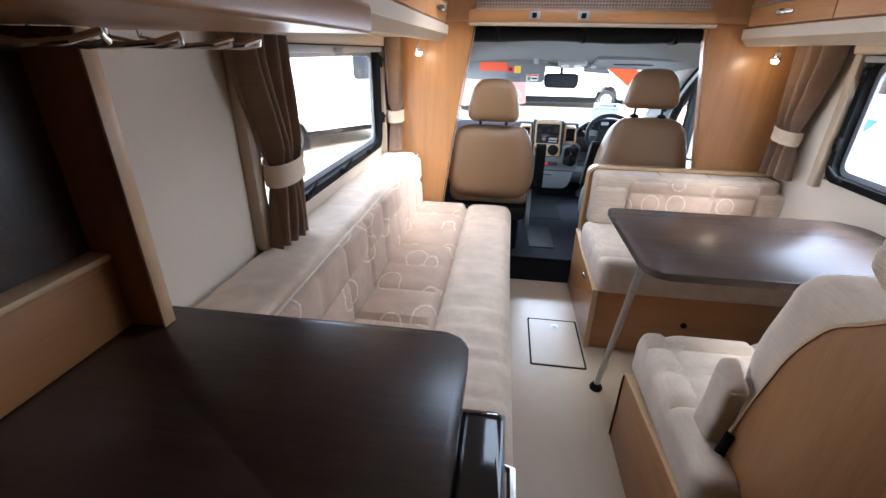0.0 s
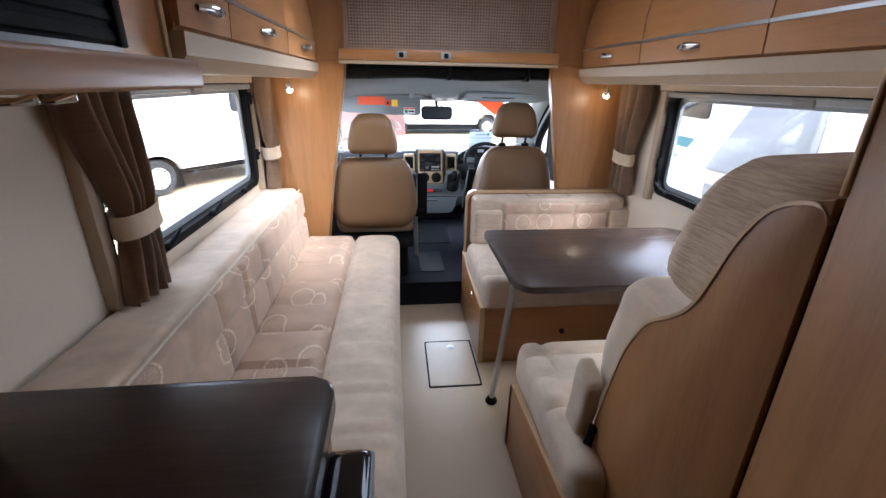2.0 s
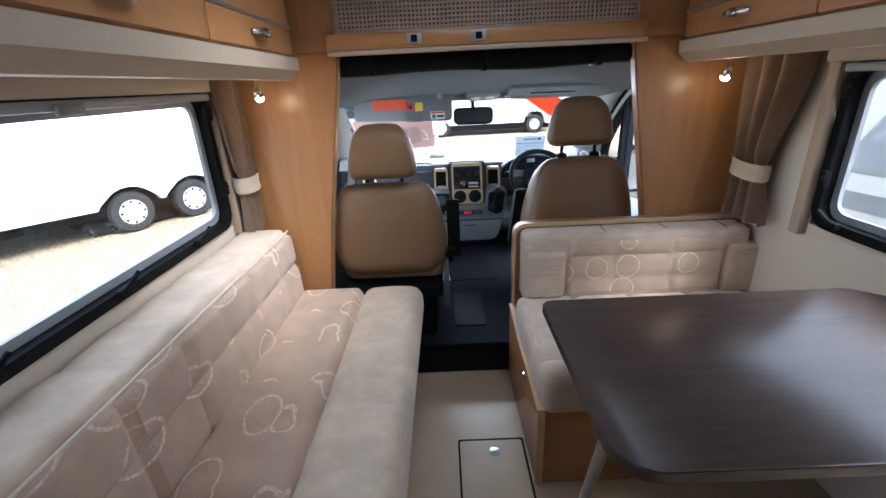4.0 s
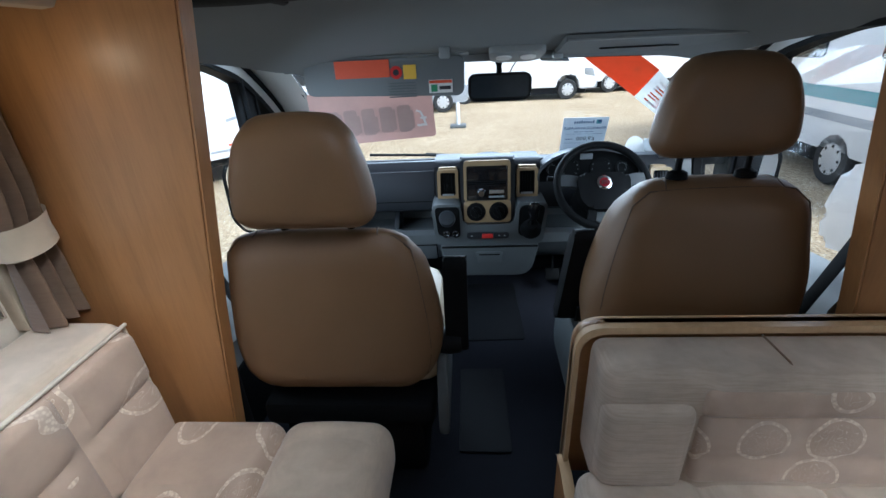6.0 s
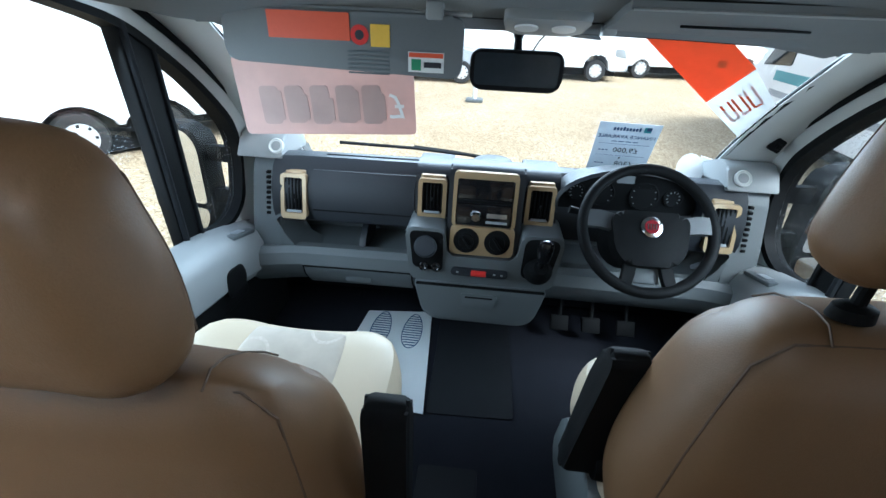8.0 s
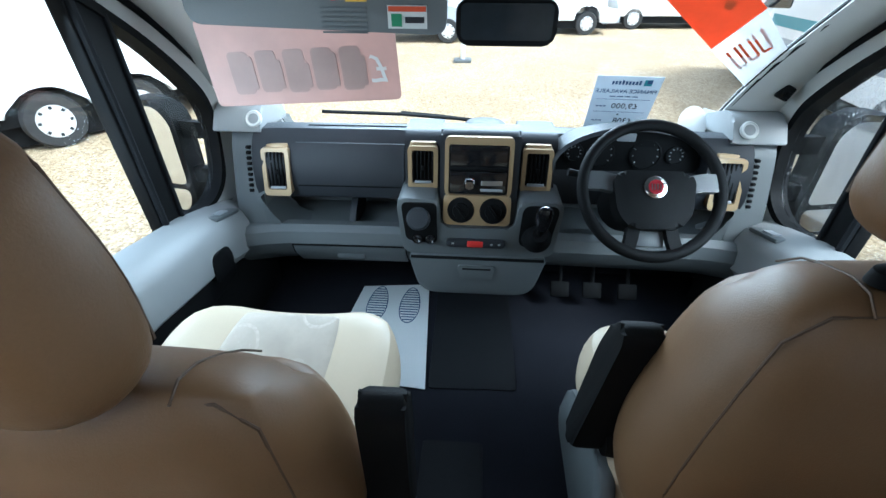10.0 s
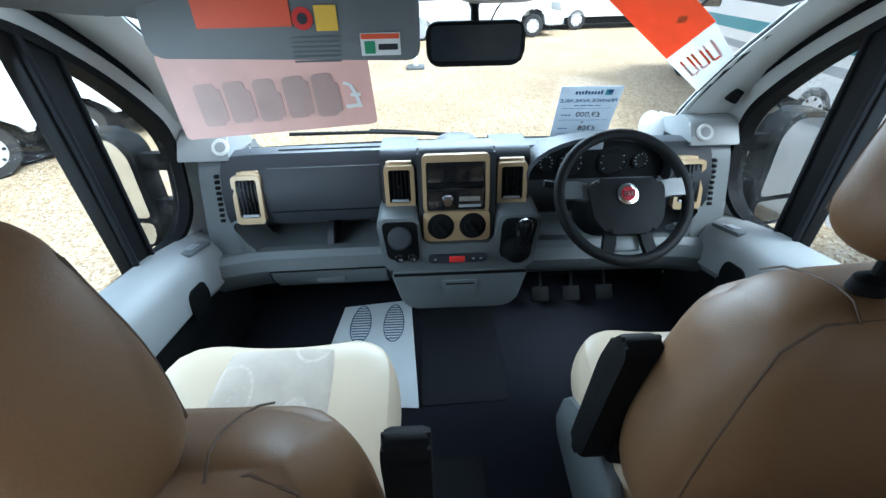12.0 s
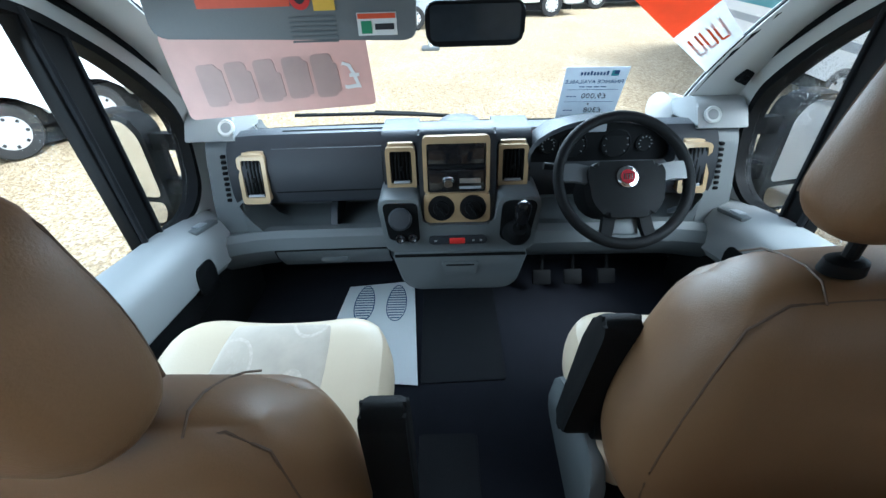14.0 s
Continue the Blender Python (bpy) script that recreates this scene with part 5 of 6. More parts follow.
bm = slab(rounded([(-0.030, 3.36), (0.180, 3.36), (0.165, 3.50), (-0.015, 3.50)], 0.03, 5), "z", 0.0, 0.03, 0.008)
part("body", turn(bm, Matrix.Translation((0, 0, 1.268)) @ about((0, 3.43, 0), "X", -16)), PALE_GREY, con)
for lx in (0.030, 0.120):
    part("lens", turn(lathe([(0.030, 0.002), (0.028, -0.004), (0.002, -0.006)], 20, Matrix.Translation((lx, 3.43, 0.0))), Matrix.Translation((0, 0, 1.268)) @ about((0, 3.43, 0), "X", -16)), WHITE_LABEL, con, "clear lamp lens")
rv = thing("rear_view_mirror", "black rear-view mirror screen on a short stem", "mirror", (0.02, 3.53, 1.26))
face = rounded([(-0.085, 1.108), (0.128, 1.108), (0.146, 1.130), (0.146, 1.196), (0.128, 1.212), (-0.085, 1.212), (-0.104, 1.196), (-0.104, 1.130)], 0.02, 4)
part("housing", slab(face, "y", 3.495, 3.525, 0.006), BLACK, rv)
part("screen", slab(rounded(rect(-0.092, 0.134, 1.122, 1.204), 0.015, 4), "y", 3.492, 3.4945), DARK_PANE, rv, "dark glossy screen")
part("stem", tube([(0.02, 3.515, 1.205), (0.02, 3.53, 1.235), (0.02, 3.545, 1.258)], [0.012, 0.010, 0.018], 10), BLACK, rv)
part("cable", tube([(0.06, 3.515, 1.21), (0.075, 3.525, 1.235), (0.10, 3.53, 1.262)], 0.002, 6), BLACK, rv)

# ---- papers in the windscreen; their print faces outward ----
card = thing("price_card", "salmon windscreen price card seen from behind", "card", (-0.48, 3.40, 1.0))
cx0, cx1, cz0, cz1 = -0.715, -0.232, 0.984, 1.185
tilt_m = about((-0.47, 3.397, 0.984), "Y", -3.4)
part("sheet", turn(slab(rounded(rect(cx0, cx1, cz0, cz1), 0.014, 4), "y", 3.396, 3.398), tilt_m), CARD, card)
for i in range(5):
    x = -0.655 + i * 0.0705
    bits = [rounded(rect(x, x + 0.052, 1.012 + 0.003 * (i % 2), 1.112), 0.012, 4), rounded(rect(x + 0.046, x + 0.062, 1.022, 1.100 - 0.01 * (i % 3)), 0.006, 3)]
    for k, b in enumerate(bits):
        part("digit", turn(slab(b, "y", 3.3945 - 0.0006 * k, 3.3955 - 0.0006 * k), tilt_m), GREY_INK, card, "blurred grey digit")
FLIP = Matrix.Rotation(radians(90), 4, "X") @ Matrix.Diagonal((-1, 1, 1, 1))
part("pound_sign", turn(lettering("£", 0.092, Matrix.Translation((-0.280, 3.3945, 1.028)) @ FLIP), tilt_m), WHITE_LABEL, card)

sheet = thing("finance_sheet", "pale printed finance sheet standing against the windscreen", "sheet", (0.40, 3.86, 0.86))
lean_m = Matrix.Translation((0.446, 3.780, 0.985)) @ Matrix.Rotation(radians(-4), 4, "Z") @ Matrix.Rotation(radians(26), 4, "X")
part("page", turn(box(-0.103, 0.103, 0.0, 0.001, -0.250, 0.0), lean_m), SHEET, sheet)


def sheet_text(text, size, x, z, material):
    part("print_text", lettering(text, size, lean_m @ Matrix.Translation((x, -0.0016, z)) @ FLIP), material, sheet)


def sheet_bar(x0, x1, z0, z1, material):
    part("print_bar", turn(box(x0, x1, -0.002, -0.001, z0, z1), lean_m), material, sheet)


sheet_text("FINANCE AVAILABLE", 0.0208, 0.0, -0.064, BLUE_INK)
sheet_text("£9,000", 0.032, 0.012, -0.128, INK)
sheet_text("£308", 0.032, 0.022, -0.192, INK)
part("print_mark", turn(box(0.048, 0.072, -0.002, -0.001, -0.034, -0.012), lean_m), TEAL, sheet)
part("print_mark", turn(box(0.056, 0.072, -0.0026, -0.002, -0.026, -0.012), lean_m), BLUE_INK, sheet)
for k in range(9):
    sheet_bar(-0.052 + 0.0105 * k, -0.0455 + 0.0105 * k, -0.031, -0.019 + 0.004 * (k in (3, 8)), BLUE_INK)
for k in range(4):
    sheet_bar(-0.046 + 0.024 * k, -0.028 + 0.024 * k, -0.080, -0.077, BLUE_INK)
for z in (-0.090, -0.143, -0.207):
    sheet_bar(-0.086, 0.086, z - 0.0008, z, BLUE_INK)
for z in (-0.118, -0.181):
    for k in range(3):
        sheet_bar(-0.082 + 0.012 * k, -0.073 + 0.012 * k, z - 0.004, z, BLUE_INK)
sheet_bar(-0.003, 0.003, -0.157, -0.151, INK)

stk = thing("windscreen_sticker", "diagonal orange and white sticker on the windscreen", "sticker", (0.62, 3.65, 1.05))


def on_screen(pts, lift):
    out = []
    for x, v in pts:
        u = x / (0.755 + 0.03 * v)
        out.append(screen_point(u, v, lift))
    return out


def film_patch(name, pts, lift, material, label=""):
    bm = bmesh.new()
    a = [bm.verts.new(p) for p in on_screen(pts, lift)]
    b = [bm.verts.new(p) for p in on_screen(pts, lift + 0.0006)]
    bm.faces.new(a)
    bm.faces.new(b)
    for i in range(len(a)):
        bm.faces.new((a[i], a[(i + 1) % len(a)], b[(i + 1) % len(a)], b[i]))
    part(name, bm, material, stk, label)


film_patch("orange_field", [(0.343, 0.985), (0.545, 0.985), (0.641, 0.872), (0.604, 0.655)], 0.006, ORANGE, "orange printed field")
film_patch("white_field", [(0.6045, 0.650), (0.6415, 0.867), (0.784, 0.635), (0.757, 0.420)], 0.006, WHITE_FILM, "white field")


def sticker_point(a, b):
    """a runs along the sticker's lower edge, b across it."""
    p, q, r = Vector((0.6045, 0.650)), Vector((0.757, 0.420)), Vector((0.6415, 0.867))
    return tuple(p + a * (q - p) + b * (r - p))


def sticker_stroke(a0, b0, a1, b1, w, name, material):
    d = Vector((a1 - a0, b1 - b0)).normalized() * w
    film_patch(name, [sticker_point(a0 - d.y, b0 + d.x), sticker_point(a1 - d.y, b1 + d.x), sticker_point(a1 + d.y, b1 - d.x), sticker_point(a0 + d.y, b0 - d.x)], 0.0078, material)


# the emblem is drawn as open strokes, with no letters
for k in range(3):
    b = 0.18 + 0.24 * k
    for st_ in ((0.22, b, 0.62, b), (0.22, b + 0.15, 0.62, b + 0.15), (0.62, b, 0.62, b + 0.15)):
        sticker_stroke(*st_, 0.022, "logo_bar", ORANGE)
film_patch("green_dot", [(0.545, 0.905), (0.568, 0.90), (0.573, 0.865), (0.550, 0.87)], 0.0078, GREEN_LABEL, "green printed mark")
for b in (0.22, 0.34):
    for k in range(7):
        sticker_stroke(-0.62 + 0.075 * k, b, -0.57 + 0.075 * k, b, 0.02, "print_line", WHITE_FILM)
permit = solo("tax_disc", lathe([(0.045, 0.0), (0.045, 0.001), (0.002, 0.0012)], 28, Matrix.Translation(screen_point(0.93, 0.11, 0.006)) @ look((0, 0, 0), (0.2, 0.67, -0.74)).to_3x3().to_4x4() @ Matrix.Diagonal((1, 1.5, 1, 1))), FROST, "frosted oval holder stuck low on the windscreen", "sticker")

# ---- dashboard ----
dash = thing("dashboard", "dark slate and grey moulded dashboard with champagne trim", "dashboard", (0, 3.75, 0.3))


def dx(x):
    u = (x - 0.02) / 0.85
    return (-0.015 * u * u - 0.03 * max(0, abs(u) - 0.85) / 0.15, 0)


XS = span(-0.770, 0.810, 40)
upper = [(4.05, 0.712), (3.90, 0.762), (3.78, 0.816), (3.72, 0.834), (3.672, 0.830), (3.640, 0.800), (3.608, 0.74), (3.596, 0.66), (3.606, 0.615), (3.632, 0.598), (3.78, 0.590), (4.0, 0.60)]
part("upper_pad", bend(upper, XS, dx), PAD, dash, "dark slate padded top")
shelf = [(3.80, 0.602), (3.80, 0.500), (3.60, 0.492), (3.60, 0.470), (3.95, 0.470), (3.95, 0.602)]
part("shelf", bend(shelf, XS, dx), GREY, dash, "open grey shelf")
lower = [(3.605, 0.520), (3.560, 0.528), (3.535, 0.512), (3.525, 0.470), (3.545, 0.425), (3.590, 0.372), (3.640, 0.345), (3.95, 0.335), (3.95, 0.480), (3.62, 0.492)]
part("lower_shell", bend(lower, span(-0.86, 0.90, 40), dx), GREY, dash, "grey lower shell")
for s, x0, x1 in ((-1, -0.850, -0.748), (1, 0.785, 0.888)):
    prof = rounded([(3.575, 0.44), (3.545, 0.50), (3.570, 0.62), (3.630, 0.79), (3.67, 0.842), (3.80, 0.838), (3.92, 0.80), (3.92, 0.40)], 0.03, 4)
    part("end_cheek", slab(prof, "x", x0, x1, 0.015), GREY, dash, "grey end cheek")
    for k in range(9):
        part("slot", box(x0 + (0.050 if s < 0 else 0.040), x0 + (0.064 if s < 0 else 0.054), 3.571 + 0.0055 * k, 3.590 + 0.0055 * k, 0.635 + 0.017 * k, 0.644 + 0.017 * k, 0.001), BLACK, dash)
part("shelf_rib", slab(rounded([(3.58, 0.50), (3.76, 0.50), (3.76, 0.60), (3.70, 0.60), (3.62, 0.56)], 0.02, 4), "x", -0.474, -0.452, 0.004), PAD, dash)
for s, x0, x1 in ((-1, -0.752, -0.600), (1, 0.782, 0.640)):
    corner = [(x0, 0.485), (x1, 0.485)] + [(x1 + (x0 - x1) * math.sin(a), 0.490 + 0.130 * (1 - math.cos(a))) for a in span(0.15, math.pi / 2, 8)] + [(x0, 0.640)]
    part("shelf_corner", slab(corner, "y", 3.548, 3.70, 0.010), GREY, dash, "grey curved shelf end")
gl = part("glove_lid", bend([(3.632, 0.794), (3.600, 0.74), (3.588, 0.66), (3.598, 0.618), (3.610, 0.62), (3.614, 0.74), (3.646, 0.798)], span(-0.630, -0.270, 10), dx), PAD, dash, "dark glovebox lid")
part("lid_groove", bend([(3.5895, 0.664), (3.5865, 0.664), (3.5865, 0.660), (3.5895, 0.660)], span(-0.628, -0.272, 8), dx), BLACK, gl)
part("top_seam", bend([(3.70, 0.829), (3.70, 0.8345), (3.694, 0.8345), (3.694, 0.829)], span(-0.60, -0.26, 8), dx), BLACK, dash)
dr = part("drawer", bend([(3.522, 0.462), (3.533, 0.425), (3.578, 0.368), (3.586, 0.376), (3.541, 0.430), (3.531, 0.464)], span(-0.66, -0.270, 10), dx), GREY, dash, "grey drawer front")
part("drawer_pull", box(-0.515, -0.415, 3.526, 3.546, 0.405, 0.432, 0.006), GREY, dr)
for gx in (-0.664, -0.266):
    part("drawer_gap", bend([(3.523, 0.466), (3.534, 0.425), (3.580, 0.366), (3.584, 0.37), (3.538, 0.428), (3.528, 0.468)], [gx - 0.002, gx + 0.002], dx), BLACK, dr)
part("drawer_gap", bend([(3.522, 0.468), (3.522, 0.464), (3.530, 0.464), (3.530, 0.468)], span(-0.664, -0.266, 8), dx), BLACK, dr)


def vent(x0, x1, z0, z1, y, tilt):
    v = part("air_vent", shear_y(ring_slab(rounded(rect(x0, x1, z0, z1), 0.014, 4), rounded(rect(x0 + 0.013, x1 - 0.013, z0 + 0.020, z1 - 0.012), 0.008, 4), "y", y - 0.012, y + 0.02), z0, tilt), GOLD, dash, "champagne vent surround")
    part("duct", shear_y(box(x0 + 0.01, x1 - 0.01, y + 0.002, y + 0.02, z0 + 0.015, z1 - 0.01), z0, tilt), BLACK, v, "black duct")
    n = 6
    for i in range(n):
        x = x0 + 0.017 + (x1 - x0 - 0.034) * i / (n - 1)
        part("slat", shear_y(box(x - 0.0022, x + 0.0022, y - 0.007, y + 0.004, z0 + 0.022, z1 - 0.014, 0.001), z0, tilt), BLACK, v)
    part("thumb_tab", shear_y(box((x0 + x1) / 2 - 0.006, (x0 + x1) / 2 + 0.006, y - 0.011, y - 0.006, (z0 + z1) / 2 - 0.008, (z0 + z1) / 2 + 0.008, 0.002), z0, tilt), BLACK, v)
    part("dial", shear_y(box((x0 + x1) / 2 - 0.026, (x0 + x1) / 2 + 0.026, y - 0.010, y - 0.002, z0 + 0.021, z0 + 0.029, 0.002), z0, tilt), SILVER, v)
    cap = shear_y(slab(rounded([(x0 + 0.004, y + 0.002), (x1 - 0.004, y + 0.002), (x1 - 0.012, y + 0.075), (x0 + 0.012, y + 0.075)], 0.012, 3), "z", z1 - 0.008, z1 + 0.009, 0.006), z0, tilt)
    part("cap", cap, GOLD, v, "champagne rounded cap")
    for i in range(6):
        x = x0 + 0.018 + (x1 - x0 - 0.036) * i / 5
        part("cap_slot", shear_y(box(x - 0.003, x + 0.003, y + 0.016, y + 0.062, z1 + 0.0085, z1 + 0.0104), z0, tilt), BLACK, v)


vent(-0.742, -0.650, 0.630, 0.782, 3.572, 0.26)
for hx0, hx1 in ((-0.262, -0.146), (0.092, 0.210)):
    part("vent_housing", slab(rounded([(3.552, 0.600), (3.582, 0.826), (3.612, 0.850), (3.76, 0.846), (3.76, 0.600)], [0.01, 0.03, 0.03, 0.02, 0], 5), "x", hx0, hx1, 0.014), PAD, dash, "dark vent housing")
vent(-0.250, -0.156, 0.680, 0.816, 3.548, 0.16)
vent(0.104, 0.198, 0.680, 0.816, 3.548, 0.16)
vent(0.700, 0.794, 0.630, 0.786, 3.572, 0.26)

# centre stack, leaning away at the top
T0, TK = 0.60, 0.20
stack = part("centre_console_tower", slab(rounded([(3.476, 0.585), (3.528, 0.850), (3.545, 0.872), (3.62, 0.872), (3.74, 0.835), (3.74, 0.585)], [0.01, 0.02, 0.02, 0.06, 0.02, 0], 5), "x", -0.145, 0.092, 0.014), PAD, dash, "dark centre tower")
part("stack_frame", shear_y(ring_slab(rounded(rect(-0.131, 0.073, 0.688, 0.862), 0.018, 4), rounded(rect(-0.119, 0.061, 0.691, 0.840), 0.008, 4), "y", 3.470, 3.485), T0, TK), GOLD, stack, "champagne surround")
part("storage_slot", shear_y(box(-0.115, 0.057, 3.473, 3.4775, 0.775, 0.838, 0.003), T0, TK), GLOSS_BLACK, stack, "black storage slot")
part("slot_lip", shear_y(box(-0.115, 0.057, 3.464, 3.478, 0.768, 0.776, 0.002), T0, TK), BLACK, stack)
radio = part("radio", shear_y(box(-0.115, 0.057, 3.466, 3.478, 0.696, 0.764, 0.004), T0, TK), GLOSS_BLACK, stack, "gloss black radio")
yr = lambda z, y: y + TK * (z - T0)
part("volume_knob", lathe([(0.002, 0.016), (0.013, 0.016), (0.015, 0.004), (0.018, 0.0)], 20, Matrix.Translation((-0.055, yr(0.728, 3.466), 0.728)) @ Matrix.Rotation(radians(90), 4, "X")), CHROME, radio, "chrome volume knob")
part("display", shear_y(box(-0.020, 0.044, 3.463, 3.466, 0.724, 0.738, 0.001), T0, TK), ALU, radio)
part("button_row", shear_y(box(-0.022, 0.046, 3.463, 3.466, 0.706, 0.714, 0.001), T0, TK), SILVER, radio)
hv = part("heater_panel", shear_y(slab(rounded(rect(-0.133, 0.075, 0.598, 0.690), 0.016, 4), "y", 3.466, 3.482, 0.003), T0, TK), GOLD, stack, "champagne heater panel")
for kx in (-0.079, 0.021):
    m = Matrix.Translation((kx, yr(0.645, 3.466), 0.645)) @ Matrix.Rotation(radians(90 - 11), 4, "X")
    k = part("heater_knob", lathe([(0.002, 0.012), (0.024, 0.012), (0.026, 0.006), (0.040, 0.004), (0.042, 0.0)], 26, m), BLACK, hv, "black rotary knob")
    part("pointer", turn(box(-0.004, 0.004, -0.024, 0.024, 0.012, 0.022, 0.003), m @ Matrix.Rotation(radians(35), 4, "Z")), BLACK, k)
part("sensor_dome", lathe([(0.075, 0.0), (0.065, 0.010), (0.04, 0.016), (0.002, 0.018)], 26, Matrix.Translation((-0.01, 3.76, 0.822))), PAD, dash, "low dark dome on the dash top")

# console below the stack
cons = part("console", slab(rounded([(-0.240, 0.490), (0.240, 0.490), (0.256, 0.690), (0.122, 0.690), (0.110, 0.592), (-0.116, 0.592), (-0.128, 0.690), (-0.256, 0.690)], [0.03, 0.03, 0.03, 0.02, 0.02, 0.02, 0.02, 0.03], 4), "y", 3.455, 3.62, 0.008), GREY, dash, "grey console surround")
turn_c = Matrix.Translation((-0.022, 0, 0))
cons.data.transform(turn_c)
part("cup_recess", slab(rounded([(-0.250, 0.545), (-0.150, 0.535), (-0.152, 0.678), (-0.262, 0.678)], 0.02, 4), "y", 3.449, 3.4545, 0.001), BLACK, cons, "dark recess")
part("cup_knob", lathe([(0.030, 0.0), (0.036, 0.006), (0.036, 0.030), (0.030, 0.036), (0.002, 0.038)], 26, Matrix.Translation((-0.207, 3.452, 0.622)) @ Matrix.Rotation(radians(60), 4, "X")), PAD, cons, "round dark ashtray cup")
for sx in (-0.213, -0.172):
    part("socket", lathe([(0.016, 0.0), (0.016, 0.008), (0.011, 0.010), (0.002, 0.004)], 18, Matrix.Translation((sx, 3.450, 0.552)) @ Matrix.Rotation(radians(80), 4, "X")), GLOSS_BLACK, cons, "small round socket")
hz = part("switch_strip", slab(rounded(rect(-0.122, 0.066, 0.528, 0.556), 0.012, 4), "y", 3.444, 3.456, 0.003), PAD, cons, "dark switch strip")
part("hazard_switch", box(-0.055, -0.005, 3.440, 3.446, 0.531, 0.553, 0.003), RED, hz, "red hazard switch")
for sx in (-0.10, 0.022, 0.046):
    part("switch_mark", box(sx - 0.004, sx + 0.004, 3.4425, 3.4445, 0.539, 0.545), PALE_GREY, hz)
box_c = loft([[(x - 0.022, y, z) for x, z in rounded([(-0.5 * w, 0.345 + dz), (0.5 * w, 0.345 + dz), (0.5 * w + 0.035, 0.492), (-0.5 * w - 0.035, 0.492)], [0.06, 0.06, 0.01, 0.01], 6)] for y, w, dz in ((3.430, 0.36, 0.012), (3.438, 0.372, 0.0), (3.66, 0.36, 0.0))])
lb = part("lower_box", box_c, GREY, dash, "grey lower storage box")
part("box_pull", slab(rounded([(-0.075, 0.415), (0.030, 0.415), (0.040, 0.470), (-0.085, 0.470)], 0.012, 4), "y", 3.424, 3.432, 0.003), GREY, lb)
part("box_shadow", box(-0.068, 0.024, 3.4225, 3.4245, 0.455, 0.461, 0.001), BLACK, lb)
part("box_gap", box(-0.235, 0.192, 3.4285, 3.440, 0.4905, 0.4945), BLACK, lb)
gear = thing("gear_lever", "dash-mounted gear lever with a black gaiter", "gear lever", (0.165, 3.45, 0.58))
part("recess", slab(rounded([(0.105, 0.535), (0.200, 0.535), (0.222, 0.680), (0.110, 0.680)], 0.03, 5), "y", 3.448, 3.4540, 0.001), BLACK, gear, "dark lever recess")
part("gaiter", lathe([(0.048, 0.0), (0.044, 0.015), (0.036, 0.03), (0.034, 0.036), (0.027, 0.055), (0.022, 0.07)], 22, Matrix.Translation((0.160, 3.452, 0.570)) @ Matrix.Rotation(radians(52), 4, "X")), BLACK, gear)
part("stalk", tube([(0.158, 3.41, 0.600), (0.160, 3.385, 0.645)], 0.010, 10), BLACK, gear)
part("knob", loft([[(0.160 + r * math.cos(a), 3.385 - 0.004 + 0.7 * r * math.sin(a) - 0.15 * (z - 0.64), z) for a in span(0, 2 * math.pi, 14)[:-1]] for z, r in ((0.640, 0.014), (0.650, 0.020), (0.675, 0.023), (0.700, 0.025), (0.715, 0.020), (0.722, 0.008))]), GLOSS_BLACK, gear, "gloss black knob")

# instruments behind the wheel
clus = part("instrument_hood", loft([[(0.425 + w * math.cos(a), y, 0.765 + h * math.sin(a)) for a in span(-0.25, math.pi + 0.25, 18)] for y, w, h in ((3.555, 0.236, 0.128), (3.545, 0.226, 0.118), (3.64, 0.235, 0.118), (3.78, 0.225, 0.060))], closed=False), PAD, dash, "dark instrument hood")
part("hood_fill", loft([[(0.425 + w * math.cos(a), y, 0.765 + h * math.sin(a)) for a in span(-0.25, math.pi + 0.25, 18)] for y, w, h in ((3.600, 0.224, 0.114), (3.612, 0.220, 0.110))]), BLACK, clus, "black instrument panel")
for gx, r in ((0.345, 0.044), (0.480, 0.048), (0.572, 0.030), (0.265, 0.030)):
    d = part("dial", lathe([(r, 0.0), (r, 0.006), (r - 0.005, 0.007), (r - 0.006, 0.003), (0.002, 0.003)], 26, Matrix.Translation((gx, 3.599, 0.795)) @ Matrix.Rotation(radians(80), 4, "X")), BLACK, clus, "round black dial")
    for t in range(9):
        a = radians(-40 + 260 * t / 8)
        part("tick", turn(box(r - 0.013, r - 0.008, -0.0012, 0.0012, 0.0032, 0.0042), Matrix.Translation((gx, 3.599, 0.795)) @ Matrix.Rotation(radians(80), 4, "X") @ Matrix.Rotation(a, 4, "Z")), PALE_GREY, d)
part("info_screen", box(0.385, 0.440, 3.594, 3.599, 0.835, 0.860, 0.003), SILVER, clus, "small grey display")

wheel = thing("steering_wheel", "black four-spoke steering wheel with a round badge", "steering wheel", (0.42, 3.42, 0.74))
WM = Matrix.Translation((0.421, 3.355, 0.790)) @ Matrix.Rotation(radians(50), 4, "X")
R0 = 0.177
part("rim", turn(tube([(R0 * math.cos(a), R0 * math.sin(a), 0) for a in span(0, 2 * math.pi, 56)[:-1]], 0.0155, 12, True), WM), BLACK, wheel, "black grained rim")
hub = slab(rounded([(-0.060, -0.108), (0.060, -0.108), (0.094, -0.070), (0.104, 0.020), (0.086, 0.044), (-0.086, 0.044), (-0.104, 0.020), (-0.094, -0.070)], [0.02, 0.02, 0.04, 0.03, 0.02, 0.02, 0.03, 0.04], 5), "z", -0.028, 0.024, 0.014)
hub_ob = part("hub", turn(hub, WM), BLACK, wheel, "black padded hub")
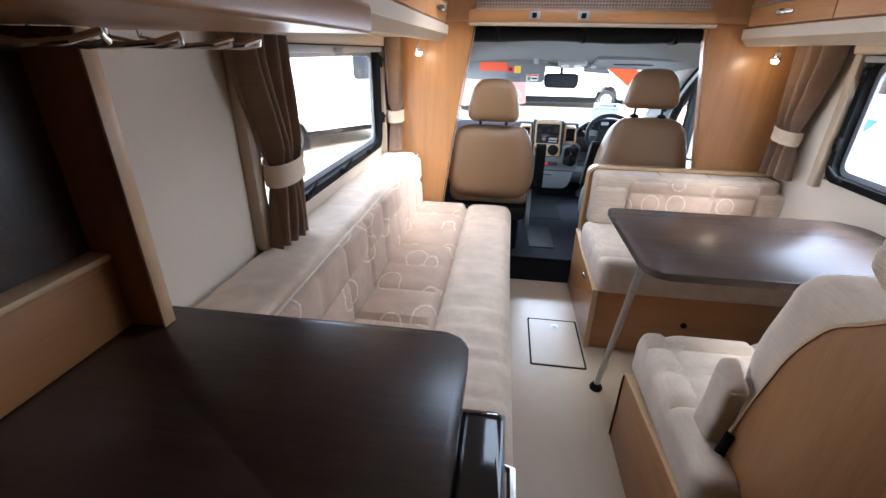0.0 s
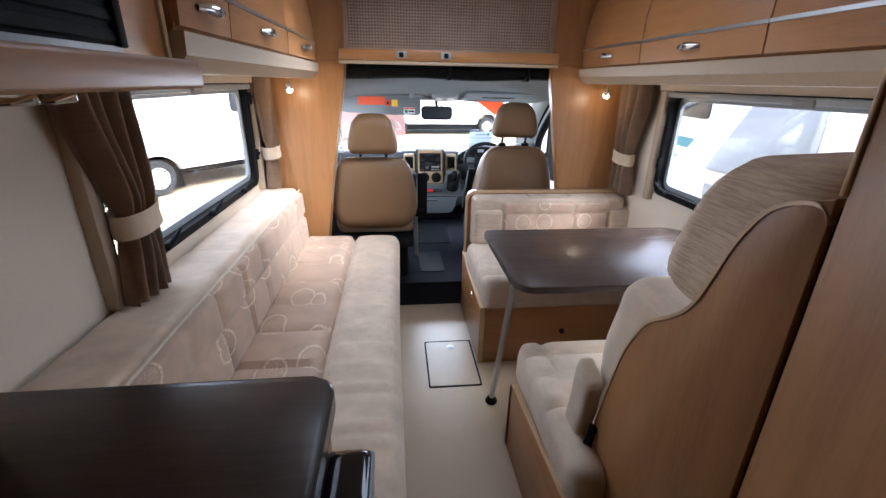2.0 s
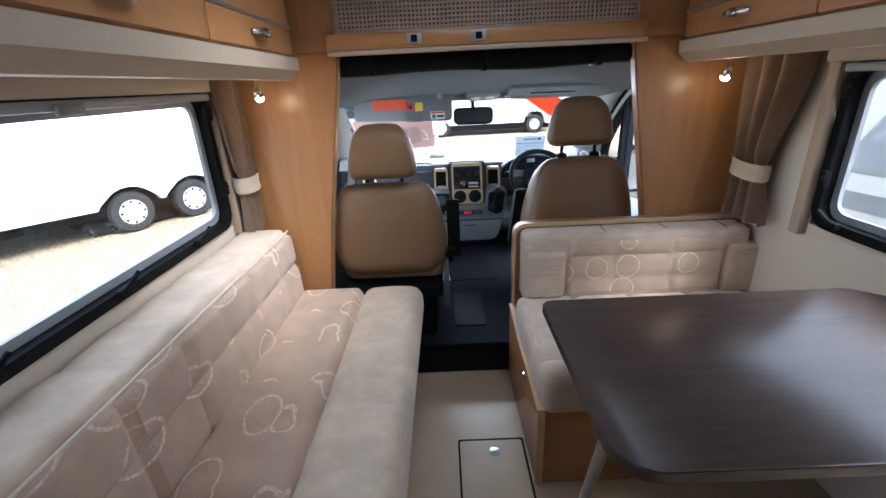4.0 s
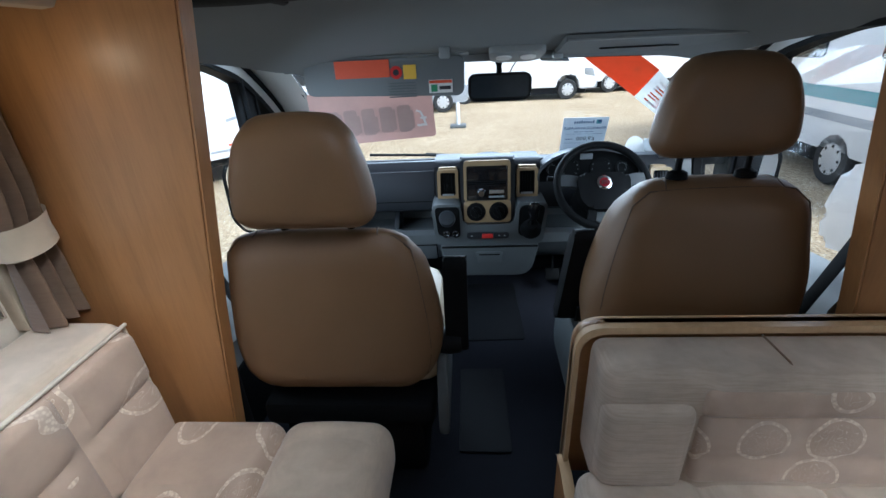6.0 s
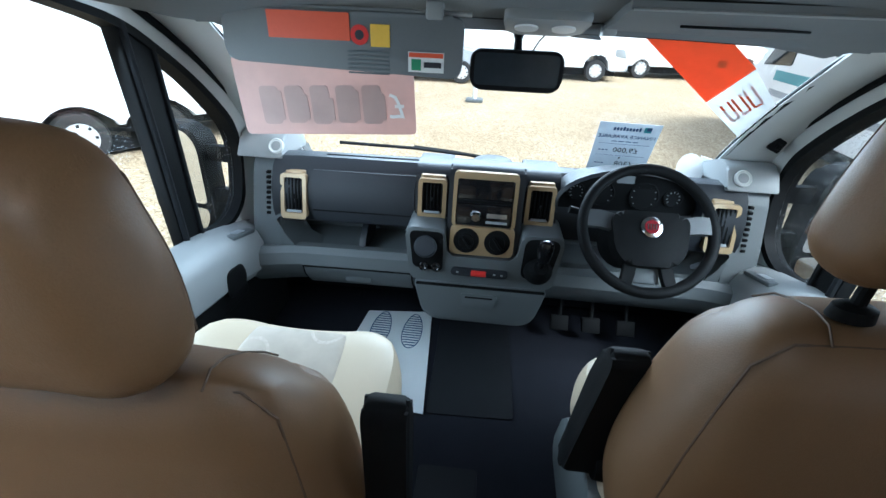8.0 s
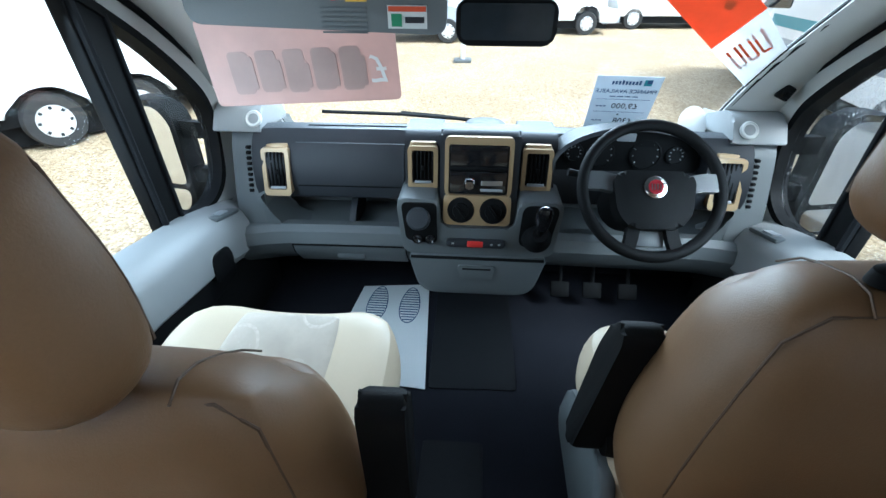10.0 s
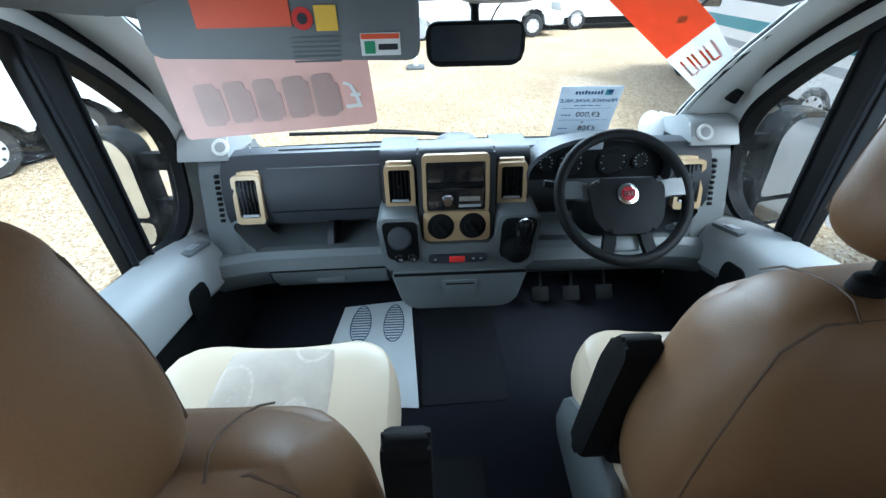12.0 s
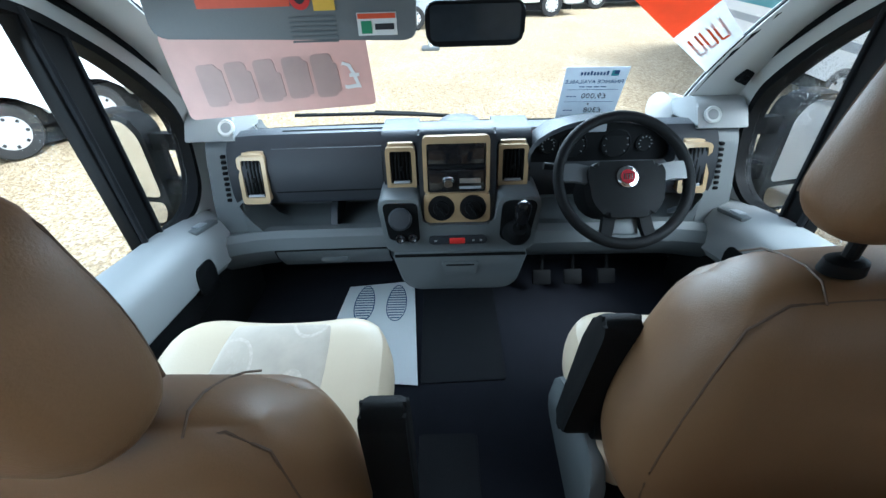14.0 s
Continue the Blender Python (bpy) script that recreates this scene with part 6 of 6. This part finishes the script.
for s in (-1, 1):
    part("spoke", turn(loft([[(s * x, y + dy, z) for dy, z in ((-0.024, -0.014), (0.024, -0.014), (0.024, 0.010), (-0.024, 0.010))] for x, y in ((0.092, 0.012), (0.13, 0.020), (0.174, 0.020))]), WM), SPOKE, wheel, "dark grey satin spoke")
    part("spoke", turn(loft([[(s * x - s * q, y, z) for q, z in ((-0.016, -0.014), (0.016, -0.014), (0.016, 0.008), (-0.016, 0.008))] for x, y in ((0.046, -0.095), (0.052, -0.13), (0.062, -0.164))]), WM), BLACK, wheel)
part("lower_bridge", turn(box(-0.036, 0.036, -0.150, -0.104, -0.024, -0.010, 0.006), WM), GREY, wheel, "grey lower bridge")
bd = part("badge", turn(lathe([(0.029, 0.024), (0.029, 0.028), (0.025, 0.030), (0.002, 0.030)], 28), WM), CHROME, wheel, "chrome badge ring")
part("badge_face", turn(lathe([(0.0195, 0.0301), (0.0185, 0.0310), (0.002, 0.0310)], 26), WM), BADGE_RED, bd, "dark red badge face")
for bx in (-0.0105, -0.0035, 0.0035, 0.0105):
    part("badge_bar", turn(box(bx - 0.0016, bx + 0.0016, -0.008, 0.008, 0.0309, 0.0316), WM), CHROME, bd)
part("column_cowl", turn(lathe([(0.060, -0.03), (0.065, -0.08), (0.080, -0.20)], 20), WM), BLACK, wheel, "black column cowl")
for s in (-1, 1):
    part("stalk", tube([WM @ Vector((s * 0.06, 0.035, -0.06)), WM @ Vector((s * 0.13, 0.045, -0.05)), WM @ Vector((s * 0.205, 0.055, -0.045))], [0.008, 0.008, 0.011], 10), BLACK, wheel, "control stalk")
part("ignition_key", turn(box(0.150, 0.175, -0.085, -0.072, -0.08, -0.03, 0.003), WM), SILVER, wheel)


# ---- cab seats ----
def cab_seat(xc, yb, ztop, drop, taper, head_at, inner, arm_at, arm_top, arm_lean, label):
    """drop: how far the top falls towards the front; taper: of the shoulders; head_at: centre, rear face, foot and height of the headrest; inner: the side of the seat, -1 or 1, towards the gangway."""
    st = thing("cab_seat", label, "seat", (xc, yb + 0.25, 0.165), "cab seats")
    half, thick = 0.265, 0.20

    def back(p, q):
        t, u = max(0, (p.z - ztop + 0.34) / 0.32), max(0, (0.68 - p.z) / 0.16)
        f = (q.y + 1) / 2
        p.x = xc + (p.x - xc) * (1 - (taper + 0.06 * f) * t ** 1.7 - 0.16 * u * u)
        p.y += -0.026 * math.sin(math.pi * min(1, max(0, (p.z - 0.52) / 0.50))) * (1 - f) * (1 - 0.5 * q.x * q.x) + 0.05 * (p.z - 0.55)
        p.y -= 0.02 * t * t * f
        p.z += -drop * t * t * f ** 1.4 + 0.012 * t * (1 - q.x * q.x)
        wob = noise.noise(Vector((p.x * 9, p.y * 9, p.z * 9))) * 0.004 + noise.noise(Vector((p.x * 31, p.y * 31, p.z * 23))) * 0.0012
        return p + Vector((0.4 * wob * (1 if q.x > 0 else -1), -wob * (1 - f), 0.5 * wob))

    part("backrest", cushion(xc - half, xc + half, yb, yb + thick, 0.512, ztop, 0.085, 0.022, back), TAN, st, "tan leatherette backrest")
    c = 0.0258
    zs = span(0.58, ztop - 0.055, 12)
    path = [(-half + c, z, -0.92) for z in zs] + [(x, ztop - c, x / half) for x in span(-half + 0.06, half - 0.06, 14)] + [(half - c, z, 0.92) for z in reversed(zs)]
    part("seam", tube([back(Vector((xc + x, yb + c, z)), Vector((qx, -0.8, 0.5))) for x, z, qx in path], 0.0020, 6), TAN_SEAM, st, "dark stitched seam")
    for s in (-1, 1):
        part("seam", tube([back(Vector((xc + s * 0.165, yb + d, ztop - h)), Vector((s * 0.62, -1 + 10 * d, 1))) for d, h in ((0.018, 0.022), (0.040, 0.006), (0.07, 0.0), (0.11, 0.0), (0.15, 0.003), (0.182, 0.022))], 0.0016, 6), TAN_SEAM, st, "dark stitched seam")
    xh, yh, z0, hh = head_at

    def head(p, q):
        t = (p.z - z0) / hh
        p.x = xh + (p.x - xh) * (1 - 0.34 * max(0, t) ** 2.2)
        p.y += 0.05 * (p.z - z0) - 0.012 * (1 - q.z * q.z) * max(0, -q.y)
        p.z += 0.010 * (1 - q.x * q.x) * max(0, q.z)
        return p + Vector((0, noise.noise(Vector((p.x * 14, p.z * 14, 3.0 + xc))) * 0.003, 0))

    part("headrest", cushion(xh - 0.148, xh + 0.148, yh, yh + 0.100, z0, z0 + hh, 0.046, 0.02, head), TAN, st, "tan leatherette headrest")
    cc = 0.0145
    rim = [(-0.148 + cc, z0 + 0.03 + k * (hh - 0.07) / 8) for k in range(9)] + [(x, z0 + hh - cc) for x in span(-0.10, 0.10, 8)] + [(0.148 - cc, z0 + hh - 0.04 - k * (hh - 0.07) / 8) for k in range(9)]
    part("seam", tube([head(Vector((xh + x, yh + 0.100 - cc, z)), Vector((x / 0.148, 0.75, 0.4 if z < z0 + hh - 0.02 else 1))) for x, z in rim], 0.0026, 6), TAN_SEAM, st, "dark stitched seam")
    for s in (-1, 1):
        po = part("headrest_post", tube([(xh + s * 0.075, max(yh + 0.055, yb + 0.07), ztop - 0.03), (xh + s * 0.075, yh + 0.055, z0 + 0.03)], 0.0075, 10), BLACK, st, "black headrest post")
        if z0 > ztop + 0.035:
            part("collar", lathe([(0.021, -0.006), (0.019, 0.008), (0.011, 0.013)], 18, Matrix.Translation((xh + s * 0.075, yh + 0.055, ztop + 0.004)) @ Matrix.Diagonal((1.2, 0.8, 1, 1))), BLACK, po)

    def pad(p, q):
        p.x = xc + (p.x - xc) * (1 - 0.34 * max(0, q.y) ** 5)
        p.z += 0.022 * q.x * q.x * max(0, q.z) - 0.015 * max(0, q.y) ** 4 * max(0, q.z) + 0.022 * q.y * max(0, q.z)
        return p

    part("seat_cushion", cushion(xc - 0.258, xc + 0.258, yb + 0.10, 3.050, 0.455, 0.602, 0.06, 0.03, pad), TAN_LIGHT, st, "pale tan leatherette cushion")

    def pad2(p, q):
        p.x = xc + (p.x - xc) * (1 - 0.13 * q.y)
        p.z += -0.015 * max(0, q.y) ** 4 + 0.022 * q.y
        return p

    part("seat_insert", cushion(xc - 0.125, xc + 0.135, yb + 0.22, 3.010, 0.53, 0.6135, 0.02, 0.02, pad2), SUEDE, st, "pale suede insert with stitched swirls")
    part("back_insert", cushion(xc - 0.13, xc + 0.13, yb + 0.13, yb + 0.190, 0.60, 0.80, 0.02, 0.04, lambda p, q: Vector((p.x, p.y + 0.07 * (p.z - 0.55), p.z))), SUEDE, st, "pale suede insert")
    part("pedestal", box(xc - 0.20, xc + 0.20, yb + 0.06, 2.96, 0.166, 0.40, 0.02), BLACK, st, "black seat pedestal")
    part("seat_pan", box(xc - 0.235, xc + 0.235, yb + 0.03, 3.0, 0.385, 0.465, 0.02), BLACK, st, "black seat pan")
    xa, ya = arm_at
    arm = [(ya - 0.016, arm_top - 0.28), (ya + 0.035, arm_top - 0.29), (ya + 0.045, arm_top - 0.08), (ya + 0.032, arm_top - 0.012), (ya, arm_top), (ya - 0.016, arm_top - 0.02)]
    bm = slab(rounded(arm, 0.018, 5), "x", xa - 0.030, xa + 0.030, 0.010)
    for v in bm.verts:
        v.co.x += arm_lean * (v.co.z - arm_top)
    part("armrest", bm, BLACK, st, "black folding armrest, raised")
    part("armrest_pivot", lathe([(0.03, -0.03), (0.034, 0.0), (0.03, 0.03)], 20, Matrix.Translation((xa - inner * 0.02, ya, 0.60)) @ Matrix.Rotation(radians(90), 4, "Y")), BLACK, st)
    cover = rounded([(yb + 0.06, 0.30), (yb + 0.40, 0.34), (yb + 0.36, 0.50), (yb + 0.20, 0.585), (yb + 0.10, 0.55)], 0.04, 5)
    part("side_cover", slab(cover, "x", xc + inner * 0.240, xc + inner * 0.268, 0.008), GREY, st, "grey-blue plastic side cover")
    bk = part("belt_buckle", turn(box(xa - inner * 0.02 - 0.014, xa - inner * 0.02 + 0.014, yb + 0.205, yb + 0.245, 0.50, 0.60, 0.006), about((xa, yb + 0.22, 0.5), "X", -12)), BLACK, st, "black belt buckle")
    part("release", turn(box(xa - inner * 0.02 - 0.011, xa - inner * 0.02 + 0.011, yb + 0.212, yb + 0.238, 0.598, 0.607, 0.003), about((xa, yb + 0.22, 0.5), "X", -12)), RED, bk, "red release button")


cab_seat(-0.445, 2.490, 0.976, 0.118, 0.16, (-0.444, 2.452, 0.988, 0.220), 1, (-0.147, 2.615), 0.855, 0.0, "tan leatherette passenger cab seat with its armrest raised")
cab_seat(0.455, 2.585, 1.022, 0.045, 0.24, (0.440, 2.605, 1.070, 0.203), -1, (0.202, 2.755), 0.858, 0.12, "tan leatherette driver seat with its headrest pulled up")

# ---- cab floor ----
solo("rubber_mat", slab(rounded([(-0.160, 3.175), (0.118, 3.185), (0.118, 3.66), (-0.165, 3.66)], 0.015, 3), "z", 0.1655, 0.172, 0.002), RUBBER, "ribbed black rubber mat between the seats", "mat")
solo("gangway_mat", slab(rounded([(-0.155, 2.62), (0.01, 2.62), (0.01, 3.00), (-0.155, 3.00)], 0.012, 3), "z", 0.1655, 0.171, 0.002), RUBBER, "black rubber mat between the cab seats", "mat")
pm = thing("paper_mat", "white paper floor mat printed with two striped footprints", "mat", (-0.35, 3.45, 0.166))
part("sheet", slab([(-0.520, 3.20), (-0.168, 3.165), (-0.205, 3.690), (-0.470, 3.660)], "z", 0.1745, 0.1760), PROTECT, pm)
for fx, fy in ((-0.395, 3.56), (-0.268, 3.56)):
    out = [(fx + 0.040 * math.cos(a) * (1 - 0.12 * math.sin(a)), fy + 0.105 * math.sin(a)) for a in span(0, 2 * math.pi, 28)[:-1]]
    ins = [(fx + 0.036 * math.cos(a) * (1 - 0.12 * math.sin(a)), fy + 0.100 * math.sin(a)) for a in span(0, 2 * math.pi, 28)[:-1]]
    ft = part("footprint", ring_slab(out, ins, "z", 0.1761, 0.1767), BLUE_INK, pm, "printed footprint outline")
    for i in range(13):
        yy = fy - 0.086 + i * 0.0143
        h = 0.036 * math.sqrt(max(0.0, 1 - ((yy - fy) / 0.1) ** 2))
        part("stripe", box(fx - h, fx + h, yy - 0.0028, yy + 0.0028, 0.1761, 0.1767), BLUE_INK, ft)
for px in (0.30, 0.42, 0.55):
    pd = thing("pedal", "black foot pedal under the steering column", "pedal", (px, 3.62, 0.25), "foot pedals")
    part("pad", turn(box(px - 0.035, px + 0.035, 3.585, 3.60, 0.225, 0.285, 0.006), about((px, 3.6, 0.25), "X", -35)), BLACK, pd)
    part("arm", tube([(px, 3.60, 0.26), (px + 0.005, 3.66, 0.34), (px + 0.005, 3.75, 0.42)], 0.008, 8), BLACK, pd)
solo("footwell_wall", join(box(-0.95, 0.95, 3.93, 3.98, 0.165, 0.60), box(-0.95, 0.95, 3.80, 3.95, 0.165, 0.30, 0.05)), CARPET, "dark carpeted bulkhead under the dashboard", "wall", kind="structure")

# ---- the yard outside ----
GZ = -0.56
bm = bmesh.new()
bmesh.ops.create_grid(bm, x_segments=40, y_segments=40, size=400, matrix=Matrix.Translation((0, 0, GZ)))
solo("ground", bm, GRAVEL, "yellow gravel yard, damp from rain", "ground", kind="structure")


def road_wheel(parent, m, r, w, name="wheel"):
    """A tyre with a slotted trim; m puts its axle on local z."""
    ty = part(name, lathe([(r * 0.62, -w / 2), (r * 0.92, -w / 2), (r, -w * 0.3), (r, w * 0.3), (r * 0.92, w / 2), (r * 0.62, w / 2)], 32, m), TYRE, parent, "black tyre")
    part("rim", lathe([(r * 0.64, w * 0.40), (r * 0.60, w * 0.50), (r * 0.30, w * 0.56), (r * 0.10, w * 0.54), (0.002, w * 0.54)], 32, m), ALLOY, ty, "silver wheel trim")
    for k in range(8):
        a = 2 * math.pi * k / 8
        part("slot", turn(box(r * 0.44, r * 0.56, -r * 0.055, r * 0.055, w * 0.50, w * 0.555, 0.006), m @ Matrix.Rotation(a, 4, "Z")), DARK_PANE, ty)


def body_profile(length, h0, h1, nose, tail):
    return rounded([(-length / 2, h0), (length / 2 - 0.1, h0), (length / 2, h0 + 0.35), (length / 2 - nose, h1), (-length / 2 + tail, h1), (-length / 2, h1 - 0.5)], [0.1, 0.15, 0.3, 0.3, 0.3, 0.2], 6)


def place(ob, x, y, degrees):
    ob.matrix_basis = Matrix.Translation((x, y, GZ)) @ Matrix.Rotation(radians(degrees), 4, "Z")


SIDE_IN = Matrix.Rotation(radians(90), 4, "X")


def twin_axle_caravan(label):
    """Local x along the body; the side at local y = 0 faces -y."""
    c = thing("caravan", label, "caravan")
    L, h0, h1 = 7.0, 0.42, 2.55
    pts = [(-L / 2, h0 + 0.05)]
    for wx in (-0.46, 0.46):
        pts += [(wx + 0.43 * math.cos(a), max(h0, 0.30 + 0.43 * math.sin(a))) for a in span(math.pi * 0.93, math.pi * 0.07, 10)]
    pts += [(L / 2 - 0.25, h0), (L / 2, h0 + 0.5), (L / 2 - 0.35, h1 - 0.35), (L / 2 - 0.8, h1), (-L / 2 + 0.4, h1), (-L / 2, h1 - 0.4)]
    part("body", slab(pts, "y", 0.0, 2.25, 0.03), WHITE, c, "white body side")
    part("underside", box(-L / 2 + 0.1, L / 2 - 0.3, 0.12, 2.1, 0.30, 0.60), BLACK, c)
    part("arch_liner", box(-1.0, 1.0, 0.25, 2.0, 0.05, 0.75), BLACK, c)
    part("skirt_line", box(-L / 2 + 0.05, -0.95, -0.012, 0.0, 0.52, 0.56, 0.004), SILVER, c, "grey skirt line")
    part("skirt_line", box(0.95, L / 2 - 0.1, -0.012, 0.0, 0.52, 0.56, 0.004), SILVER, c, "grey skirt line")
    part("stripe", slab([(1.3, 0.95), (3.2, 1.25), (3.3, 1.32), (1.3, 1.0)], "y", -0.006, 0.0), SILVER, c, "grey side graphic")
    for wx in (-0.46, 0.46):
        road_wheel(c, Matrix.Translation((wx, 0.13, 0.31)) @ SIDE_IN, 0.31, 0.20)
    for wx0, wx1 in ((-2.9, -1.9), (2.0, 3.0)):
        w = part("window", slab(rounded(rect(wx0, wx1, 1.35, 2.0), 0.08, 4), "y", -0.03, 0.0, 0.008), DARK_PANE, c, "dark tinted window")
    part("marker_lamp", box(1.25, 1.33, -0.02, 0.0, 0.60, 0.63, 0.004), ORANGE_LABEL, c, "orange marker lamp")
    return c


def motorhome(label, length=6.6, stripe=None):
    """Local x forwards; the side at local y = 0 faces -y."""
    c = thing("motorhome", label, "motorhome", group="parked motorhomes")
    L = length
    pts = [(-L / 2, 0.40), (L / 2 - 1.36, 0.40), (L / 2 - 1.30, 0.72), (L / 2 - 0.97, 0.84), (L / 2 - 0.64, 0.72), (L / 2 - 0.58, 0.35), (L / 2 - 0.04, 0.35), (L / 2, 0.55), (L / 2 - 0.06, 0.95), (L / 2 - 0.75, 1.25), (L / 2 - 1.45, 2.05), (L / 2 - 1.2, 2.25), (L / 2 - 1.5, 2.75), (-L / 2 + 0.2, 2.80), (-L / 2, 2.6)]
    part("body", slab(rounded(pts, 0.06, 3), "y", 0.0, 2.15, 0.05), WHITE, c, "white body")
    part("underside", box(-L / 2 + 0.2, L / 2 - 0.3, 0.15, 2.0, 0.18, 0.45), BLACK, c)
    ws = slab([(L / 2 - 0.80, 1.30), (L / 2 - 1.44, 2.02), (L / 2 - 1.40, 2.05), (L / 2 - 0.76, 1.33)], "y", 0.15, 2.0)
    part("windscreen", ws, DARK_PANE, c, "dark windscreen")
    part("cab_window", slab(rounded([(L / 2 - 1.95, 1.28), (L / 2 - 0.95, 1.22), (L / 2 - 1.50, 1.88), (L / 2 - 1.95, 1.92)], 0.05, 3), "y", -0.012, 0.0, 0.004), DARK_PANE, c, "dark cab side window")
    for a, b in ((-L / 2 + 0.5, -L / 2 + 1.4), (-0.9, 0.3)):
        part("window", slab(rounded(rect(a, b, 1.5, 2.05), 0.07, 4), "y", -0.025, 0.0, 0.006), DARK_PANE, c, "dark tinted window")
    part("bumper", slab(rounded([(L / 2 - 0.5, 0.32), (L / 2 + 0.03, 0.34), (L / 2 + 0.05, 0.58), (L / 2 - 0.5, 0.60)], 0.05, 3), "y", 0.02, 2.13, 0.02), SILVER, c, "grey bumper")
    part("headlamp", slab(rounded([(L / 2 - 0.42, 0.78), (L / 2 - 0.06, 0.72), (L / 2 - 0.16, 0.98), (L / 2 - 0.45, 1.0)], 0.04, 3), "y", -0.01, 0.12, 0.01), PALE_GREY, c, "clear headlamp")
    if stripe:
        part("stripe", box(-L / 2 + 0.05, L / 2 - 1.5, -0.006, 0.0, 1.02, 1.18), stripe, c, "coloured body stripe")
        part("stripe", box(-L / 2 + 0.05, L / 2 - 1.5, -0.006, 0.0, 0.78, 0.88), SILVER, c, "grey body stripe")
    for wx in (L / 2 - 0.97, -L / 2 + 1.7):
        road_wheel(c, Matrix.Translation((wx, 0.10, 0.33)) @ SIDE_IN, 0.33, 0.2)
    return c


van = twin_axle_caravan("white twin-axle caravan with silver wheel trims on the gravel")
place(van, -4.62, 7.32, 55)

near = thing("neighbour_motorhome", "white coachbuilt motorhome parked close alongside", "motorhome")
pts = [(-6.0, 0.40), (0.85, 0.40), (0.92, 0.75), (1.25, 0.86), (1.58, 0.75), (1.66, 0.38), (2.1, 0.38), (2.18, 0.60), (2.10, 0.98), (1.35, 1.30), (0.55, 2.05), (0.80, 2.25), (0.55, 2.85), (-6.0, 2.9)]
part("body", slab(rounded(pts, 0.07, 3), "y", 0.0, 2.2, 0.06), WHITE, near, "white body")
part("windscreen", slab([(1.30, 1.36), (0.60, 2.02), (0.64, 2.05), (1.34, 1.39)], "y", 0.15, 2.05), SILVER, near, "dark windscreen")
part("cab_window", slab(rounded([(-0.1, 1.28), (0.95, 1.24), (0.50, 1.90), (-0.1, 1.94)], 0.05, 3), "y", -0.012, 0.0, 0.004), SILVER, near, "dark cab window")
lv = part("louvre_panel", slab(rounded(rect(-1.55, -0.75, 1.75, 2.15), 0.03, 3), "y", -0.015, 0.0, 0.004), SILVER, near, "grey louvred vent")
for i in range(9):
    part("louvre", turn(box(-1.52, -0.78, -0.030, -0.012, 1.775 + 0.04 * i, 1.80 + 0.04 * i, 0.003), about((-1.1, -0.02, 1.79 + 0.04 * i), "X", -20)), PALE_GREY, lv)
part("stripe", slab([(-3.0, 1.15), (0.9, 1.0), (0.9, 1.12), (-3.0, 1.3)], "y", -0.006, 0.0), SILVER, near, "grey side graphic")
road_wheel(near, Matrix.Translation((1.25, 0.10, 0.33)) @ SIDE_IN, 0.33, 0.2)
near.matrix_basis = Matrix.Translation((2.55, 2.7, GZ)) @ Matrix.Rotation(radians(90), 4, "Z") @ Matrix.Diagonal((1, -1, 1, 1))

stripy = motorhome("white motorhome with teal and grey stripes along its side", 6.6, TEAL)
stripy.matrix_basis = Matrix.Translation((4.7, 9.0, GZ)) @ Matrix.Rotation(radians(84), 4, "Z") @ Matrix.Diagonal((1, -1, 1, 1))

far = motorhome("white motorhome in the far row on the gravel", 6.2)
place(far, 1.2, 17.4, 3)
for x, y, a in ((6.6, 19.2, 4), (-6.4, 18.0, 2), (13.0, 19.8, 5)):
    copy_thing(far, Matrix.Translation((x, y, GZ)) @ Matrix.Rotation(radians(a), 4, "Z"))
car = thing("estate_car", "dark estate car parked in the far row", "car")
part("body", slab(rounded([(-2.1, 0.28), (2.1, 0.28), (2.15, 0.75), (1.2, 0.95), (0.5, 1.42), (-1.6, 1.45), (-2.1, 0.95)], 0.08, 4), "y", 0.0, 1.7, 0.06), SILVER, car, "dark grey body")
part("side_glass", slab(rounded([(-1.6, 0.98), (0.95, 0.98), (0.42, 1.36), (-1.5, 1.38)], 0.05, 3), "y", -0.012, 0.0, 0.004), DARK_PANE, car, "dark side windows")
for wx in (-1.3, 1.35):
    road_wheel(car, Matrix.Translation((wx, 0.06, 0.31)) @ SIDE_IN, 0.31, 0.19)
place(car, -2.2, 15.4, 6)
post = thing("bollard", "short white marker post on the gravel", "post", (0.1, 12.5, GZ))
part("shaft", lathe([(0.05, 0.0), (0.05, 0.55), (0.04, 0.6), (0.002, 0.61)], 16, Matrix.Translation((-0.35, 12.8, GZ))), WHITE_LABEL, post)
part("foot", box(-0.55, -0.15, 12.62, 12.98, GZ, GZ + 0.07, 0.02), GREY, post)

rnd = random.Random(4)
bm = bmesh.new()
for i in range(420):
    x = -60 + 120 * rnd.random()
    r = 0.5 + 0.9 * rnd.random()
    bmesh.ops.create_icosphere(bm, subdivisions=1, radius=r, matrix=Matrix.Translation((x, 52 + 3 * rnd.random(), GZ + 0.4 + 2.6 * rnd.random())) @ Matrix.Diagonal((1, 0.8, 0.7 + 0.5 * rnd.random(), 1)))
for v in bm.verts:
    v.co += Vector((rnd.uniform(-0.15, 0.15), rnd.uniform(-0.15, 0.15), rnd.uniform(-0.15, 0.15)))
solo("far_hedge", bm, HEDGE, "distant ragged green hedge beyond the yard", "hedge", kind="stuff")
